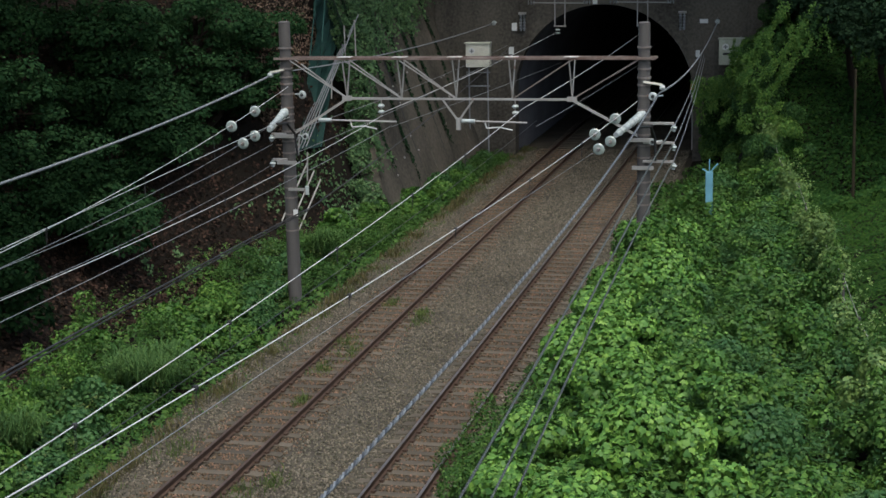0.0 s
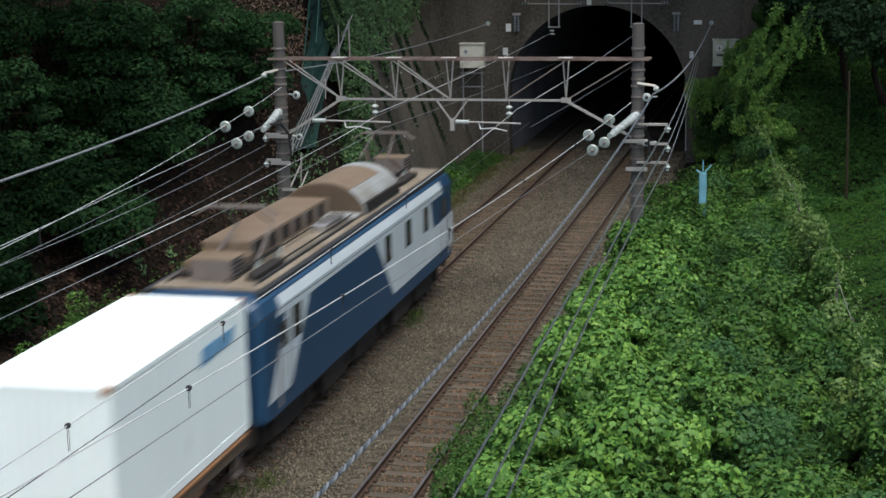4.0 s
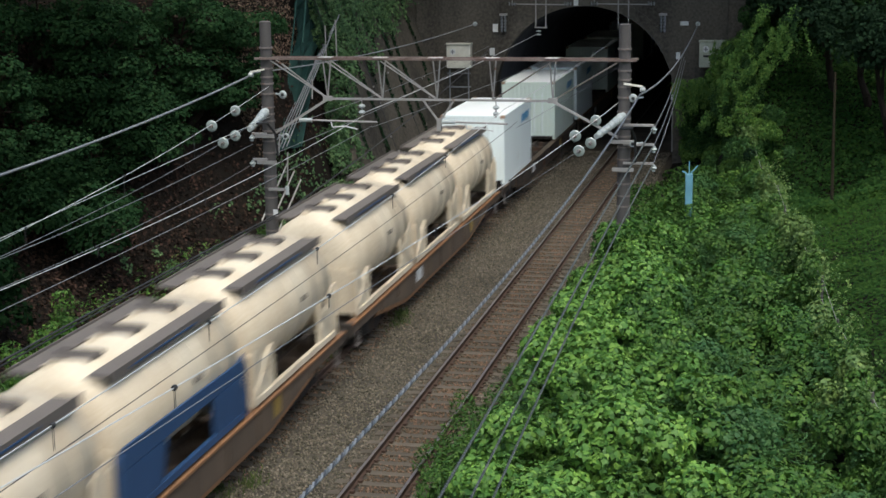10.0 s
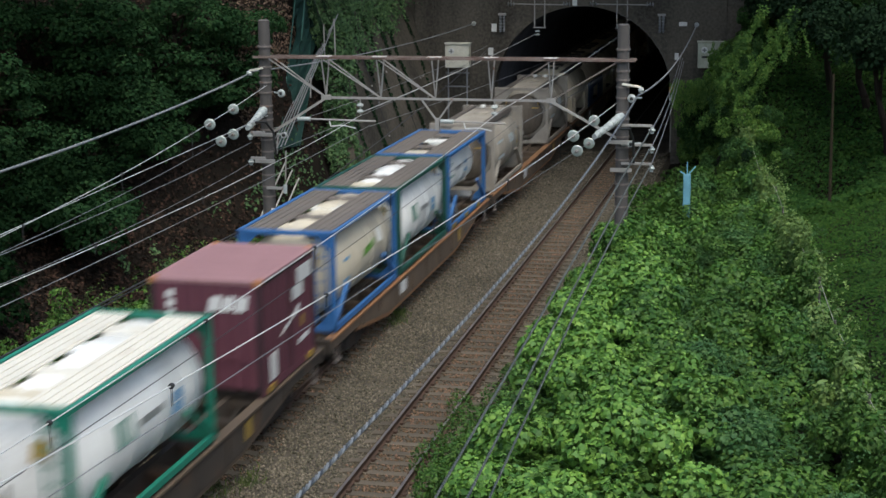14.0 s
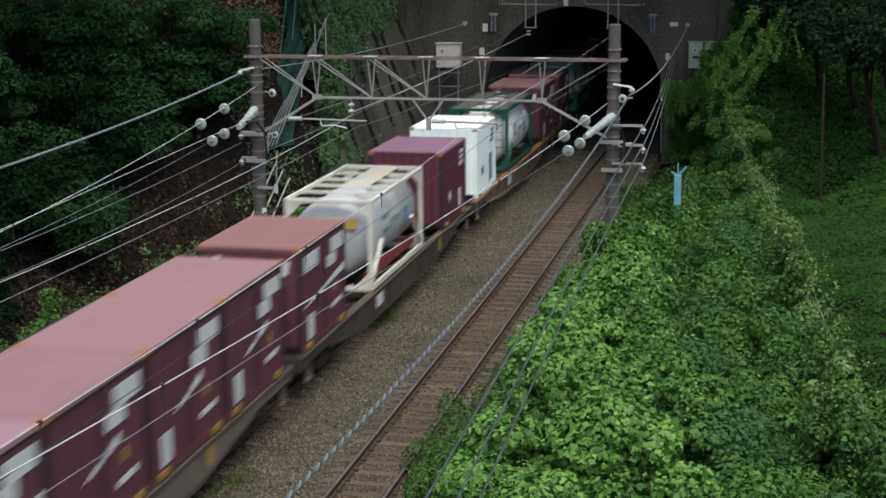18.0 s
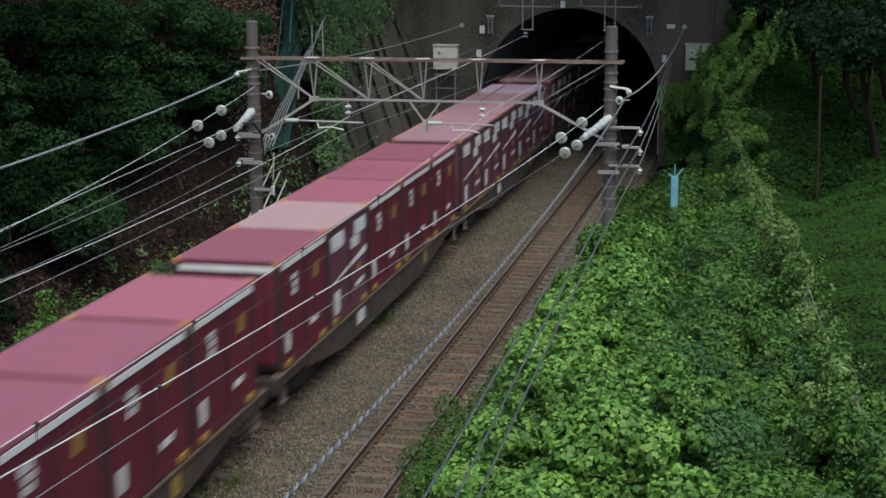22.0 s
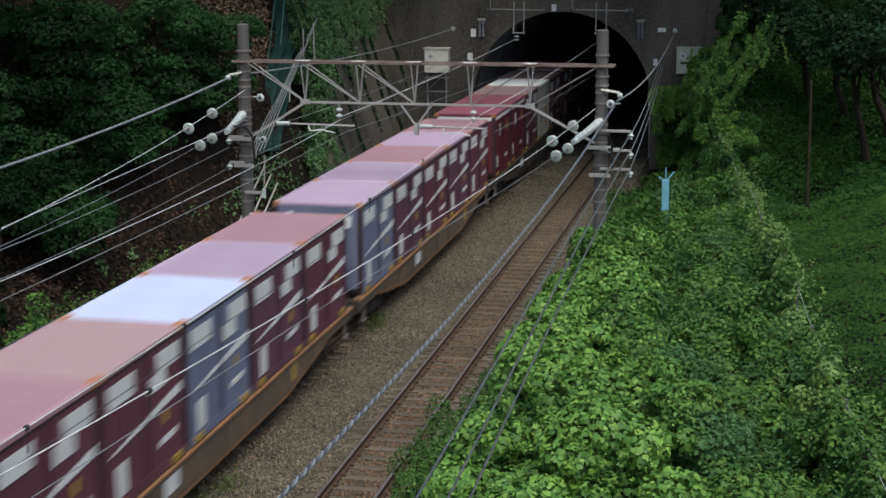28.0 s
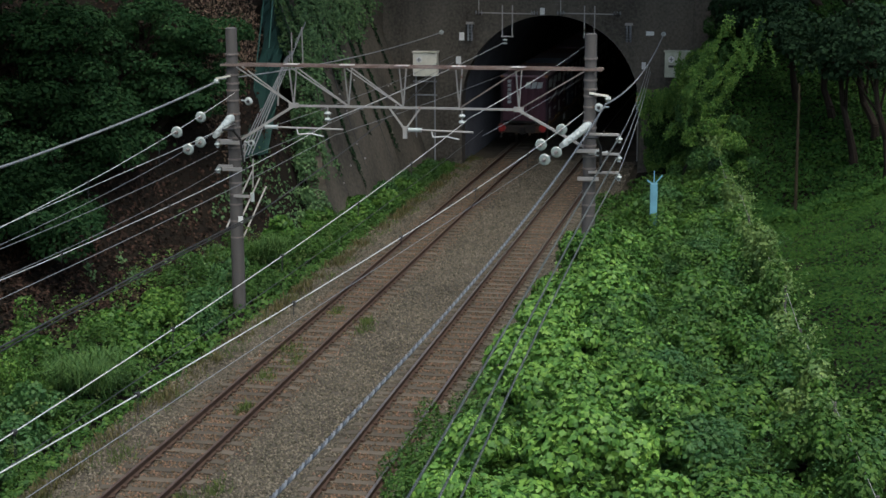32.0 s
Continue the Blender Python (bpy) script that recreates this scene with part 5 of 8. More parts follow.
# dry and green grass tufts along the ballast edge
k = 9000
y = 22 + 54 * rng.uniform(0, 1, k)
x = -1.75 - np.abs(rng.normal(0, 0.4, k))
keep = waves(x, y, 2.0, 71) > 0.1 + rng.normal(0, 0.4, len(x))
x, y = x[keep], y[keep]
z = -0.22 - 0.4 * np.maximum(-2.1 - x, 0)
stuff("dry_grass", scatter("dry_grass", np.stack([x, y, z], 1), np.stack([rng.normal(0, 1, len(x)), rng.normal(0, 1, len(x)), np.full(len(x), 0.1)], 1), 0.26, M_DRYGRASS, BLADE * np.array([0.6, 1, 1]), SMALL_F, tilt=0.3, lift=-2.5), "dry brownish grass along the ballast edge", "grass")
TUFTS = ((0.95, 27.6, 0.34), (1.35, 28.4, 0.25), (-0.15, 36.5, 0.3), (0.1, 38.2, 0.35), (-0.3, 39.0, 0.3), (0.2, 33.8, 0.2), (1.1, 41.6, 0.3), (1.0, 42.4, 0.2), (-1.3, 30.0, 0.3), (-0.2, 43.5, 0.25))
for tx, ty, r in TUFTS:
    k = 150
    p = np.stack([tx + rng.normal(0, r * 0.5, k), ty + rng.normal(0, r * 1.2, k), np.full(k, -0.2)], 1)
    stuff("grass_tuft", scatter("grass_tuft", p, np.stack([rng.normal(0, 1, k), rng.normal(0, 1, k), np.full(k, 0.1)], 1), 0.17, M_TUFT, BLADE * np.array([1.2, 1, 1]), SMALL_F, tilt=0.3, lift=-2.0), "tuft of grass growing in the ballast", "grass")
# long grass in the left weeds
for gx0, gy0 in ((-4.1, 33.8), (-3.6, 34.5), (-3.4, 33.5), (-4.5, 28.9), (-4.0, 49.2)):
    k = 420
    p = np.array([gx0, gy0, 0.25]) + rng.normal(0, 1, (k, 3)) * np.array([0.2, 0.2, 0.08])
    ang, out = rng.uniform(0, 6.283, k), rng.uniform(0.25, 0.75, k)
    side = np.stack([-np.sin(ang), np.cos(ang), np.zeros(k)], 1) * 0.008
    way = np.stack([np.cos(ang), np.sin(ang), np.zeros(k)], 1)
    rise = rng.uniform(0.35, 0.65, k)[:, None]
    rows_ = [p + way * (out[:, None] * f) + UP * (rise * h) for f, h in ((0, 0), (0.25, 0.65), (0.65, 0.95), (1.1, 0.75))]
    v = np.stack([rows_[0] - side, rows_[0] + side, rows_[1] - side, rows_[1] + side, rows_[2] - side, rows_[2] + side, rows_[3], rows_[3] + side * 0.2], 1)
    f = (np.arange(k) * 8)[:, None, None] + np.array([(0, 1, 3, 2), (2, 3, 5, 4), (4, 5, 7, 6)])[None]
    stuff("long_grass", raw_mesh("long_grass", v.reshape(-1, 3), f.reshape(-1, 4), M_LONGGRASS), "clump of arching long grass in the weeds", "grass")
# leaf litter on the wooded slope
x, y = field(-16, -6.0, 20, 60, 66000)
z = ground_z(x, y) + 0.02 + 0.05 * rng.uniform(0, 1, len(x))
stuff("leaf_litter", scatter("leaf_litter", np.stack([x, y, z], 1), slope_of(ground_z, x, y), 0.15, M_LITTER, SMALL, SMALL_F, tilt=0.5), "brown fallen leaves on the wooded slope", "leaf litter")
k = 700
x, y = field(-13, -7.8, 22, 52, k)
bm = bmnew()
for i in range(160):
    a = Vector((x[i], y[i], float(ground_z(x[i:i + 1], y[i:i + 1])[0])))
    rod(bm, a, a + Vector((random.gauss(0, 0.5), random.gauss(0, 0.5), random.uniform(0.1, 0.7))), 0.012, 0.005, 4)
stuff("dead_twigs", finish("dead_twigs", bm, M_BARK), "dead twigs and stems on the slope", "twigs")

# vines on the retaining wall
k = 40000
y, z = rng.uniform(57, 73, k), rng.uniform(-0.2, 9.2, k)
edge = 57.7 + 0.68 * z + 0.75 * np.maximum(z - 4.2, 0) + 0.5 * waves(z, y * 0, 2.0, 91)
hang = z > 6.9 - 0.62 * (y - 60) * 0.18 + 1.5 * waves(y, z * 0.2, 1.6, 92) + 0.9 * step(66, 73, y)
keep = ((y < edge) & (y > 57.3 + 0.6 * z)) | (hang & (y > 57.3 + 0.68 * z))
keep &= ~((waves(y, z, 3.0, 93) < -0.75) & (y > 50))
y, z = y[keep], z[keep]
x = wing_x(y, z) + 0.08 + rng.uniform(0, 1, len(y)) ** 2 * (0.5 + 0.35 * waves(y, z, 1.7, 94))
stuff("wall_vines", scatter("wall_vines", np.stack([x, y, z], 1), np.tile(np.array([0.9, -0.35, 0.5]), (len(x), 1)), 0.12, M_WALLVINE, tilt=0.4, lift=1.0), "dark vines hanging over the retaining wall", "vines")
k = 70
z = rng.uniform(0, 8.5, k)
ye = 57.2 + 0.68 * z + rng.normal(0, 0.25, k)
heap("wall_edge_vines", np.stack([wing_x(ye, z) - 0.35 + rng.normal(0, 0.25, k), ye - 0.35, z], 1), rng.uniform(0.2, 0.42, k), (1, 1, 1), 170, 0.11, M_WALLVINE, "vines wrapped round the end of the retaining wall", "vines", tilt=0.5, lift=1.0, low=-0.6)
for y0, bottom, k in ((60.2, 1.2, 600), (62.8, 0.3, 800), (65.9, 2.2, 450), (67.9, 2.4, 500), (69.1, 1.0, 700), (72.4, 3.4, 350), (61.4, 4.0, 350), (64.4, 4.2, 350)):
    z = bottom + (8.6 - bottom) * rng.uniform(0, 1, k) ** 0.8
    yy = y0 + 0.06 * np.sin(z * 2.1 + y0) + rng.normal(0, 0.05, k) * (1 + 0.8 * waves(z, z * 0, 1.0, 95))
    stuff("vine_strand", scatter("vine_strand", np.stack([wing_x(yy, z) + 0.06 + 0.05 * rng.uniform(0, 1, k), yy, z], 1), np.tile(np.array([0.9, -0.3, 0.4]), (k, 1)), 0.11, M_CONIFER, tilt=0.4, lift=1.0), "strand of dark vine hanging along a wall joint", "vines")

x, y = field(-9.0, -7.2, 54.5, 60.5, 5200)
stuff("dead_creeper", scatter("dead_creeper", np.stack([x, y, ground_z(x, y) + rng.uniform(0.02, 0.3, len(x))], 1), slope_of(ground_z, x, y), 0.11, M_DRYVINE, SMALL, SMALL_F, tilt=0.6, lift=1.0), "brown dead creeper on the earth above the stair", "vines")


# creepers and shrubs on the slope between the pole and the wall
k = 15000
y = rng.uniform(45, 62, k)
x = -5.0 - 5.5 * rng.uniform(0, 1, k)
g = ground_z(x, y)
keep = (g < 3.2 + 1.6 * waves(x, y, 3.0, 96)) & (waves(x, y, 2.2, 97) > -0.35) & (x > -9.0 + 0.2 * (y - 45)) & ((y > 53.5 + 0.8 * waves(x, y, 1.5, 98)) | (waves(x, y, 1.4, 99) > 0.55))
x, y, g = x[keep], y[keep], g[keep]
stuff("slope_creepers", scatter("slope_creepers", np.stack([x, y, g + rng.uniform(0, 0.55, len(x))], 1), slope_of(ground_z, x, y) + np.array([0.3, -0.4, 0.2]), 0.115, M_WALLVINE, tilt=0.5, lift=0.8), "creepers and shrubs at the foot of the slope", "shrubs")


# trees
def tree(name, x, y, lean, height, crown, clumps, leaves, size, material, label, group):
    z0 = float(ground_z(np.array([x]), np.array([y]))[0]) - 0.3
    tr = thing(name, label, "tree", group)
    tr.location = (x, y, z0)
    bm = bmnew()
    p, top = Vector((0, 0, 0)), Vector((lean[0], lean[1], height))
    prev, r = p, 0.2
    for i in range(1, 6):
        q = top * (i / 5) + Vector((random.gauss(0, 0.12), random.gauss(0, 0.12), 0))
        rod(bm, prev, q, r, r * 0.82, 8)
        prev, r = q, r * 0.82
    cs = []
    for i in range(clumps):
        d = Vector((random.gauss(0, 1), random.gauss(0, 1), random.gauss(0, 0.8))).normalized() * random.uniform(0.45, 1.0)
        c = top + Vector((d.x * crown[0], d.y * crown[1], d.z * crown[2]))
        cs.append(c)
        if i % 2 == 0:
            rod(bm, top * random.uniform(0.45, 0.95), c, 0.06, 0.02, 5)
    part("trunk", bm, material=M_BARK, parent=tr)
    c = np.array([tuple(v) for v in cs])
    r = rng.uniform(0.35, 0.72, len(c)) * (crown[0] / 1.35)
    p, n = lump_leaves(c, r, (1.05, 1.05, 0.72), leaves, -0.3, 0.25)
    fly = rng.uniform(0, 1, len(p)) < 0.12
    p[fly] += n[fly] * rng.uniform(0.05, 0.3, (int(fly.sum()), 1))
    ob = new("crown", scatter("crown", p, n + UP * 0.35, size, material, LEAF, LEAF_F, tilt=0.42, lift=0.6))
    ob.parent = tr
    return tr


random.seed(5)


def crown_tree(name, c, size, clumps, leaves, leaf, material, label, group, back=(0.7, 0.7)):
    """A tree whose crown is centred on c, its trunk standing on the slope behind."""
    bx, by = c[0] - back[0], c[1] + back[1]
    z0 = float(ground_z(np.array([bx]), np.array([by]))[0]) - 0.3
    tree(name, bx, by, (back[0], -back[1]), max(c[2] - z0, 0.6), size, clumps, leaves, leaf, material, label, group)


LEFT_CROWNS = [(-13.8, 45.5, 7.9), (-12.4, 47.7, 8.1), (-11.1, 50.5, 7.3), (-9.4, 52.2, 7.8), (-7.9, 53.9, 6.9), (-12.6, 44.4, 5.8), (-11.2, 46.5, 5.7), (-10.0, 49.4, 5.5), (-8.8, 52.1, 5.6),
               (-12.0, 41.4, 4.2), (-11.2, 44.1, 3.8), (-10.1, 46.5, 3.9), (-9.5, 49.2, 4.3), (-10.9, 41.1, 2.7), (-10.4, 44.5, 2.7), (-8.3, 53.2, 5.3), (-13.5, 42.4, 6.2), (-11.1, 47.6, 7.2)]
LEFT_CROWNS += [(-11.6, 38.4, 3.4), (-10.4, 38.8, 2.4), (-9.2, 36.2, 1.6), (-10.8, 36.0, 2.8), (-12.6, 36.0, 4.2), (-9.0, 43.5, 2.2)]
# crowns past y 49 take the paler leaf, as if better lit
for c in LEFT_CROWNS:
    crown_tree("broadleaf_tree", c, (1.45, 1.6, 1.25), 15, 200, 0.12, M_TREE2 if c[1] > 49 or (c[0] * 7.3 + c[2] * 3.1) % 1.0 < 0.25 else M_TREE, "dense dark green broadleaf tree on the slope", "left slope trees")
# tall trees out of view, added to keep sky light off the slope
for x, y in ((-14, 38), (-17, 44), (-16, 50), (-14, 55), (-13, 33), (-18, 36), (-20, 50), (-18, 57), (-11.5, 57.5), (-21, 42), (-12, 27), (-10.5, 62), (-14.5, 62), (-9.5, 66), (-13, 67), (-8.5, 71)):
    tree("tall_tree", x, y, (1.5, -1.0), random.uniform(6.0, 8.0) if y < 57 else 9.5, (2.6, 2.6, 1.6), 22, 45, 0.26, M_TREE, "tall broadleaf tree added out of view to shade the slope", "tall slope trees")
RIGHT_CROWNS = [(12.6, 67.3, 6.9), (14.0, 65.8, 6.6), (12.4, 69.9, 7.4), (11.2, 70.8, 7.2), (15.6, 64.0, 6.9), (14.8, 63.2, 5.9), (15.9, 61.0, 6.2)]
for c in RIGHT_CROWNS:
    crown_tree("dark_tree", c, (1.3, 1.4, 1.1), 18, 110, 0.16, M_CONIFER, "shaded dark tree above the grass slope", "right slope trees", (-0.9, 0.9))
# tall crowns above the view, added to shade the portal and slope
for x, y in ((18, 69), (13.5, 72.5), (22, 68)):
    tree("tall_tree", x, y, (-2.4, -0.8), random.uniform(11.0, 13.0), (3.4, 3.4, 2.4), 30, 45, 0.26, M_CONIFER, "tall tree added to shade the slope, crown out of view", "tall right trees")
bm = bmnew()
rod(bm, (13.35, 60.5, 0.3), (13.3, 60.5, 5.2), 0.065, 0.045, 8)
solid("slim_trunk", bm, M_STEM, "slim bare brown tree trunk on the grass slope", "tree trunk")
# unseen hill trees above the top of the view
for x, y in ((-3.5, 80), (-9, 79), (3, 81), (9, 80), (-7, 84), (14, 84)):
    tree("hill_tree", x, y, (0, -0.5), random.uniform(3.5, 7), (3.0, 2.6, 2.2), 26, 70, 0.18, M_TREE, "unseen dark green tree on the hill over the tunnel", "hill trees")

# unseen crowns added above the view to shade the cutting before the portal
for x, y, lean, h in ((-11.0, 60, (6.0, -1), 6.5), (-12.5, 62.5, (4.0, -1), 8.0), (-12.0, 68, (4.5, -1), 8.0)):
    tree("overhanging_tree", x, y, lean, h, (4.2, 3.2, 1.2), 26, 22, 0.28, M_TREE, "unseen tall tree added to shade the railway cutting", "overhanging trees")
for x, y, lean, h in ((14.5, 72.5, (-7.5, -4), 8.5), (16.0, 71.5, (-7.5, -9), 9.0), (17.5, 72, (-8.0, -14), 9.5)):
    tree("overhanging_tree", x, y, lean, h, (4.2, 3.2, 1.2), 30, 32, 0.3, M_CONIFER, "unseen tall tree added to shade the railway cutting", "overhanging trees")
# more unseen hill trees, added to block sky light at the portal
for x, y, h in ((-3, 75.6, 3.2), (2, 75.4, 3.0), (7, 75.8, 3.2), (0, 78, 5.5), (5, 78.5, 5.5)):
    tree("hill_tree", x, y, (0.2, -2.6), h, (2.8, 2.4, 1.0), 22, 50, 0.26, M_TREE, "unseen dark green tree on the hill over the tunnel", "hill trees")
# leafy shoots standing out of the covers
def sprays(name, x, y, z, lean, length, size, material, label):
    """Arching shoots, each a row of leaves rising from (x, y, z)."""
    n, m = len(x), 16
    a = rng.uniform(0, 6.283, n)
    way = np.stack([np.cos(a), np.sin(a), np.zeros(n)], 1) * lean
    t = np.linspace(0, 1, m)[None, :, None]
    ln = rng.uniform(0.6, 1.3, n)[:, None, None] * length
    base = np.stack([x, y, z], 1)[:, None, :]
    p = base + ln * (way[:, None, :] * t ** 1.6 + UP * (t - 0.35 * t * t))
    p = (p + rng.normal(0, 0.035, p.shape)).reshape(-1, 3)
    stuff(name, scatter(name, p, np.tile(np.array([0.0, -0.3, 1.0]), (len(p), 1)), size, material, SMALL, SMALL_F, tilt=0.6, lift=0.4), label, "shoots")


n = 420
y = 21 + 24 * rng.uniform(0, 1, n)
x = 6.3 + (crest_x(y) + 0.6 - 6.3) * rng.uniform(0, 1, n)
sprays("bank_shoots", x, y, kudzu_top(x, y) - 0.08, 0.9, 0.3, 0.085, M_KUDZU, "kudzu shoots standing out of the bank")
n = 480
y = 22 + 40 * rng.uniform(0, 1, n)
x = np.minimum(crest_x(y) + 0.8 + 4 * rng.uniform(0, 1, n), hedge_x(y))
sprays("hollow_shoots", x, y, kudzu_top(x, y) - 0.05, 0.8, 0.38, 0.08, M_SHRUB2, "shoots of herbs over the low ground")
n = 230
y = 30 + 40 * rng.uniform(0, 1, n)
x = hedge_x(y) + rng.normal(0, 0.25, n)
sprays("fence_shoots", x, y, ground_z(hedge_x(y), y) + rng.uniform(0.9, 1.75, n), 0.9, 0.4, 0.08, M_KUDZU5, "pale shoots on top of the old fence")
for n, m, size in ((300, M_WEED, 0.075), (70, M_KUDZU3, 0.08), (160, M_TUFT, 0.07)):
    y = 21 + 36 * rng.uniform(0, 1, n)
    x = verge_left(y) + (-3.0 - verge_left(y)) * rng.uniform(0, 1, n)
    sprays("verge_shoots", x, y, -0.2 + 0.8 * rng.uniform(0.0, 1, n) * np.interp(x, [-6, -3], [1.0, 0.4]), 0.8, 0.42, size, m, "leafy shoots standing out of the verge weeds")
# ---- the freight train ----
SPEED, START = 15.115, -32.25   # metres a second; place of the locomotive's rear coupler at the start
PITCH, DECK = 20.7, 1.13
MOVING = []                    # things of the train, each with its place behind START and its height

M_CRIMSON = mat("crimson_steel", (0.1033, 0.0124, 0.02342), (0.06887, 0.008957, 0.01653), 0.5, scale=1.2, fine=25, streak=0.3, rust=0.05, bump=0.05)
# dark maroon for door seams, and for gap shade painted on posts
M_POSTDARK = mat("gap_shade_maroon", (0.030, 0.010, 0.015), (0.02, 0.008, 0.011), 0.7, scale=2, fine=25)
# roof colours run paler than the sides: fading, plus sky sheen painted in
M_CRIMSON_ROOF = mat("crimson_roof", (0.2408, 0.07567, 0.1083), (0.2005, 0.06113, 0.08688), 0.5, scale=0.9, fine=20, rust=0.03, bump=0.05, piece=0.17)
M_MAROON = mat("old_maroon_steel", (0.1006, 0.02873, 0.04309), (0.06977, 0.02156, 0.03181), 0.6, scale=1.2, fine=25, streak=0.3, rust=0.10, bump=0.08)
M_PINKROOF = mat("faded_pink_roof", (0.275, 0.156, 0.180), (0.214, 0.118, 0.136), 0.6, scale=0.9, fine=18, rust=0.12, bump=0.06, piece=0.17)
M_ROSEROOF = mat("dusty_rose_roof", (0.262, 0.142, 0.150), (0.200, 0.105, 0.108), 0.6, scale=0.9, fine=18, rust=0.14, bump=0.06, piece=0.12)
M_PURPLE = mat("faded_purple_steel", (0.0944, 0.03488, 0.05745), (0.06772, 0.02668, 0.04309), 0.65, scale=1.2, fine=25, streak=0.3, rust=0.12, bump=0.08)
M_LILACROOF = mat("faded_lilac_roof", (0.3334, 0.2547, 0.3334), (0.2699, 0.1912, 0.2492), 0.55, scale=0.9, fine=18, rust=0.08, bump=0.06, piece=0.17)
M_SLATE = mat("slate_blue_steel", (0.1262, 0.1431, 0.2104), (0.08836, 0.09257, 0.1346), 0.6, scale=1.2, fine=25, streak=0.3, rust=0.1, bump=0.08)
M_SLATEROOF = mat("pale_blue_roof", (0.4451, 0.4864, 0.6417), (0.3519, 0.3622, 0.4864), 0.5, scale=0.9, fine=18, rust=0.08, bump=0.06)
M_BROWNROOF = mat("rusty_brown_roof", (0.2563, 0.1251, 0.1172), (0.1849, 0.0856, 0.07766), 0.6, scale=0.9, fine=18, rust=0.2, bump=0.06, piece=0.17)
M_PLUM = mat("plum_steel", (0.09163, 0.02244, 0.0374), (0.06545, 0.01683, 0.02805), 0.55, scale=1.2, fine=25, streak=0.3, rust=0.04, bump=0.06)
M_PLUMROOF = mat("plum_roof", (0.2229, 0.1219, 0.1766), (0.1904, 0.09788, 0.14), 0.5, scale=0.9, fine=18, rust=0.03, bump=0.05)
M_TEAL = mat("teal_label", (0.04675, 0.2057, 0.2805), (0.0374, 0.159, 0.2244), 0.5, bump=0)
M_CREAMSIDE = mat("greyish_cream_paint", (0.50, 0.48, 0.40), (0.36, 0.34, 0.28), 0.55, scale=1.0, fine=20, streak=0.3, rust=0.08, bump=0.05)
M_REDLABEL = mat("orange_red_label", (0.50, 0.13, 0.06), (0.40, 0.10, 0.05), 0.5, bump=0)
M_REDBASE = mat("red_base_paint", (0.187, 0.01683, 0.02057), (0.1216, 0.01309, 0.01683), 0.55, scale=2, fine=25, bump=0.03)
M_CHROME = mat("chrome_cylinder", (0.5797, 0.5891, 0.5984), (0.4675, 0.4675, 0.4675), 0.25, metal=0.85, scale=3, fine=30, bump=0.02)
M_LIME = mat("green_mark", (0.0935, 0.2431, 0.03273), (0.0748, 0.1963, 0.02805), 0.5, bump=0)
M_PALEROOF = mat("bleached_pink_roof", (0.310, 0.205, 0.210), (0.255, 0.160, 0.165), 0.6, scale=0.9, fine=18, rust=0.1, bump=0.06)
M_REEFER = mat("white_reefer_paint", (0.80, 0.87, 0.85), (0.70, 0.76, 0.73), 0.45, scale=0.8, fine=20, streak=0.3, rust=0.03, rust_col=(0.42, 0.28, 0.17), bump=0.04)
M_REEFER_MINT = mat("mint_white_paint", (0.70, 0.79, 0.70), (0.60, 0.68, 0.58), 0.45, scale=0.8, fine=20, streak=0.3, rust=0.05, rust_col=(0.42, 0.28, 0.17), bump=0.04)
# roof white set above the wall white to carry the sky's glare
M_ROOFWHITE = mat("white_roof", (0.90, 0.91, 0.89), (0.82, 0.83, 0.80), 0.4, scale=0.8, fine=20, bump=0.04)
M_CORNER = mat("rusty_corner", (0.2861, 0.1683, 0.101), (0.3871, 0.3029, 0.2188), 0.8, scale=5, fine=40)
M_ORANGE = mat("orange_rust_corner", (0.3366, 0.1431, 0.05891), (0.2188, 0.09257, 0.05049), 0.8, scale=6, fine=40)
M_LOGOBLUE = mat("blue_logo_paint", (0.101, 0.2777, 0.4628), (0.08415, 0.2272, 0.3871), 0.5, bump=0)
M_LOGOWHITE = mat("white_logo_paint", (0.5806, 0.5806, 0.563), (0.4399, 0.4311, 0.4223), 0.6, scale=2, fine=18, bump=0)
M_YELLOW = mat("yellow_mark", (0.3029, 0.1957, 0.03156), (0.2398, 0.1515, 0.03156), 0.6, bump=0)
M_CREAM = mat("cream_tank_paint", (0.66, 0.58, 0.44), (0.46, 0.36, 0.24), 0.5, scale=0.8, fine=14, amount=0.8, rust=0.18, rust_col=(0.24, 0.145, 0.08), streak=0.5, bump=0.05)
M_WALKWAY = mat("brown_walkway", (0.1262, 0.1075, 0.09163), (0.08228, 0.06919, 0.05984), 0.85, scale=3, fine=40)
M_HOLLOW = mat("dirty_hopper", (0.1683, 0.122, 0.07574), (0.07574, 0.0547, 0.03787), 0.8, scale=1.2, fine=15)
M_GREYTANK = mat("dusty_grey_tank", (0.345, 0.315, 0.265), (0.185, 0.160, 0.128), 0.6, scale=0.8, fine=14, amount=0.85, rust=0.15, streak=0.4)
# dirt, plus the shade of the end recess put into the colour
M_TANKEND = mat("grimy_shaded_tank_end", (0.050, 0.040, 0.030), (0.155, 0.125, 0.092), 0.75, scale=1.6, fine=14, amount=0.8, streak=0.4)
M_GREYFRAME = mat("grey_tank_frame", (0.265, 0.240, 0.205), (0.165, 0.145, 0.120), 0.65, scale=2, fine=25, rust=0.15)
M_BLUEFRAME = mat("blue_tank_frame", (0.02945, 0.1178, 0.3029), (0.02356, 0.08415, 0.2188), 0.5, scale=2, fine=25, rust=0.08)
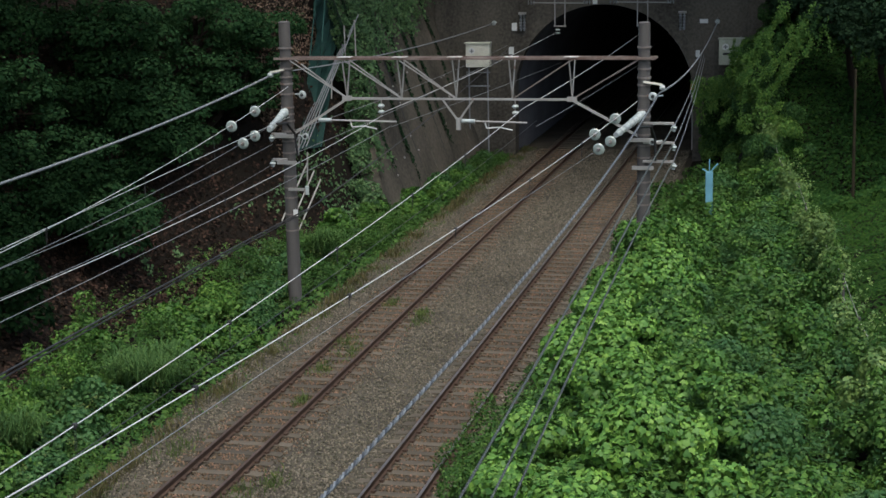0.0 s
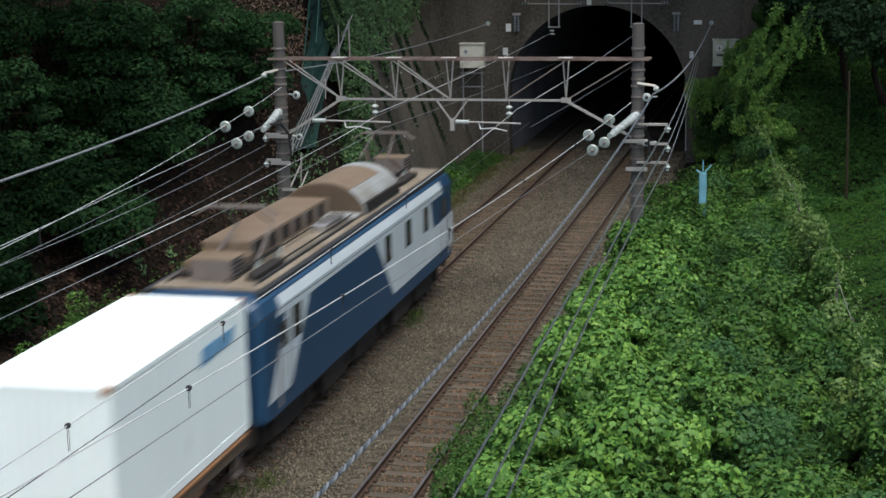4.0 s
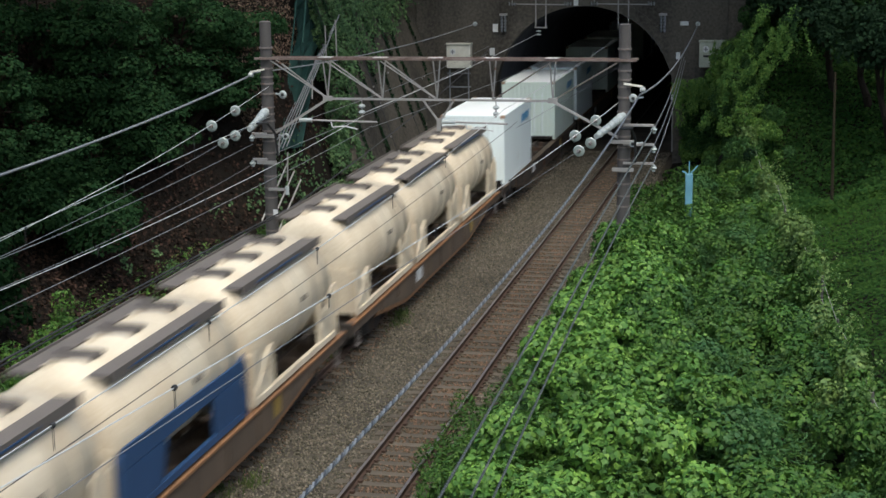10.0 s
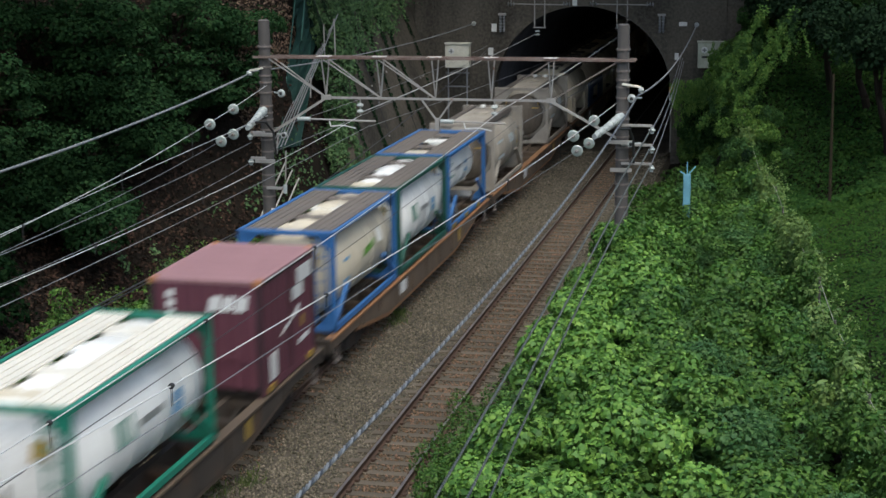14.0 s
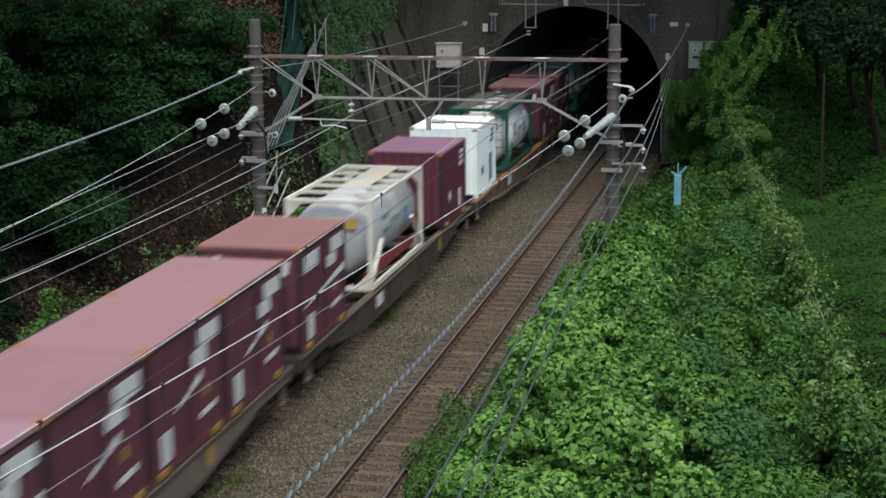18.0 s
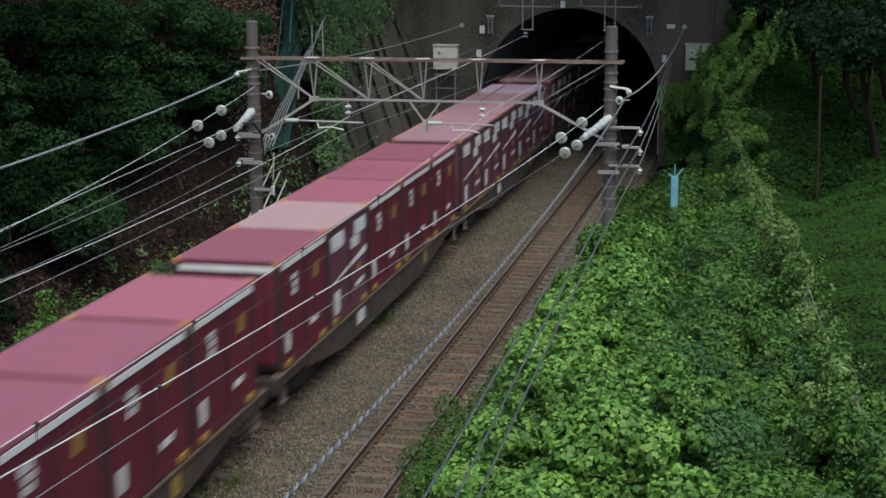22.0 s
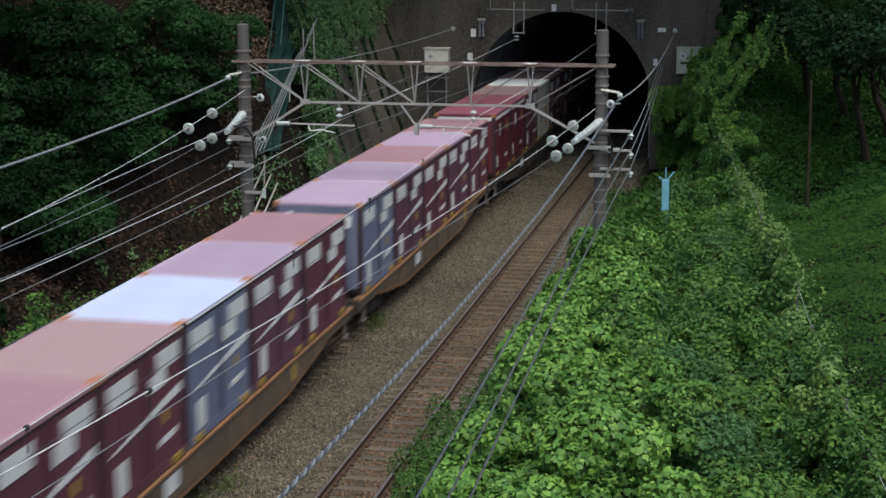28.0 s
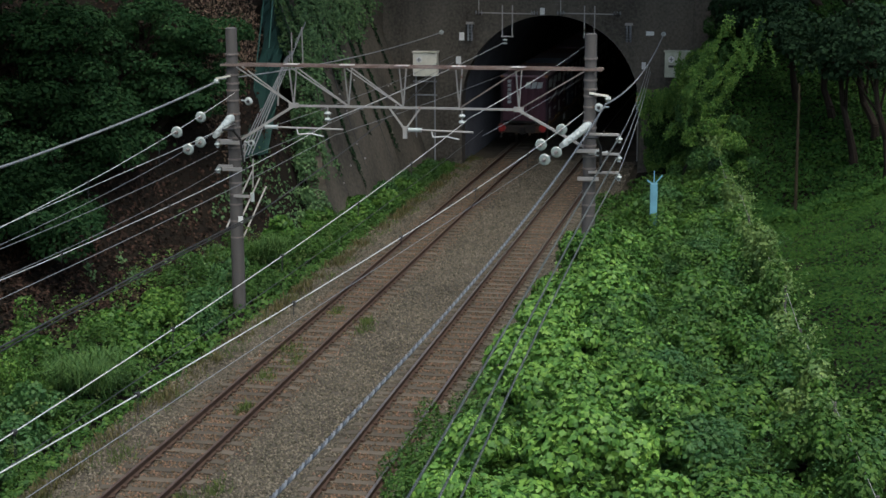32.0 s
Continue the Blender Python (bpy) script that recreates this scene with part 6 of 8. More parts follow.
M_NAVY = mat("navy_hopper_paint", (0.024, 0.066, 0.155), (0.018, 0.046, 0.105), 0.5, scale=2, fine=25, rust=0.06)
M_PALEMARK = mat("pale_blue_grey_mark", (0.36, 0.42, 0.44), (0.27, 0.31, 0.32), 0.6, bump=0)
M_GREENFRAME = mat("green_tank_frame", (0.01262, 0.1683, 0.1094), (0.0101, 0.1178, 0.07574), 0.5, scale=2, fine=25, rust=0.06)
M_DARKGREEN = mat("dark_green_frame", (0.0101, 0.07153, 0.05049), (0.008415, 0.05049, 0.03787), 0.5, scale=2, fine=25, rust=0.08)
M_WHITEFRAME = mat("cream_white_frame", (0.594, 0.567, 0.495), (0.468, 0.432, 0.36), 0.55, scale=2, fine=25, rust=0.1)
M_WHITETANK = mat("white_tank", (0.80, 0.81, 0.79), (0.58, 0.57, 0.53), 0.35, scale=0.9, fine=14, amount=0.8, streak=0.4, rust=0.06)
M_DULLTANK = mat("dull_white_tank", (0.4114, 0.4254, 0.4301), (0.2805, 0.2852, 0.2805), 0.4, scale=0.9, fine=14, amount=0.8, streak=0.4, rust=0.03)
M_STEELTANK = mat("brushed_steel_tank", (0.4376, 0.446, 0.446), (0.3366, 0.345, 0.3366), 0.35, metal=0.6, scale=0.9, fine=14, streak=0.4)
M_BUFFTANK = mat("buff_tank", (0.522, 0.468, 0.36), (0.414, 0.36, 0.27), 0.5, scale=0.9, fine=14, streak=0.4)
M_WAGON = mat("rusty_wagon_frame", (0.118, 0.080, 0.050), (0.056, 0.040, 0.028), 0.85, scale=1.5, fine=25, amount=0.9, streak=0.4)
M_WAGON_TOP = mat("orange_wagon_sill", (0.235, 0.112, 0.046), (0.115, 0.060, 0.032), 0.8, scale=2, fine=25)
M_SILL_DARK = mat("grimy_wagon_flange", (0.085, 0.058, 0.036), (0.045, 0.033, 0.023), 0.8, scale=2, fine=25)
M_WAGON_GREY = mat("grey_wagon_frame", (0.050, 0.036, 0.025), (0.022, 0.017, 0.013), 0.85, scale=1.5, fine=25, amount=0.9, streak=0.4, rust=0.5, rust_col=(0.085, 0.043, 0.022))
M_WAGON_DUSTY = mat("dusty_wagon_frame", (0.140, 0.110, 0.085), (0.080, 0.062, 0.048), 0.85, scale=1.5, fine=25, amount=0.9, streak=0.4)
M_BOGIE = mat("grimy_bogie", (0.02525, 0.02104, 0.01767), (0.01346, 0.01178, 0.0101), 0.85, scale=3, fine=25, spec=0.3)
M_LOCOBLUE = mat("locomotive_blue", (0.0125, 0.047, 0.100), (0.010, 0.037, 0.078), 0.45, scale=1, fine=20, bump=0.03)
M_LOCOWHITE = mat("locomotive_white", (0.46, 0.515, 0.54), (0.38, 0.42, 0.435), 0.4, scale=1, fine=20, bump=0.03)
M_HOODWHITE = mat("dirty_white_hood", (0.31, 0.33, 0.335), (0.17, 0.15, 0.115), 0.5, scale=0.8, fine=14, amount=0.9, bump=0.03)
M_LOCOROOF = mat("dusty_roof", (0.235, 0.195, 0.145), (0.14, 0.105, 0.07), 0.85, scale=0.9, fine=15, amount=0.9)
# brown of the hood end includes the shade on that face
M_HOODEND = mat("shaded_brown_hood_end", (0.085, 0.056, 0.034), (0.05, 0.034, 0.022), 0.85, scale=0.9, fine=15, amount=0.8)
M_LOCOBROWN = mat("brown_roof_dust", (0.135, 0.088, 0.05), (0.20, 0.155, 0.115), 0.85, scale=0.7, fine=12, amount=0.7)
M_GLASS = mat("dark_window_glass", (0.01683, 0.0202, 0.02356), (0.02525, 0.02861, 0.03198), 0.08, bump=0)
# slight glow given to the red disc, which is no lamp
M_TAIL = glow("red_tail_disc", (0.32, 0.015, 0.012), 0.03)


def place(ob, back, z=0.0):
    """Set a thing on the train, its middle that far behind START."""
    MOVING.append((ob, back, z))
    return ob


def quad(bm, a, b, c, d, out, depth=0.008):
    """A thin plate on four corners, standing proud along out."""
    out = Vector(out) * depth
    lo = [bm.verts.new(Vector(p)) for p in (a, b, c, d)]
    hi = [bm.verts.new(Vector(p) + out) for p in (a, b, c, d)]
    bm.faces.new(hi)
    for i in range(4):
        bm.faces.new((lo[i], lo[(i + 1) % 4], hi[(i + 1) % 4], hi[i]))
    bmesh.ops.recalc_face_normals(bm, faces=bm.faces)


def ribbed(bm, w0, w1, z0, z1, base, out, n, axis, depth=0.035):
    """A wall of upright ribs: axis 'x' for a side at x=base, 'y' for an end at y=base."""
    pts, s = [], (w1 - w0) / n
    for i in range(n):
        a = w0 + i * s
        pts += [(a, 0), (a + s * 0.2, depth), (a + s * 0.7, depth), (a + s * 0.9, 0)]
    pts.append((w1, 0))
    lo, hi = [], []
    for p, d in pts:
        at_ = (base + out * (d - depth), p) if axis == "x" else (p, base + out * (d - depth))
        lo.append(bm.verts.new((*at_, z0)))
        hi.append(bm.verts.new((*at_, z1)))
    for i in range(len(pts) - 1):
        bm.faces.new((lo[i], lo[i + 1], hi[i + 1], hi[i]))


def container(kind, name, label, group, L, H, side_m, roof_m, corner_m, trim):
    """A box container, its base at z=0: walls, roof, base, posts, castings and markings."""
    W = 2.45
    c = thing(name, label, "container", group)
    hx, hy = W / 2, L / 2
    n_side = 15 if L > 5 else 9
    for s in (-1, 1):
        bm = bmnew()
        ribbed(bm, -hy + 0.1, hy - 0.1, 0.16, H - 0.1, s * (hx - 0.004), s, n_side, "x", 0.022 if trim != "reefer" else 0.006)
        part("side_wall", bm, side_m, c)
        bm = bmnew()
        ribbed(bm, -hx + 0.1, hx - 0.1, 0.16, H - 0.1, s * (hy - 0.004), s, 12 if L > 5 else 7, "y", 0.03 if trim != "reefer" else 0.012)
        part("end_wall", bm, side_m, c)
    bm = bmnew()
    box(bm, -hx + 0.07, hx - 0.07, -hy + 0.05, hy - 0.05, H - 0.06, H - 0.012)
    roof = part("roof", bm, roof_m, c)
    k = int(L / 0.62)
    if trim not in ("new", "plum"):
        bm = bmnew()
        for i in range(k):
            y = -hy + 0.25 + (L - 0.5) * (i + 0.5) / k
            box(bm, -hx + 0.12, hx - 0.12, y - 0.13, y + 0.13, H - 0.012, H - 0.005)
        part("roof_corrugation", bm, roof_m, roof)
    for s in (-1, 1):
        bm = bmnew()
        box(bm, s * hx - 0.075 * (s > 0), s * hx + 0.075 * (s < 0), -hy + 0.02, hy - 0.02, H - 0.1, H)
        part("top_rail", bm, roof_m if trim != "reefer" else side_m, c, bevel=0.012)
        # end rails take the darker side colour as shade between roofs; old boxes excepted
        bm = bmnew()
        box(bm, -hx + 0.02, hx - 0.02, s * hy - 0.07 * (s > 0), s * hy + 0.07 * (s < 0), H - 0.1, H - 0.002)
        part("top_end_rail", bm, roof_m if trim == "old" else side_m, c, bevel=0.012)
        bm = bmnew()
        box(bm, s * hx - 0.1 * (s > 0), s * hx + 0.1 * (s < 0), -hy + 0.02, hy - 0.02, 0, 0.17)
        part("bottom_rail", bm, side_m, c)
        for t in (-1, 1):
            # coloured boxes get dark posts that stand for the shaded gap between containers
            bm = bmnew()
            box(bm, s * hx - 0.12 * (s > 0), s * hx + 0.12 * (s < 0), t * hy - 0.12 * (t > 0), t * hy + 0.12 * (t < 0), 0.03, H - 0.08)
            part("corner_post", bm, side_m if trim in ("reefer", "plain") else M_POSTDARK, c, "corner post, on coloured boxes darkened as gap shade", bevel=0.015)
            bm = bmnew()
            box(bm, s * (hx + 0.004) - 0.17 * (s > 0), s * (hx + 0.004) + 0.17 * (s < 0), t * (hy + 0.004) - 0.17 * (t > 0), t * (hy + 0.004) + 0.17 * (t < 0), H - 0.12, H + 0.006)
            part("corner_casting", bm, corner_m, c, "rusty corner casting", bevel=0.01)
    bm = bmnew()
    box(bm, -hx + 0.05, hx - 0.05, -hy + 0.05, hy - 0.05, 0.02, 0.16)
    part("floor_frame", bm, M_BOGIE, c)
    x = hx + 0.004
    if trim == "old":
        bm = bmnew()
        box(bm, x - 0.006, x + 0.012, -0.06, 0.06, 0.17, H - 0.1)
        part("door_seam", bm, M_POSTDARK, c)
        for s in (-1, 1):
            xs = s * x
            bm = bmnew()
            quad(bm, (xs, s * -1.6, 1.84), (xs, s * -0.5, 1.84), (xs, s * -0.5, 2.24), (xs, s * -1.6, 2.24), (s, 0, 0))
            if kind == "old":
                part("white_block", bm, M_LOGOWHITE, c, "worn white block marking")
            else:
                bm.free()
            bm = bmnew()
            quad(bm, (xs, s * 0.2, 1.6), (xs, s * 0.95, 1.6), (xs, s * 0.95, 1.9), (xs, s * 0.2, 1.9), (s, 0, 0))
            quad(bm, (xs, s * 0.55, 1.9), (xs, s * 1.6, 1.9), (xs, s * 1.6, 2.26), (xs, s * 0.55, 2.26), (s, 0, 0))
            part("white_block", bm, M_LOGOWHITE, c, "worn white stepped marking")
            bm = bmnew()
            quad(bm, (xs, s * -1.62, 1.02), (xs, s * -1.62, 1.04), (xs, s * 1.66, 1.46), (xs, s * 1.66, 1.28), (s, 0, 0))
            if kind != "old":
                bmesh.ops.scale(bm, vec=(1, 0.4, 1), verts=bm.verts)
            part("stripe", bm, M_LOGOWHITE, c, "slanted white stripe widening towards one end")
            bm = bmnew()
            quad(bm, (xs, s * -1.4, 0.22), (xs, s * -0.95, 0.22), (xs, s * -0.95, 0.8), (xs, s * -1.4, 0.8), (s, 0, 0))
            part("data_panel", bm, M_LOGOWHITE, c, "white data panel")
            bm = bmnew()
            quad(bm, (xs, s * 0.78, 0.9), (xs, s * 0.98, 0.9), (xs, s * 0.98, 1.12), (xs, s * 0.78, 1.12), (s, 0, 0))
            part("badge", bm, M_YELLOW, c, "yellow badge")
            bm = bmnew()
            quad(bm, (xs, s * 0.55, 0.52), (xs, s * 1.35, 0.56), (xs, s * 1.35, 0.68), (xs, s * 0.55, 0.64), (s, 0, 0))
            part("code_bar", bm, M_LOGOWHITE, c)
            # thin dark strip that paints the shade below the roof edge
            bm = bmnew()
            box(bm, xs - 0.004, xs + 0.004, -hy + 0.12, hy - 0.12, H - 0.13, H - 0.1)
            part("roof_shade_strip", bm, M_BOGIE, c, "dark strip painted as shade under the roof edge")
            for q in (-1.35, 1.35):
                bm = bmnew()
                box(bm, xs - 0.03, xs + 0.03, q - 0.19, q + 0.19, 0.02, 0.14)
                part("fork_pocket", bm, M_YELLOW, c, "yellow-edged fork pocket")
            ys = s * (hy + 0.004)
            bm = bmnew()
            for q in range(3):
                a = 0.04 + q * 0.3
                quad(bm, (s * -a, ys, 1.82), (s * -(a + 0.27), ys, 1.84), (s * -(a + 0.33), ys, 2.16), (s * -(a + 0.08), ys, 2.14), (0, s, 0))
            part("end_mark", bm, M_LOGOWHITE, c, "slanted white end marking")
            for q in range(6):
                bm = bmnew()
                quad(bm, (s * 0.86, ys, 1.05 + q * 0.21), (s * 0.68, ys, 1.05 + q * 0.21), (s * 0.68, ys, 1.2 + q * 0.21), (s * 0.86, ys, 1.2 + q * 0.21), (0, s, 0))
                part("end_code", bm, M_LOGOWHITE, c)
            bm = bmnew()
            box(bm, -1.1, 1.1, ys - 0.01, ys + 0.01, 0.76, 0.8)
            part("end_rib", bm, side_m, c)
    elif trim == "new":
        bm = bmnew()
        box(bm, x - 0.006, x + 0.01, -0.05, 0.05, 0.17, H - 0.1)
        part("door_seam", bm, M_POSTDARK, c)
        for s in (-1, 1):
            xs = s * x
            bm = bmnew()
            quad(bm, (xs, -hy + 0.2, H - 0.24), (xs, hy - 0.2, H - 0.24), (xs, hy - 0.2, H - 0.115), (xs, -hy + 0.2, H - 0.115), (s, 0, 0), 0.012)
            part("white_band", bm, M_LOGOWHITE, c, "white band under the roof edge")
            for q in (-0.95, 0.85):
                bm = bmnew()
                for r, (a, b) in enumerate(((0.0, 0.32), (0.06, 0.36), (-0.04, 0.30))):
                    quad(bm, (xs, s * (q + a), 1.55 + 0.17 * r), (xs, s * (q + b), 1.55 + 0.17 * r), (xs, s * (q + b), 1.68 + 0.17 * r), (xs, s * (q + a), 1.68 + 0.17 * r), (s, 0, 0))
                part("white_lettering", bm, M_LOGOWHITE, c, "block of small white lettering bars")
                break
            bm = bmnew()
            quad(bm, (xs, s * 0.75, 1.6), (xs, s * 1.0, 1.6), (xs, s * 1.1, 1.95), (xs, s * 0.85, 1.95), (s, 0, 0))
            part("badge", bm, M_YELLOW, c, "gold badge")
            bm = bmnew()
            quad(bm, (xs, s * -1.5, 0.35), (xs, s * -1.2, 0.35), (xs, s * -1.2, 0.8), (xs, s * -1.5, 0.8), (s, 0, 0))
            part("data_panel", bm, M_LOGOWHITE, c, "white data panel")
            bm = bmnew()
            quad(bm, (xs, s * 0.4, 0.52), (xs, s * 0.95, 0.54), (xs, s * 0.95, 0.68), (xs, s * 0.4, 0.66), (s, 0, 0))
            part("code_bar", bm, M_LOGOWHITE, c)
            for q in (-1.35, 1.35):
                bm = bmnew()
                box(bm, xs - 0.03, xs + 0.03, q - 0.19, q + 0.19, 0.02, 0.14)
                part("fork_pocket", bm, M_YELLOW, c, "yellow-edged fork pocket")
        bm = bmnew()
        quad(bm, (-hx + 0.15, -hy - 0.004, H - 0.25), (hx - 0.15, -hy - 0.004, H - 0.25), (hx - 0.15, -hy - 0.004, H - 0.115), (-hx + 0.15, -hy - 0.004, H - 0.115), (0, -1, 0), 0.012)
        part("white_band", bm, M_LOGOWHITE, c, "white band under the roof edge")
    elif trim in ("plum", "plain"):
        ink, panel = (M_LOGOWHITE, M_LOGOWHITE) if trim == "plum" else (M_TEAL, M_REDLABEL if kind == "white_red" else M_TEAL)
        for s in (-1, 1):
            xs = s * x
            bm = bmnew()
            for r in range(3):
                quad(bm, (xs, s * (0.7 + 0.05 * r), 1.72 + 0.19 * r), (xs, s * (1.25 + 0.08 * r), 1.74 + 0.19 * r), (xs, s * (1.25 + 0.08 * r), 1.86 + 0.19 * r), (xs, s * (0.7 + 0.05 * r), 1.84 + 0.19 * r), (s, 0, 0))
            part("lettering_block", bm, ink, c, "block of lettering bars")
            bm = bmnew()
            quad(bm, (xs, s * 0.55, 0.35), (xs, s * 0.95, 0.35), (xs, s * 0.95, 0.95 if trim == "plum" else 1.35), (xs, s * 0.55, 0.95 if trim == "plum" else 1.35), (s, 0, 0))
            part("data_panel", bm, panel, c, "upright label panel")
            bm = bmnew()
            quad(bm, (xs, s * -1.0, 0.9), (xs, s * -0.8, 0.7), (xs, s * -0.6, 0.9), (xs, s * -0.8, 1.1), (s, 0, 0))
            part("emblem", bm, M_LOGOWHITE if trim == "plum" else M_BOGIE, c)
            for q in (-1.35, 1.35):
                bm = bmnew()
                box(bm, xs - 0.03, xs + 0.03, q - 0.19, q + 0.19, 0.02, 0.14)
                part("fork_pocket", bm, M_YELLOW, c, "yellow-edged fork pocket")
        bm = bmnew()
        quad(bm, (-0.85, -hy - 0.003, 1.75), (-0.5, -hy - 0.003, 1.75), (-0.5, -hy - 0.003, 2.05), (-0.85, -hy - 0.003, 2.05), (0, -1, 0))
        part("end_mark", bm, ink, c)
    elif trim == "reefer":
        for s in (-1, 1):
            xs = s * x
            bm = bmnew()
            for q in range(4):
                a = (0.7 + 0.42 * q) * s
                quad(bm, (xs, a, H - 0.72 + 0.02 * q), (xs, a + 0.34 * s, H - 0.70 + 0.02 * q), (xs, a + 0.44 * s, H - 0.36), (xs, a + 0.06 * s, H - 0.42), (s, 0, 0))
            part("blue_mark", bm, M_LOGOBLUE, c, "sweeping blue painted mark")
        bm = bmnew()
        for q in (0.25, 0.62):
            quad(bm, (q, -hy - 0.003, 0.3), (q + 0.05, -hy - 0.003, 0.3), (q + 0.05, -hy - 0.003, H - 0.5), (q, -hy - 0.003, H - 0.5), (0, -1, 0), 0.03)
        part("door_bar", bm, M_REEFER, c)
    return c


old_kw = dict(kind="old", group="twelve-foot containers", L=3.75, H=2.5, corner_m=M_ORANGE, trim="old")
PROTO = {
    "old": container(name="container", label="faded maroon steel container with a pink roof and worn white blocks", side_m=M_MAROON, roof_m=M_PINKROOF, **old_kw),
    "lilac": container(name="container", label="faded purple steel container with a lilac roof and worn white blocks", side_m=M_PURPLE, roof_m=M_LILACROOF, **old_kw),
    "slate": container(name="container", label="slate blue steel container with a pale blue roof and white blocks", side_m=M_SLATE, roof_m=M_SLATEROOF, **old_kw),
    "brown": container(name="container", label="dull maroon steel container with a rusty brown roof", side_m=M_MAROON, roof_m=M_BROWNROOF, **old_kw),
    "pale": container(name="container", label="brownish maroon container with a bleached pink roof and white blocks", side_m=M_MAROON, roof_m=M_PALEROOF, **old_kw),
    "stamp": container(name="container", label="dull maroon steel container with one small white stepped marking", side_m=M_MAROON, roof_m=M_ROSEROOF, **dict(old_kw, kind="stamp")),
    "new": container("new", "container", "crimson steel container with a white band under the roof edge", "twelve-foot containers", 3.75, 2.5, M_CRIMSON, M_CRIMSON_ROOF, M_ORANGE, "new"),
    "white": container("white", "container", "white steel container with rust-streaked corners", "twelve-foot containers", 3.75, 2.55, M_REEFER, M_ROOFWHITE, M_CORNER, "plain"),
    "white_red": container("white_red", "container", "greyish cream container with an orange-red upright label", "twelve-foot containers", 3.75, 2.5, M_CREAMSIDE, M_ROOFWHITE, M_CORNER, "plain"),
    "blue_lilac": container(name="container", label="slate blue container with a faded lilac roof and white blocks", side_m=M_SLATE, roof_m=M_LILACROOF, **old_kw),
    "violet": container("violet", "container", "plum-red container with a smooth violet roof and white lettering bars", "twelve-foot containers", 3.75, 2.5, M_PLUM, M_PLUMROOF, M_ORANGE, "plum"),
    "reefer": container("reefer", "refrigerated_container", "white refrigerated container with a blue mark and rusty corners", "twenty-foot containers", 6.14, 2.62, M_REEFER, M_ROOFWHITE, M_CORNER, "reefer"),
    "mint": container("reefer", "refrigerated_container", "mint-white refrigerated container with a blue mark and rusty corners", "twenty-foot containers", 6.14, 2.62, M_REEFER_MINT, M_ROOFWHITE, M_CORNER, "reefer"),
}


def tank_shell(bm, r, half, z, sides=28):
    """A lying drum with dished ends."""
    prof = [(-half, 0.25 * r), (-half + 0.03, 0.6 * r), (-half + 0.1, 0.85 * r), (-half + 0.24, r), (half - 0.24, r), (half - 0.1, 0.85 * r), (half - 0.03, 0.6 * r), (half, 0.25 * r)]
    rings = []
    for y, rr in prof:
        rings.append([bm.verts.new((rr * math.cos(6.2832 * i / sides), y, z + rr * math.sin(6.2832 * i / sides))) for i in range(sides)])
    for a, b in zip(rings, rings[1:]):
        for i in range(sides):
            bm.faces.new((a[i], a[(i + 1) % sides], b[(i + 1) % sides], b[i]))
    bm.faces.new(rings[0][::-1])
    bm.faces.new(rings[-1])
    bmesh.ops.recalc_face_normals(bm, faces=bm.faces)


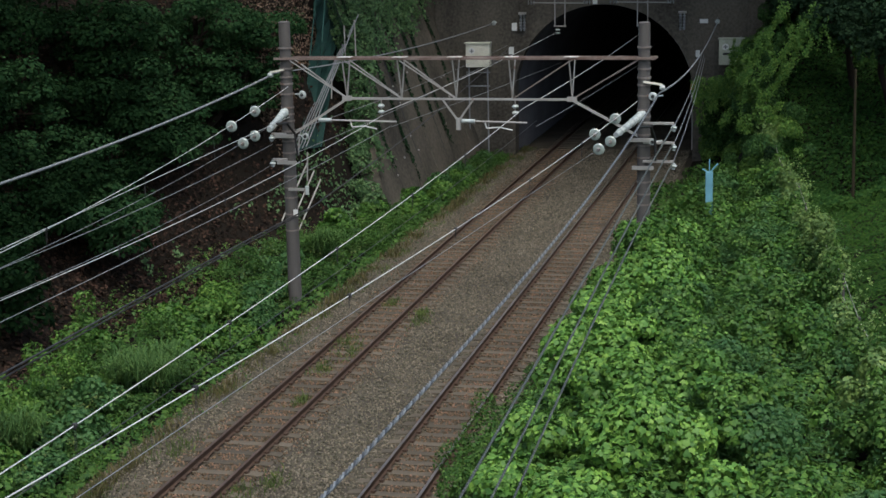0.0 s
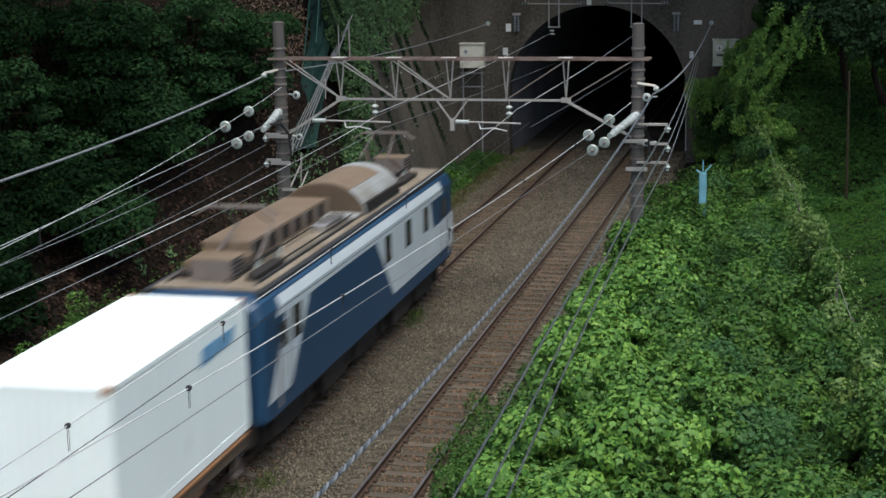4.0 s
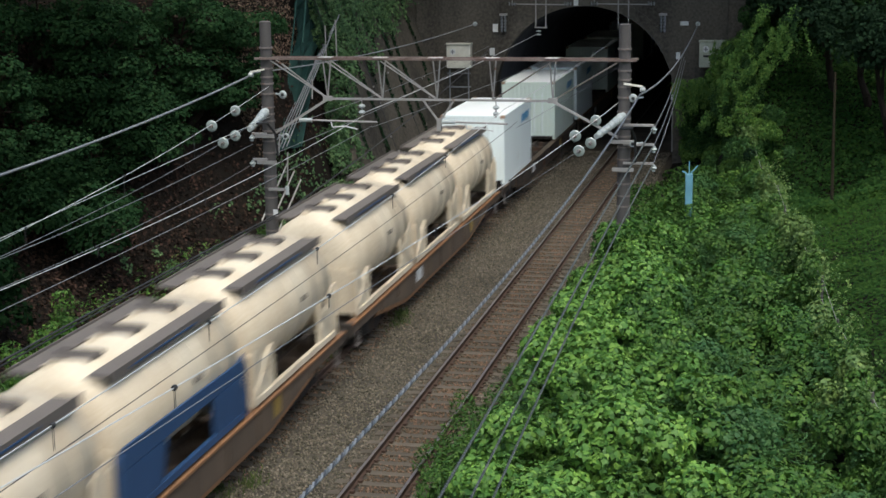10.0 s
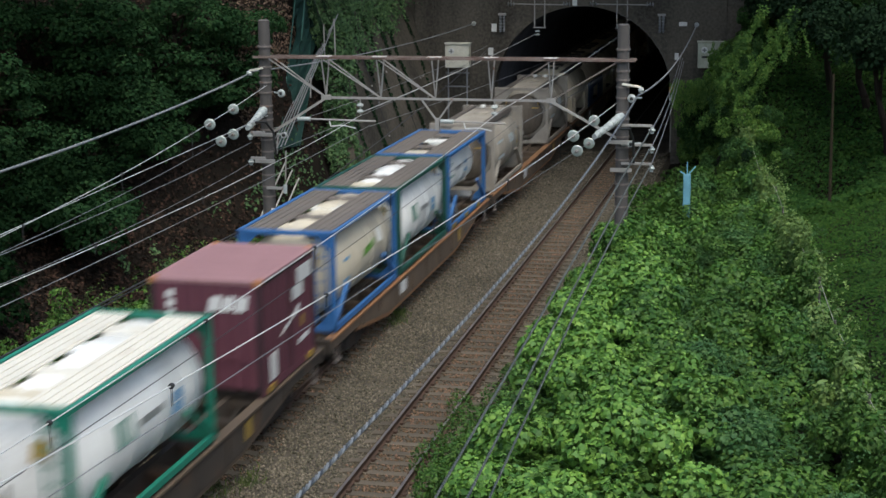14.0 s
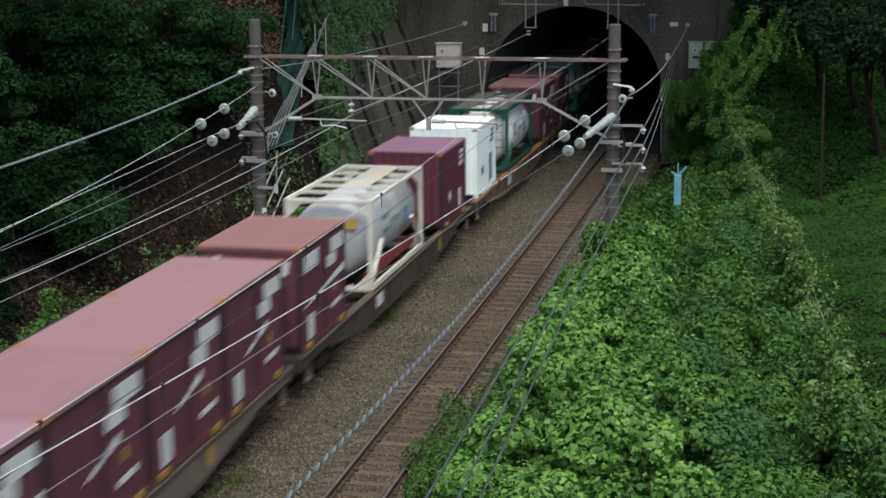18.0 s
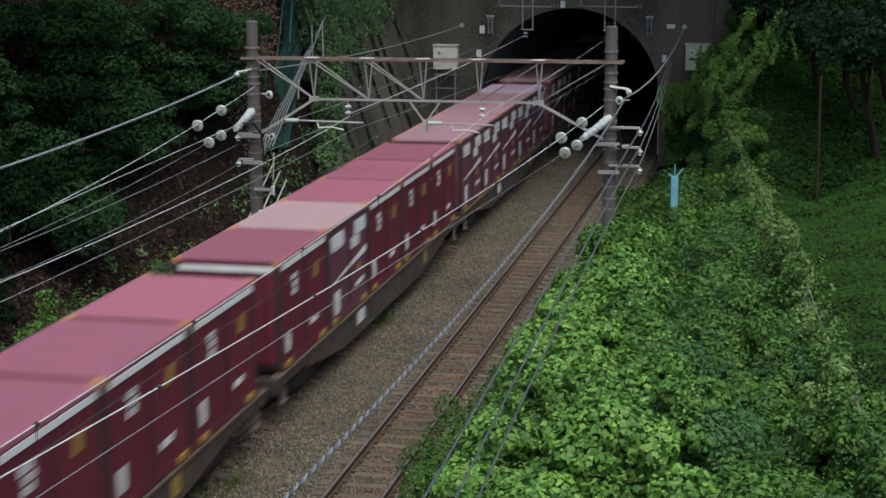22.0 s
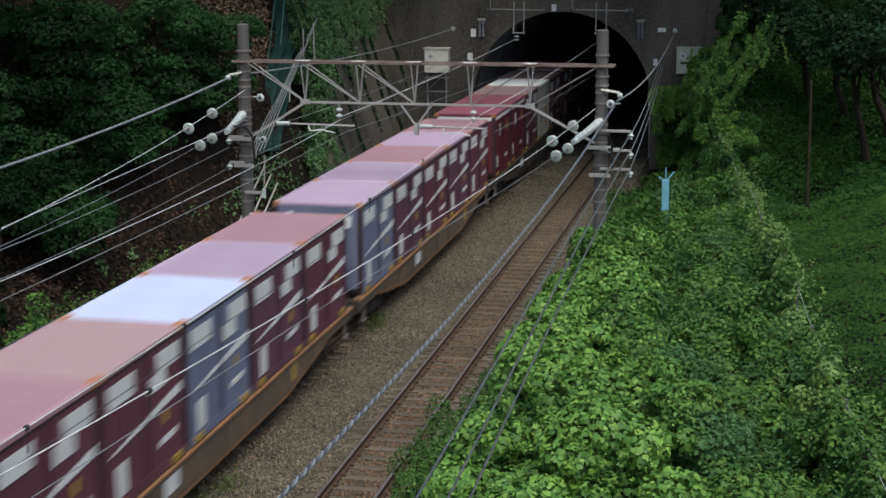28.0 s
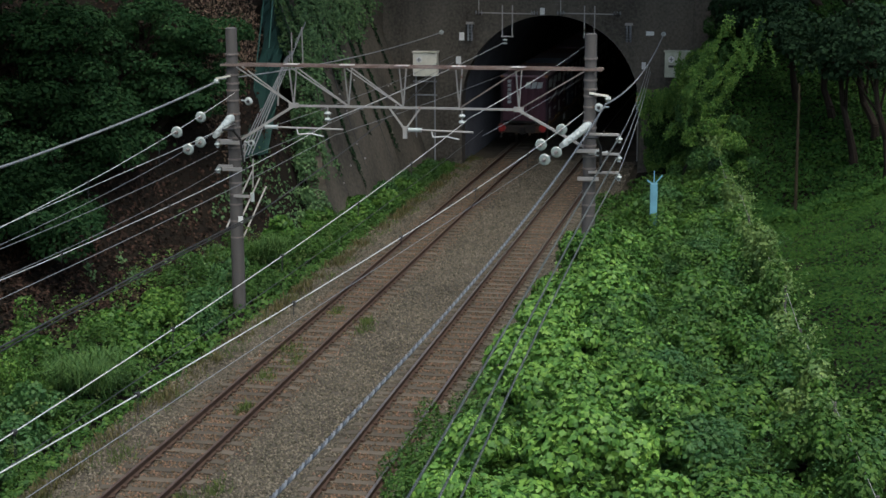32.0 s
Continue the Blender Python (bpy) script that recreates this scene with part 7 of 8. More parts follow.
def tank(label, frame_m, tank_m, walk_m, style):
    """A tank container in a steel frame, its base at z=0."""
    c = thing("tank_container", label, "tank container", "tank containers")
    hx, hy, H = 1.22, 3.03, 2.5
    r, zc = {"low": (0.84, 1.5), "beam": (1.18, 1.27), "white": (1.08, 1.36)}.get(style, (1.15, 1.29))
    bm = bmnew()
    tank_shell(bm, r, 2.86, zc)
    shell_ = part("tank_shell", bm, tank_m, c, smooth=True)
    for q in (-2.0, -0.7, 0.7, 2.0):
        bm = bmnew()
        ringv = [[bm.verts.new((rr * math.cos(6.2832 * i / 28), q + d, zc + rr * math.sin(6.2832 * i / 28))) for i in range(28)] for d, rr in ((-0.05, r), (-0.04, r + 0.02), (0.04, r + 0.02), (0.05, r))]
        for a, b in zip(ringv, ringv[1:]):
            for i in range(28):
                bm.faces.new((a[i], a[(i + 1) % 28], b[(i + 1) % 28], b[i]))
        part("band", bm, tank_m, shell_)
    for s in (-1, 1):
        for t in (-1, 1):
            bm = bmnew()
            box(bm, s * hx - 0.13 * (s > 0), s * hx + 0.13 * (s < 0), t * hy - 0.13 * (t > 0), t * hy + 0.13 * (t < 0), 0, H)
            part("corner_post", bm, frame_m, c, bevel=0.015)
            bm = bmnew()
            bar(bm, (s * (hx - 0.06), t * (hy - 0.06), 0.15), (s * (hx - 0.06), t * (hy - 1.25), 0.95 if style != "white" else 1.2), 0.1, 0.1)
            part("side_brace", bm, frame_m, c)
        bm = bmnew()
        box(bm, s * hx - 0.1 * (s > 0), s * hx + 0.1 * (s < 0), -hy, hy, 0.02, 0.16)
        part("bottom_rail", bm, frame_m, c, bevel=0.01)
        if style != "beam":
            bm = bmnew()
            box(bm, s * hx - 0.1 * (s > 0), s * hx + 0.1 * (s < 0), -hy, hy, H - 0.11, H - 0.01)
            part("top_rail", bm, frame_m, c, bevel=0.01)
        for z in (0.06, H - 0.07):
            bm = bmnew()
            box(bm, -hx + 0.1, hx - 0.1, s * hy - 0.12 * (s > 0), s * hy + 0.12 * (s < 0), z - 0.06, z + 0.06)
            part("end_beam", bm, frame_m, c, bevel=0.01)
        g = 0.8 if style == "beam" else 0.42
        for t in (-1, 1):
            for z0, z1 in ((H - 0.1, H - 0.1 - g), (0.1, 0.1 + g)):
                bm = bmnew()
                prism(bm, [(t * (hx - 0.1), z0), (t * (hx - 0.1 - g), z0), (t * (hx - 0.1), z1)], "y", s * (hy - 0.06) - 0.03, s * (hy - 0.06) + 0.03)
                part("end_gusset", bm, frame_m, c)
        bm = bmnew()
        rod(bm, (0, s * (2.5 if style != "beam" else 2.6), zc), (0, s * (2.83 if style != "beam" else 2.88), zc), r * 0.98, r * (0.55 if style != "beam" else 0.7), 24)
        part("tank_end", bm, M_TANKEND if style == "beam" else tank_m, shell_, smooth=True)
    if style == "white":
        for q in (-1.6, -0.5, 0.6, 1.7):
            bm = bmnew()
            box(bm, -hx + 0.1, hx - 0.1, q - 0.05, q + 0.05, H - 0.1, H - 0.03)
            part("top_cross_bar", bm, frame_m, c)
        bm = bmnew()
        box(bm, -0.25, 0.5, -0.4, 2.9, H - 0.05, H - 0.02)
        part("walkway", bm, M_BUFFTANK, c, "beige walkway plate")
        for s in (-1, 1):
            bm = bmnew()
            box(bm, s * 0.95 - 0.06, s * 0.95 + 0.06, -2.7, 2.7, 0.22, 0.46)
            part("tank_saddle", bm, M_REDBASE, c, "dark red saddle rail")
    else:
        for s in (-1, 1):
            w = 0.36 if style in ("full", "low") else 0.09
            bm = bmnew()
            box(bm, s * 0.72 - w, s * 0.72 + w, -2.85, 2.85, H - (0.05 if style != "beam" else 0.2), H - 0.02)
            deck = part("walkway", bm, walk_m, c, "long walkway grating")
            for k in range(4):
                bm = bmnew()
                xx = s * 0.72 - w + (k + 0.5) * w / 2
                box(bm, xx - 0.015, xx + 0.015, -2.85, 2.85, H - 0.02, H - 0.006)
                part("tread_ridge", bm, walk_m, deck)
        for q in (-2.2, -0.9, 0.5, 1.9) if style != "beam" else (0.0,):
            bm = bmnew()
            box(bm, -0.36 if style != "beam" else -0.6, 0.36 if style != "beam" else 0.6, q - (0.3 if style != "beam" else 2.7), q + (0.3 if style != "beam" else 2.7), H - 0.09, H - 0.05)
            part("hatch_plate", bm, (M_WHITETANK if q == 0.5 else M_BUFFTANK if q == -2.2 else walk_m) if style != "beam" else M_GREYTANK, c, "cover plate between the walkways")
    bm = bmnew()
    ring(bm, (0, 0.5, zc + r + 0.02), (0, 0, 1), 0.3, 0.24, 0.1)
    part("manhole", bm, tank_m, shell_)
    if style == "beam":
        for q in (-0.25, 0.25):
            bm = bmnew()
            ring(bm, (q, 2.2, zc + r + 0.09), (0, 0, 1), 0.11, 0.09, 0.12, 10)
            part("valve_cap", bm, M_WHITETANK, shell_, "white valve cap")
    if style == "low":
        for q in (-2.2, -1.7, -1.2, 1.4):
            bm = bmnew()
            rod(bm, (-0.9, q, 0.42), (1.05, q, 0.42), 0.17, sides=16)
            part("gas_cylinder", bm, M_CHROME, c, "bright metal cylinder under the tank", smooth=False)
        for q in (-2.6, -0.6, 1.4):
            for s in (-1, 1):
                bm = bmnew()
                box(bm, s * (hx + 0.004) - 0.01, s * (hx + 0.004) + 0.01, q, q + 0.5, 0.03, 0.15)
                part("warning_mark", bm, M_YELLOW, c, "yellow warning mark")
    for s in (-1, 1):
        X = s * (r + 0.012)
        if frame_m == M_BLUEFRAME and style == "full":
            marks = (((-0.2, 0.0), (0.9, 0.12), (1.0, 0.3), (-0.1, 0.18), M_LIME), ((1.3, 0.1), (1.7, 0.1), (1.7, 0.45), (1.3, 0.45), M_WHITETANK), ((-2.1, -0.3), (-1.5, -0.3), (-1.4, 0.3), (-2.0, 0.3), M_LOGOBLUE))
        elif frame_m == M_GREYFRAME:
            marks = (((1.9, -0.1), (2.1, -0.1), (2.1, 0.35), (1.9, 0.35), M_YELLOW), ((-1.9, -0.25), (-0.75, -0.25), (-0.75, 0.4), (-1.9, 0.4), M_PALEMARK), ((0.4, 0.1), (1.2, 0.1), (1.2, 0.4), (0.4, 0.4), M_PALEMARK))
        else:
            marks = (((-1.2, -0.1), (-0.9, -0.1), (-0.9, 0.35), (-1.2, 0.35), M_GREENFRAME), ((-0.8, -0.1), (-0.5, -0.1), (-0.5, 0.35), (-0.8, 0.35), M_GREENFRAME), ((-0.3, 0.05), (0.7, 0.05), (0.7, 0.17), (-0.3, 0.17), M_STEELTANK), ((1.2, -0.2), (1.6, -0.2), (1.6, 0.2), (1.2, 0.2), M_LOGOBLUE))
        for *pts, m in marks:
            bm = bmnew()
            quad(bm, *[(s * (math.sqrt(max(r * r - z * z, 0.01)) + 0.008), s * y, zc + z) for y, z in pts], (s, 0, 0.15))
            part("marking", bm, m, shell_, "painted mark on the tank side")
    for q in (-0.75, 0.45):
        bm = bmnew()
        quad(bm, (q, -2.86, zc + 0.3), (q + 0.3, -2.86, zc + 0.3), (q + 0.3, -2.78, zc + 0.6), (q, -2.78, zc + 0.6), (0, -1, 0), 0.03)
        part("hazard_plate", bm, M_YELLOW, shell_, "yellow hazard plate")
    bm = bmnew()
    rod(bm, (0, -2.95, 0.45), (0, -2.6, 0.45), 0.1)
    rod(bm, (0, -2.9, 0.45), (0, -2.9, 1.1), 0.05)
    part("valve", bm, M_STEEL, shell_)
    if style in ("full", "low"):
        bm = bmnew()
        for s in (0.72, 1.0):
            bar(bm, (s, -hy + 0.02, 0.2), (s, -hy + 0.02, H - 0.2), 0.03, 0.03)
        for k in range(7):
            bar(bm, (0.72, -hy + 0.02, 0.35 + 0.3 * k), (1.0, -hy + 0.02, 0.35 + 0.3 * k), 0.025, 0.025)
        part("ladder", bm, frame_m, c)
    return c


def hopper(label, skirt):
    """A cream powder hopper container on splayed end supports."""
    c = thing("hopper_container", label, "hopper container", "hopper containers")
    r, zc = 1.17, 1.36
    leg_m = M_NAVY if skirt else M_CREAM
    bm = bmnew()
    tank_shell(bm, r, 2.92, zc, 30)
    shell_ = part("drum", bm, M_CREAM, c, smooth=True)
    for q in (-1.95, -0.98, 0, 0.98, 1.95):
        bm = bmnew()
        ringv = [[bm.verts.new((rr * math.cos(6.2832 * i / 30), q + d, zc + rr * math.sin(6.2832 * i / 30))) for i in range(30)] for d, rr in ((-0.04, r), (-0.03, r + 0.02), (0.03, r + 0.02), (0.04, r))]
        for a, b in zip(ringv, ringv[1:]):
            for i in range(30):
                bm.faces.new((a[i], a[(i + 1) % 30], b[(i + 1) % 30], b[i]))
        part("weld_band", bm, M_CREAM, shell_)
    for q in (-1.5, 0.0, 1.5):
        bm = bmnew()
        rod(bm, (0, q, 0.12), (0, q, 0.95), 0.18, 0.95, 20)
        part("hopper_cone", bm, M_HOLLOW, c, "dirty discharge cone", smooth=True)
    for t in (-1, 1):
        for s in (-1, 1):
            bm = bmnew()
            box(bm, s * 1.22 - 0.14 * (s > 0), s * 1.22 + 0.14 * (s < 0), t * 3.03 - 0.14 * (t > 0), t * 3.03 + 0.14 * (t < 0), 0, 1.15)
            part("end_post", bm, leg_m, c, bevel=0.015)
            bm = bmnew()
            bar(bm, (s * 1.15, t * 2.95, 0.15), (s * 1.1, t * 1.75, 1.0), 0.16, 0.14)
            part("splayed_leg", bm, leg_m, c)
            bm = bmnew()
            bar(bm, (s * 1.15, t * 1.75, 0.1), (s * 1.15, t * 1.75, 1.05), 0.12, 0.12)
            part("upright_leg", bm, leg_m, c)
        bm = bmnew()
        prism(bm, [(-1.2, 0.05), (1.2, 0.05), (1.2, 0.9), (0.95, 1.2), (-0.95, 1.2), (-1.2, 0.9)], "y", t * 2.9 - 0.03, t * 2.9 + 0.03)
        part("end_plate", bm, M_CREAM, c)
    for s in (-1, 1):
        bm = bmnew()
        box(bm, s * 1.22 - 0.1 * (s > 0), s * 1.22 + 0.1 * (s < 0), -3.03, 3.03, 0.02, 0.17)
        part("bottom_rail", bm, leg_m, c, bevel=0.01)
        bm = bmnew()
        box(bm, s * 0.72 - 0.2, s * 0.72 + 0.2, -2.7, 2.7, 2.42, 2.45)
        part("walkway", bm, M_WALKWAY, c, "brown walkway plate")
        bm = bmnew()
        box(bm, s * 0.92 - 0.012, s * 0.92 + 0.012, -2.7, 2.7, 2.32, 2.5)
        part("kick_plate", bm, M_WALKWAY, c)
        if skirt:
            bm = bmnew()
            prism(bm, [(-3.0, 0.92), (3.0, 0.92), (2.9, 1.22), (-2.9, 1.32)], "x", s * 1.2 - 0.02, s * 1.2 + 0.02)
            part("skirt_plate", bm, M_NAVY, c, "dark blue upper skirt band")
            for y0, y1 in ((-3.0, -1.35), (1.15, 3.0)):
                bm = bmnew()
                prism(bm, [(y0, 0.18), (y1, 0.18), (y1 - 0.25 * (1 if y0 > 0 else -1), 0.9), (y0, 0.9)], "x", s * 1.2 - 0.02, s * 1.2 + 0.02)
                part("skirt_plate", bm, M_NAVY, c, "dark blue end skirt plate")
    for q in (-1.75, 0.0, 1.75):
        bm = bmnew()
        box(bm, -0.42, 0.3, q - 0.28, q + 0.28, zc + r - 0.05, zc + r + 0.05)
        lid = part("hatch", bm, M_WALKWAY, c, "flat dark loading hatch", bevel=0.03)
        bm = bmnew()
        bar(bm, (-0.45, q, zc + r + 0.07), (0.35, q, zc + r + 0.07), 0.06, 0.03)
        part("hatch_bar", bm, M_BOGIE, lid)
        bm = bmnew()
        rod(bm, (-0.25, q - 0.7, zc + r - 0.05), (-0.25, q - 0.7, zc + r + 0.06), 0.09, sides=10)
        part("vent_cap", bm, M_CREAM, c)
    for s in (-1, 1):
        for t in (-1, 1):
            bm = bmnew()
            prism(bm, [(t * 3.0, 0.15), (t * 1.75, 0.15), (t * 2.1, 0.55), (t * 2.45, 1.15), (t * 3.0, 1.3)], "x", s * 1.16 - 0.02, s * 1.16 + 0.02)
            part("saddle_plate", bm, leg_m, c, "flared saddle plate")
        bm = bmnew()
        box(bm, s * 0.935 - 0.01, s * 0.935 + 0.01, -1.8, 1.2, 2.385, 2.415)
        part("blue_edge", bm, M_NAVY, c, "thin blue walkway edging")
    for s in (-1, 1):
        bm = bmnew()
        quad(bm, (s * (r + 0.02), s * 0.4, zc + 0.1), (s * (r + 0.02), s * 0.75, zc + 0.1), (s * (r + 0.0), s * 0.75, zc + 0.2), (s * (r + 0.0), s * 0.4, zc + 0.2), (s, 0, 0))
        part("marking", bm, M_WALKWAY, shell_, "small dark plate")
    return c


PROTO["hopper"] = hopper("cream powder hopper container with dark hatches and brown stains", False)
PROTO["hopper_blue"] = hopper("cream powder hopper container with a dark blue skirt", True)
PROTO["tank_grey"] = tank("dusty grey tank container in a grey frame", M_GREYFRAME, M_GREYTANK, M_WALKWAY, "beam")
PROTO["tank_blue_small"] = tank("small white tank in a bright blue steel frame", M_BLUEFRAME, M_WHITETANK, M_WALKWAY, "low")
PROTO["tank_blue"] = tank("buff tank container in a blue steel frame", M_BLUEFRAME, M_BUFFTANK, M_WALKWAY, "full")
PROTO["tank_green_brown"] = tank("white tank in a dark green frame with brown walkways", M_DARKGREEN, M_WHITETANK, M_WALKWAY, "full")
PROTO["tank_green"] = tank("white tank container in a bright green steel frame", M_GREENFRAME, M_WHITETANK, M_WHITEFRAME, "full")
PROTO["tank_white"] = tank("white tank with a dark red base in a cream open frame", M_WHITEFRAME, M_DULLTANK, M_WHITEFRAME, "white")


def wagon(label, frame_m, sill_m):
    """A flat container wagon, rail level at z=0."""
    w = thing("container_wagon", label, "railway wagon", "container wagons")
    hy = 9.95
    for s in (-1, 1):
        bm = bmnew()
        prism(bm, [(-hy, 0.82), (-7.6, 0.82), (-4.4, 0.42), (4.4, 0.42), (7.6, 0.82), (hy, 0.82), (hy, 1.04), (-hy, 1.04)], "x", s * 1.2 - 0.04, s * 1.2 + 0.04)
        part("side_sill", bm, frame_m, w, "fish-bellied side sill")
        bm = bmnew()
        box(bm, s * 1.19 - 0.13, s * 1.19 + 0.09, -hy, hy, 1.04, 1.09)
        part("sill_flange", bm, sill_m, w)
        bm = bmnew()
        for a, b in (((-7.6, 0.82), (-4.4, 0.42)), ((-4.4, 0.42), (4.4, 0.42)), ((4.4, 0.42), (7.6, 0.82))):
            bar(bm, (s * 1.2, a[0], a[1] - 0.012), (s * 1.2, b[0], b[1] - 0.012), 0.03, 0.2)
        part("lower_flange", bm, sill_m, w, "rusty lower flange")
        for q in range(9):
            y = -7.2 + q * 1.8
            bm = bmnew()
            box(bm, s * 1.25 - 0.02, s * 1.25 + 0.02, y - 0.04, y + 0.04, 0.72 if abs(y) > 5 else 0.5, 1.04)
            part("stiffener", bm, frame_m, w)
        bm = bmnew()
        quad(bm, (s * 1.245, -3.2, 0.62), (s * 1.245, -2.5, 0.62), (s * 1.245, -2.5, 0.95), (s * 1.245, -3.2, 0.95), (s, 0, 0))
        part("data_panel", bm, M_LOGOWHITE, w, "pale data panel")
        bm = bmnew()
        quad(bm, (s * 1.245, 4.6, 0.6), (s * 1.245, 4.95, 0.6), (s * 1.245, 4.95, 0.98), (s * 1.245, 4.6, 0.98), (s, 0, 0))
        part("badge", bm, M_YELLOW, w)
        for q in (-9.4, 9.4):
            bm = bmnew()
            for a in (-0.13, 0.13):
                bar(bm, (s * 1.2, q + a, 0.82), (s * 1.2, q + a, 0.42), 0.03, 0.05)
            bar(bm, (s * 1.2, q - 0.15, 0.42), (s * 1.2, q + 0.15, 0.42), 0.12, 0.03)
            part("step", bm, M_STEEL_OLD, w, "steel stirrup step")
    for s in (-0.35, 0.35):
        bm = bmnew()
        box(bm, s - 0.07, s + 0.07, -hy, hy, 0.6, 1.03)
        part("centre_sill", bm, frame_m, w)
    for q in range(13):
        y = -9.0 + 1.5 * q
        bm = bmnew()
        box(bm, -1.16, 1.16, y - 0.08, y + 0.08, 0.85, 1.03)
        part("cross_beam", bm, frame_m, w)
    for t in (-1, 1):
        bm = bmnew()
        box(bm, -1.24, 1.24, t * hy - 0.1, t * hy + 0.1, 0.72, 1.1)
        part("headstock", bm, M_WAGON_GREY, w, "grimy dark headstock", bevel=0.02)
        bm = bmnew()
        rod(bm, (0, t * hy, 0.85), (0, t * 10.35, 0.85), 0.11)
        box(bm, -0.14, 0.14, t * 10.15 - 0.18, t * 10.15 + 0.18, 0.7, 1.0)
        part("coupler", bm, M_BOGIE, w)
        bogie = new("bogie")
        bogie.parent = w
        bogie.location = (0, t * 7.1, 0)
        for s in (-1, 1):
            bm = bmnew()
            prism(bm, [(-1.35, 0.36), (-0.85, 0.32), (-0.5, 0.2), (0.5, 0.2), (0.85, 0.32), (1.35, 0.36), (1.35, 0.58), (0.6, 0.66), (-0.6, 0.66), (-1.35, 0.58)], "x", s * 0.93 - 0.06, s * 0.93 + 0.06)
            part("side_frame", bm, M_BOGIE, bogie)
            for a in (-0.95, 0.95):
                bm = bmnew()
                rod(bm, (s * 0.5, a, 0.43), (s * 0.63, a, 0.43), 0.43, sides=24)
                rod(bm, (s * 0.5, a, 0.43), (s * 0.54, a, 0.43), 0.46, sides=24)
                part("wheel", bm, M_BOGIE, bogie)
                bm = bmnew()
                box(bm, s * 0.93 - 0.12, s * 0.93 + 0.12, a - 0.13, a + 0.13, 0.3, 0.55)
                part("axle_box", bm, M_BOGIE, bogie, bevel=0.02)
            for a in (-0.2, 0.2):
                bm = bmnew()
                rod(bm, (s * 0.93, a, 0.25), (s * 0.93, a, 0.55), 0.1)
                part("spring", bm, M_WAGON_GREY, bogie)
        bm = bmnew()
        box(bm, -1.0, 1.0, -0.22, 0.22, 0.45, 0.8)
        part("bolster", bm, M_BOGIE, bogie)
    bm = bmnew()
    rod(bm, (0.7, -2.4, 0.6), (0.7, -1.4, 0.6), 0.2)
    box(bm, -0.9, -0.4, 1.2, 2.2, 0.45, 0.85)
    part("brake_gear", bm, M_BOGIE, w)
    return w


PROTO["wagon_rust"] = wagon("rust-brown flat container wagon with fish-bellied sills", M_WAGON, M_WAGON_TOP)
PROTO["wagon_dusty"] = wagon("dusty pale-brown flat container wagon with fish-bellied sills", M_WAGON_DUSTY, M_SILL_DARK)
PROTO["wagon_grey"] = wagon("grimy brown-grey flat container wagon with fish-bellied sills", M_WAGON_GREY, M_SILL_DARK)
used = set()


def put(kind, back, z):
    if kind in used:
        ob = copy_thing(PROTO[kind], Matrix.Identity(4))
    else:
        used.add(kind)
        ob = PROTO[kind]
    return place(ob, back, z)


TWENTY = {1: 3.89, 2: 10.35, 3: 16.81}
TWELVE = {1: 2.67, 2: 6.51, 3: 10.35, 4: 14.19, 5: 18.03}
LOADS = [
    [("reefer", "T1"), ("mint", "T3")], [("reefer", "T1"), ("reefer", "T3")], [("mint", "T1"), ("reefer", "T3")],
    [("hopper", "T1"), ("hopper", "T2"), ("hopper", "T3")], [("hopper", "T1"), ("hopper_blue", "T2"), ("hopper", "T3")],
    [("tank_grey", "T1"), ("tank_grey", "T3")], [("tank_blue_small", "T1"), ("tank_green_brown", "T2"), ("tank_blue", "T3")],
    [("stamp", 1), ("tank_green", "T2"), ("stamp", 5)], [("stamp", 1), ("tank_green_brown", "T2"), ("white", 5)], [("violet", 1), ("tank_white", "T2"), ("brown", 5)],
    [("stamp", 1), ("stamp", 2), ("stamp", 3), ("old", 4), ("old", 5)], [("lilac", 1)] + [("old", k) for k in range(2, 6)],
    [("new", 1), ("new", 2), ("new", 3), ("pale", 4), ("new", 5)], [("new", k) for k in range(1, 6)],
    [("new", 1), ("new", 2), ("new", 3), ("new", 4), ("old", 5)], [("pale", 1), ("white_red", 2), ("pale", 3), ("new", 4), ("new", 5)],
    [("old", 1), ("lilac", 2), ("old", 3), ("lilac", 4), ("blue_lilac", 5)], [("old", 1), ("lilac", 2), ("slate", 3), ("pale", 4), ("old", 5)],
]
SHIFT = {(0, "T1"): -0.65, (1, "T1"): 0.42, (1, "T3"): 0.7, (2, "T1"): 0.2, (9, 1): 0.4, (9, "T2"): 0.45, (9, 5): 0.3}   # loads set a little forward or back
for i, load in enumerate(LOADS):
    put("wagon_dusty" if i == 10 else "wagon_grey" if i in (2, 7, 9, 11, 12, 13, 14, 15) else "wagon_rust", PITCH * (i + 0.5), 0.0)
    for kind, slot in load:
        off = TWENTY[int(slot[1])] if isinstance(slot, str) else TWELVE[slot]
        put(kind, PITCH * i + off + SHIFT.get((i, slot), 0.5 if i == 11 else 0.0), DECK)
# red tail discs hung on the last wagon
for s in (-1.05, 1.05):
    bm = bmnew()
    rod(bm, (s, -10.19, 0.98), (s, -10.09, 0.98), 0.19, sides=18)
    tl = thing("tail_disc", "round red tail marker on the last wagon", "tail lamp", "tail markers")
    part("disc", bm, M_TAIL, tl)
    bm = bmnew()
    box(bm, s - 0.04, s + 0.04, -10.1, -10.05, 0.8, 1.2)
    part("holder", bm, M_BOGIE, tl)
    place(tl, PITCH * 17.5, 0.0)


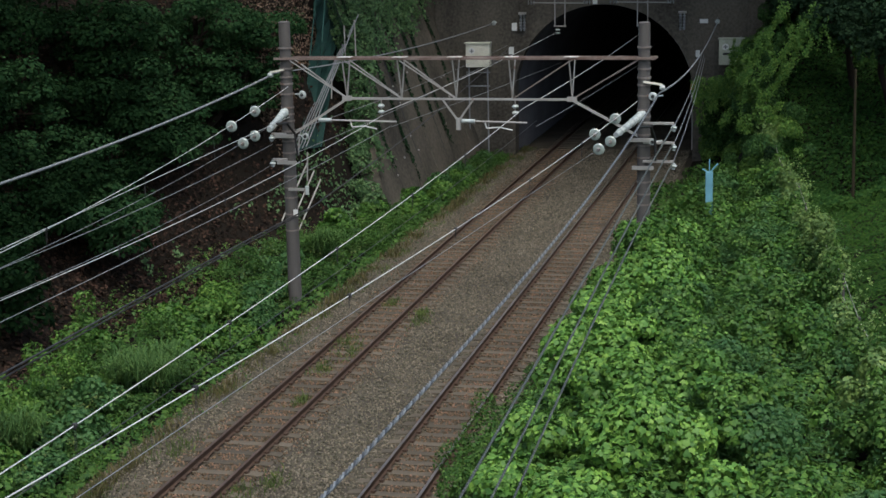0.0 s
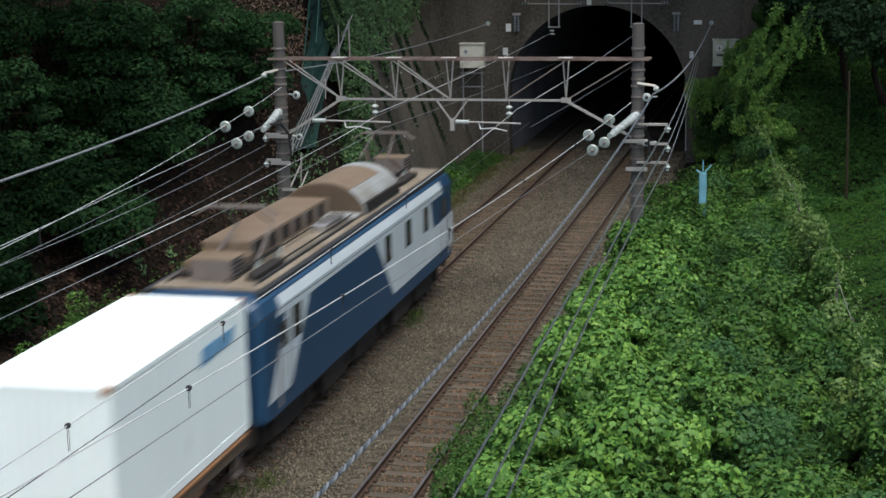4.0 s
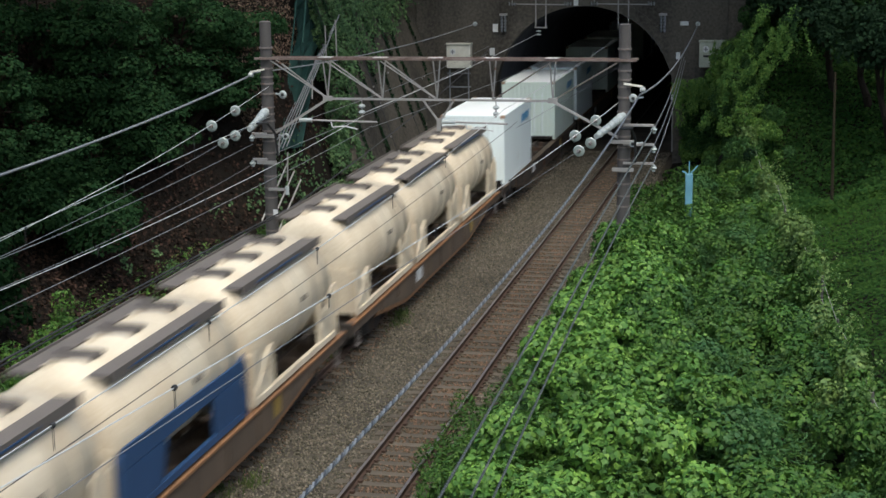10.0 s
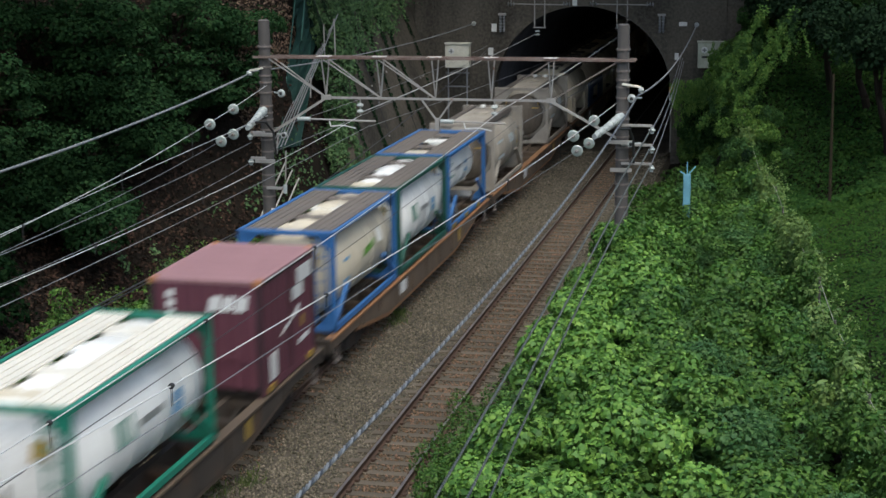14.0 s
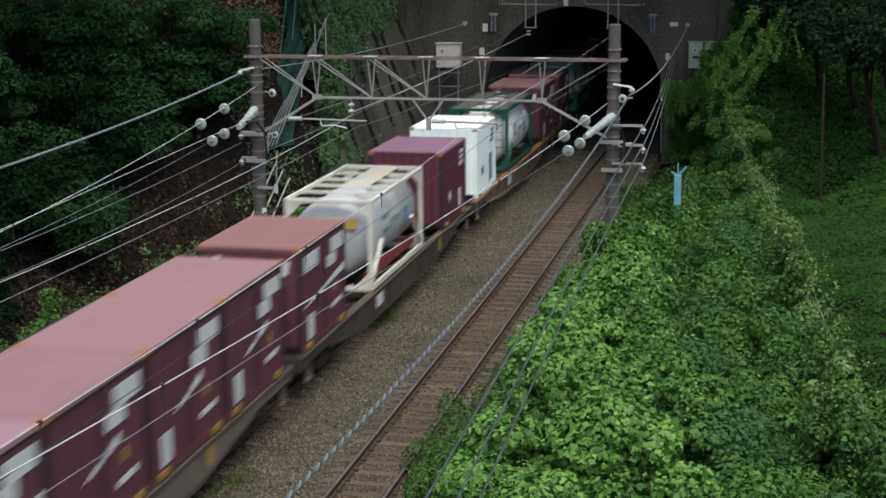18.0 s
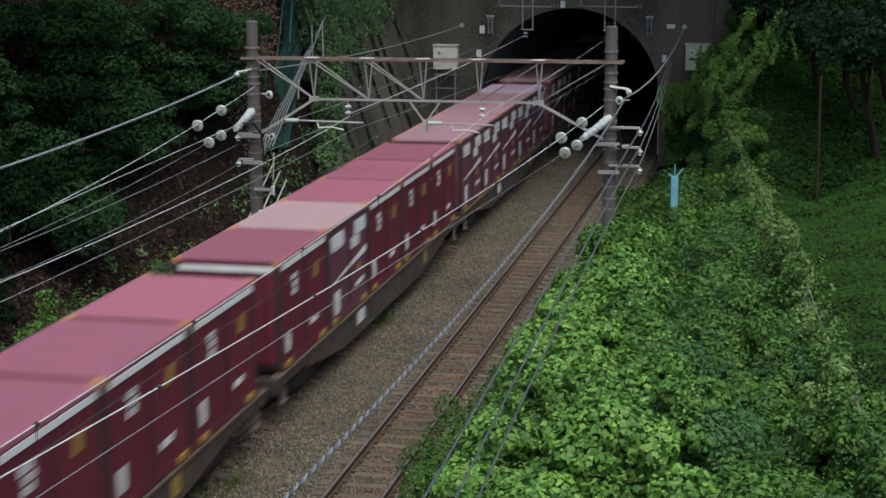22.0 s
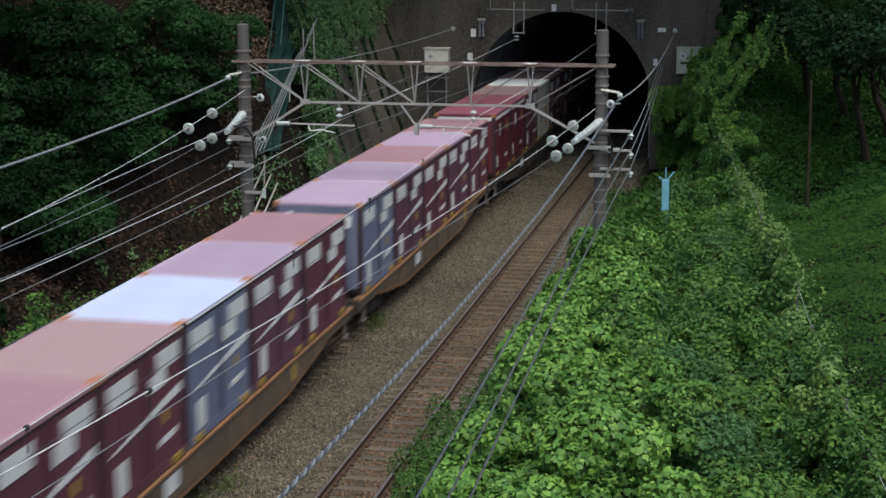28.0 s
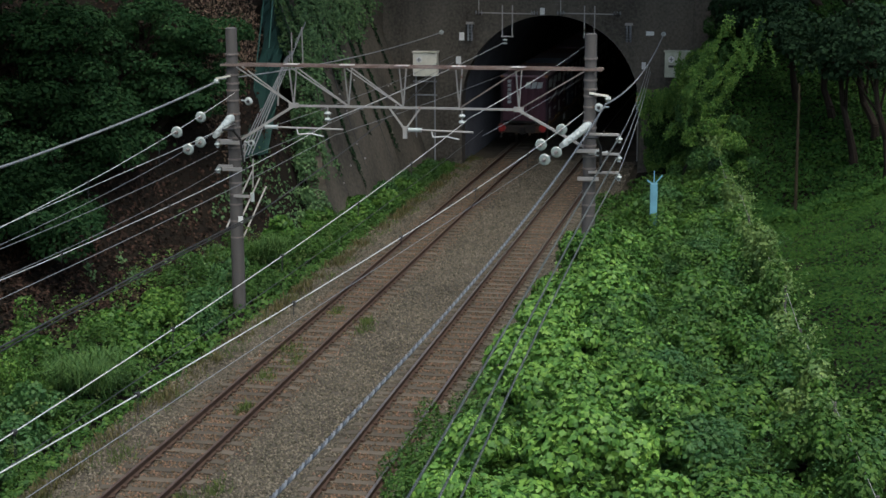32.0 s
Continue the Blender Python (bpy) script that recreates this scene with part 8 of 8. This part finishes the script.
# ---- locomotive ----
def locomotive():
    lo = thing("electric_locomotive", "dark blue and white electric freight locomotive with a dusty brown roof", "locomotive")
    hx, F, R = 1.42, 8.55, -8.55
    prof = [(-hx, 1.05), (hx, 1.05), (hx, 3.25), (hx - 0.1, 3.48), (hx - 0.3, 3.6), (0, 3.68), (-hx + 0.3, 3.6), (-hx + 0.1, 3.48), (-hx, 3.25)]
    bm = bmnew()
    rows_ = []
    for y, sx, dz in ((R, 0.9, -0.12), (R + 0.12, 0.985, -0.02), (R + 0.5, 1, 0), (F - 0.5, 1, 0), (F - 0.12, 0.985, -0.02), (F, 0.9, -0.12)):
        rows_.append([bm.verts.new((x * sx, y, z + (dz if z > 2 else 0))) for x, z in prof])
    for a, b in zip(rows_, rows_[1:]):
        for i in range(len(prof)):
            bm.faces.new((a[i], a[(i + 1) % len(prof)], b[(i + 1) % len(prof)], b[i]))
    bm.faces.new(rows_[0][::-1])
    bm.faces.new(rows_[-1])
    bmesh.ops.recalc_face_normals(bm, faces=bm.faces)
    body = part("body", bm, M_LOCOBLUE, lo, "dark blue body")
    for s in (-1, 1):
        x = s * (hx + 0.002)
        for outline in (((6.4, 1.4), (1.45, 1.4), (-0.3, 3.25), (5.6, 3.25)), ((F - 0.12, 1.4), (6.4, 1.4), (6.03, 2.25), (F - 0.12, 2.35)), ((-6.95, 1.4), (-8.3, 1.4), (-6.95, 3.25), (-5.35, 3.25))):
            bm = bmnew()
            quad(bm, *[(x, y, z) for y, z in outline], (s, 0, 0))
            part("white_panel", bm, M_LOCOWHITE, body, "white slanted cab panel")
        for y in (5.1, 3.1, 1.0, -6.45):
            bm = bmnew()
            box(bm, x - 0.016, x + 0.016, y - 0.3, y + 0.3, 2.35, 3.05)
            part("side_window", bm, M_GLASS, body, "dark side window", bevel=0.004)
        for t in (-1, 1):
            for y in (6.98, 7.62):
                bm = bmnew()
                box(bm, x - 0.012, x + 0.012, t * y - 0.02, t * y + 0.02, 1.25, 3.0)
                part("door_edge", bm, M_BOGIE, body)
            bm = bmnew()
            box(bm, x - 0.016, x + 0.016, t * 7.3 - 0.2, t * 7.3 + 0.2, 2.35, 2.9)
            part("cab_window", bm, M_GLASS, body, "dark cab side window", bevel=0.004)
            bm = bmnew()
            rod(bm, (s * (hx + 0.06), t * 7.75, 1.2), (s * (hx + 0.06), t * 7.75, 2.4), 0.02, sides=6)
            part("grab_rail", bm, M_STEEL, body)
        bm = bmnew()
        quad(bm, (x, -F + 0.9, 3.07), (x, F - 1.3, 3.07), (x, F - 1.45, 3.25), (x, -F + 1.05, 3.25), (s, 0, 0), 0.009)
        quad(bm, (x, -F + 1.05, 3.25), (x, F - 1.45, 3.25), (s * (hx - 0.085), F - 1.5, 3.445), (s * (hx - 0.085), -F + 1.1, 3.445), (s, 0, 0.4), 0.012)
        part("white_band", bm, M_LOCOWHITE, body, "white band below the blue roof edge")
        bm = bmnew()
        box(bm, s * 1.21 - 0.07, s * 1.21 + 0.05, R + 0.4, F - 0.4, 3.54, 3.66)
        part("gutter_rail", bm, M_BLACK, body, "dark roof gutter")
        bm = bmnew()
        box(bm, s * 1.35 - 0.03, s * 1.35 + 0.05, R + 0.4, F - 0.4, 0.98, 1.08)
        part("skirt", bm, M_BOGIE, body)
    for t in (-1, 1):
        bm = bmnew()
        box(bm, -1.1, 1.1, t * (F - 0.05) - 0.02, t * (F - 0.05) + 0.08 * (1 if t > 0 else 0.25), 2.3, 3.1)
        part("windscreen", bm, M_GLASS, body, "dark windscreen", bevel=0.01)
        bm = bmnew()
        box(bm, -1.15, 1.15, t * F - 0.1, t * F + 0.1, 0.6, 1.1)
        part("buffer_beam", bm, M_BOGIE, lo)
        bm = bmnew()
        rod(bm, (0, t * F, 0.85), (0, t * 9.05, 0.85), 0.12)
        part("coupler", bm, M_BOGIE, lo)
        for s in (-0.9, 0.9):
            bm = bmnew()
            ring(bm, (s, t * (F + 0.01), 1.5), (0, 1, 0), 0.12, 0.1, 0.08)
            part("headlight", bm, M_WHITEPAINT, body)
    # roof deck and equipment
    bm = bmnew()
    box(bm, -1.14, 1.14, R + 0.6, F - 0.6, 3.64, 3.70)
    part("roof_deck", bm, M_LOCOROOF, lo, "dusty beige roof deck", bevel=0.02)
    arc = [(1.08 * math.cos(a), 3.72 + 0.8 * math.sin(a)) for a in (math.pi * i / 14 for i in range(15))]
    bm = bmnew()
    prism(bm, arc, "y", 0.2, 3.7)
    hood = part("roof_hood", bm, M_HOODWHITE, lo, "rounded white roof hood")
    top = [(x * 1.012, z + 0.012) for x, z in arc]
    bm = bmnew()
    prism(bm, top[4:15] + [(x * 0.95, z - 0.05) for x, z in top[14:3:-1]], "y", 0.15, 3.0)
    part("dust_cover", bm, M_LOCOBROWN, hood, "brown dust-caked hood top")
    for y0, y1 in ((0.1, 0.19), (3.71, 3.76)):
        bm = bmnew()
        prism(bm, [(x * 0.985, 3.72 + (z - 3.72) * 0.97) for x, z in arc], "y", y0, y1)
        part("end_plate", bm, M_HOODEND, hood, "hood end plate, brown with its shade put in the colour")
    bm = bmnew()
    box(bm, 0.15, 1.0, -0.55, 0.1, 3.7, 3.8)
    part("hood_sill", bm, M_HOODWHITE, hood, "white sill before the hood", bevel=0.02)
    bm = bmnew()
    box(bm, 0.96, 1.09, 0.3, 3.6, 3.74, 4.0)
    part("louvre", bm, M_BOGIE, hood, "grey louvre strip")
    bm = bmnew()
    box(bm, -0.9, 0.25, -6.9, -5.75, 3.7, 4.0)
    part("roof_box", bm, M_LOCOBROWN, lo, "brown roof box", bevel=0.05)
    for x0 in (-0.95, 0.98):
        bm = bmnew()
        box(bm, x0 - 0.02, x0 + 0.02, -7.6, 0.0, 3.7, 3.76)
        part("walkway_edge", bm, M_BLACK, lo)
    bm = bmnew()
    box(bm, -1.0, 0.1, -5.55, 0.1, 3.7, 4.16)
    hood = part("resistor_box", bm, M_LOCOBROWN, lo, "long louvred roof box", bevel=0.02)
    for q in range(6):
        for k in range(3):
            bm = bmnew()
            y0 = -5.35 + q * 0.9 + k * 0.24
            box(bm, 0.085, 0.125, y0, y0 + 0.17, 3.78, 4.08)
            part("louvre", bm, M_BOGIE, hood, "dark louvre slot")
    for q in range(7):
        bm = bmnew()
        y0 = -5.5 + q * 0.92
        box(bm, 0.09, 0.16, y0, y0 + 0.07, 3.72, 4.14)
        part("louvre_post", bm, M_STEEL_OLD, hood)
    for x0 in (0.35, 0.85):
        bm = bmnew()
        rod(bm, (x0, -7.6, 3.8), (x0, -0.2, 3.8), 0.025, sides=6)
        part("roof_conduit", bm, M_BOGIE, lo, "dark roof conduit")
    for yc in (5.55, -6.3):
        for x0 in (-0.75, -0.25, 0.25, 0.75):
            bm = bmnew()
            box(bm, x0 - 0.13, x0 + 0.13, yc - 0.95, yc + 0.85, 3.71, 3.83)
            part("pantograph_tray", bm, M_BOGIE, lo, "dark pantograph base tray", bevel=0.02)
    bm = bmnew()
    box(bm, 0.42, 0.78, -2.1, -0.6, 3.7, 3.9)
    part("vent_box", bm, M_CHROME, lo, "bright metal vent box", bevel=0.02)
    bm = bmnew()
    box(bm, -0.5, 0.4, 6.7, 7.5, 3.7, 4.15)
    unit = part("air_conditioner", bm, M_STEEL_OLD, lo, "grey roof cooling unit", bevel=0.03)
    bm = bmnew()
    box(bm, -0.52, 0.42, 6.7, 7.5, 4.15, 4.18)
    part("dusty_top", bm, M_LOCOBROWN, unit, "brown dusty top")
    for q in range(4):
        bm = bmnew()
        box(bm, 0.4, 0.42, 6.7 + 0.06, 7.5 - 0.06, 3.78 + q * 0.09, 3.81 + q * 0.09)
        part("louvre", bm, M_BOGIE, unit)
    bm = bmnew()
    box(bm, -0.5, 0.4, -7.5, -6.7, 3.7, 4.15)
    unit = part("air_conditioner", bm, M_STEEL_OLD, lo, "grey roof cooling unit", bevel=0.03)
    bm = bmnew()
    box(bm, -0.52, 0.42, -7.5, -6.7, 4.15, 4.18)
    part("dusty_top", bm, M_LOCOBROWN, unit, "brown dusty top")
    for q in range(4):
        bm = bmnew()
        box(bm, 0.4, 0.42, -7.5 + 0.06, -6.7 - 0.06, 3.78 + q * 0.09, 3.81 + q * 0.09)
        part("louvre", bm, M_BOGIE, unit)
    for yc, d in ((5.6, 1), (-5.5, -1)):
        pan = new("pantograph")
        pan.parent = lo
        pan.location = (0, yc, 3.7)
        for s in (-0.5, 0.5):
            bm = bmnew()
            rod(bm, (s, 0.7 * d, 0.2), (s * 0.8, -0.65 * d, 0.75), 0.03)
            rod(bm, (s * 0.8, -0.65 * d, 0.75), (s * 0.6, 0.45 * d, 1.28), 0.022)
            part("arm", bm, M_STEEL_OLD, pan)
            bm = bmnew()
            for k in (-0.7, 0.7):
                rod(bm, (s, k, 0), (s, k, 0.2), 0.07)
            part("insulator", bm, M_PORCELAIN, pan)
            bm = bmnew()
            bar(bm, (s, -0.8, 0.2), (s, 0.8, 0.2), 0.06, 0.06)
            part("base_bar", bm, M_BOGIE, pan)
        for k in (-0.12, 0.12):
            bm = bmnew()
            bar(bm, (-0.6, 0.45 * d + k, 1.32), (0.6, 0.45 * d + k, 1.32), 0.05, 0.04)
            bar(bm, (0.6, 0.45 * d + k, 1.32), (0.9, 0.45 * d + k, 1.14), 0.04, 0.03)
            bar(bm, (-0.6, 0.45 * d + k, 1.32), (-0.9, 0.45 * d + k, 1.14), 0.04, 0.03)
            part("head", bm, M_STEEL_OLD, pan)
    for yb in (-6.2, 0.0, 6.2):
        bogie = new("bogie")
        bogie.parent = lo
        bogie.location = (0, yb, 0)
        for s in (-1, 1):
            bm = bmnew()
            prism(bm, [(-1.7, 0.4), (-0.5, 0.28), (0.5, 0.28), (1.7, 0.4), (1.7, 0.75), (-1.7, 0.75)], "x", s * 1.0 - 0.07, s * 1.0 + 0.07)
            part("side_frame", bm, M_BOGIE, bogie)
            for a in (-1.2, 1.2):
                bm = bmnew()
                rod(bm, (s * 0.5, a, 0.56), (s * 0.63, a, 0.56), 0.56, sides=24)
                part("wheel", bm, M_BOGIE, bogie)
                bm = bmnew()
                box(bm, s * 1.05 - 0.12, s * 1.05 + 0.12, a - 0.17, a + 0.17, 0.4, 0.72)
                part("axle_box", bm, M_BOGIE, bogie, bevel=0.02)
    for y0 in (-4.0, 2.2):
        bm = bmnew()
        box(bm, -1.2, 1.2, y0, y0 + 1.8, 0.35, 1.0)
        part("equipment_box", bm, M_BOGIE, lo, bevel=0.03)
    return lo


place(locomotive(), -8.8, 0.0)
for kind in PROTO:
    assert kind in used, kind


def motions():
    """The train runs through at a steady pace on the left-hand track."""
    for ob, back, z in MOVING:
        walk(ob, [(t, pose(0, START + SPEED * t - back, z)) for t in range(-4, 41, 4)])


motions()
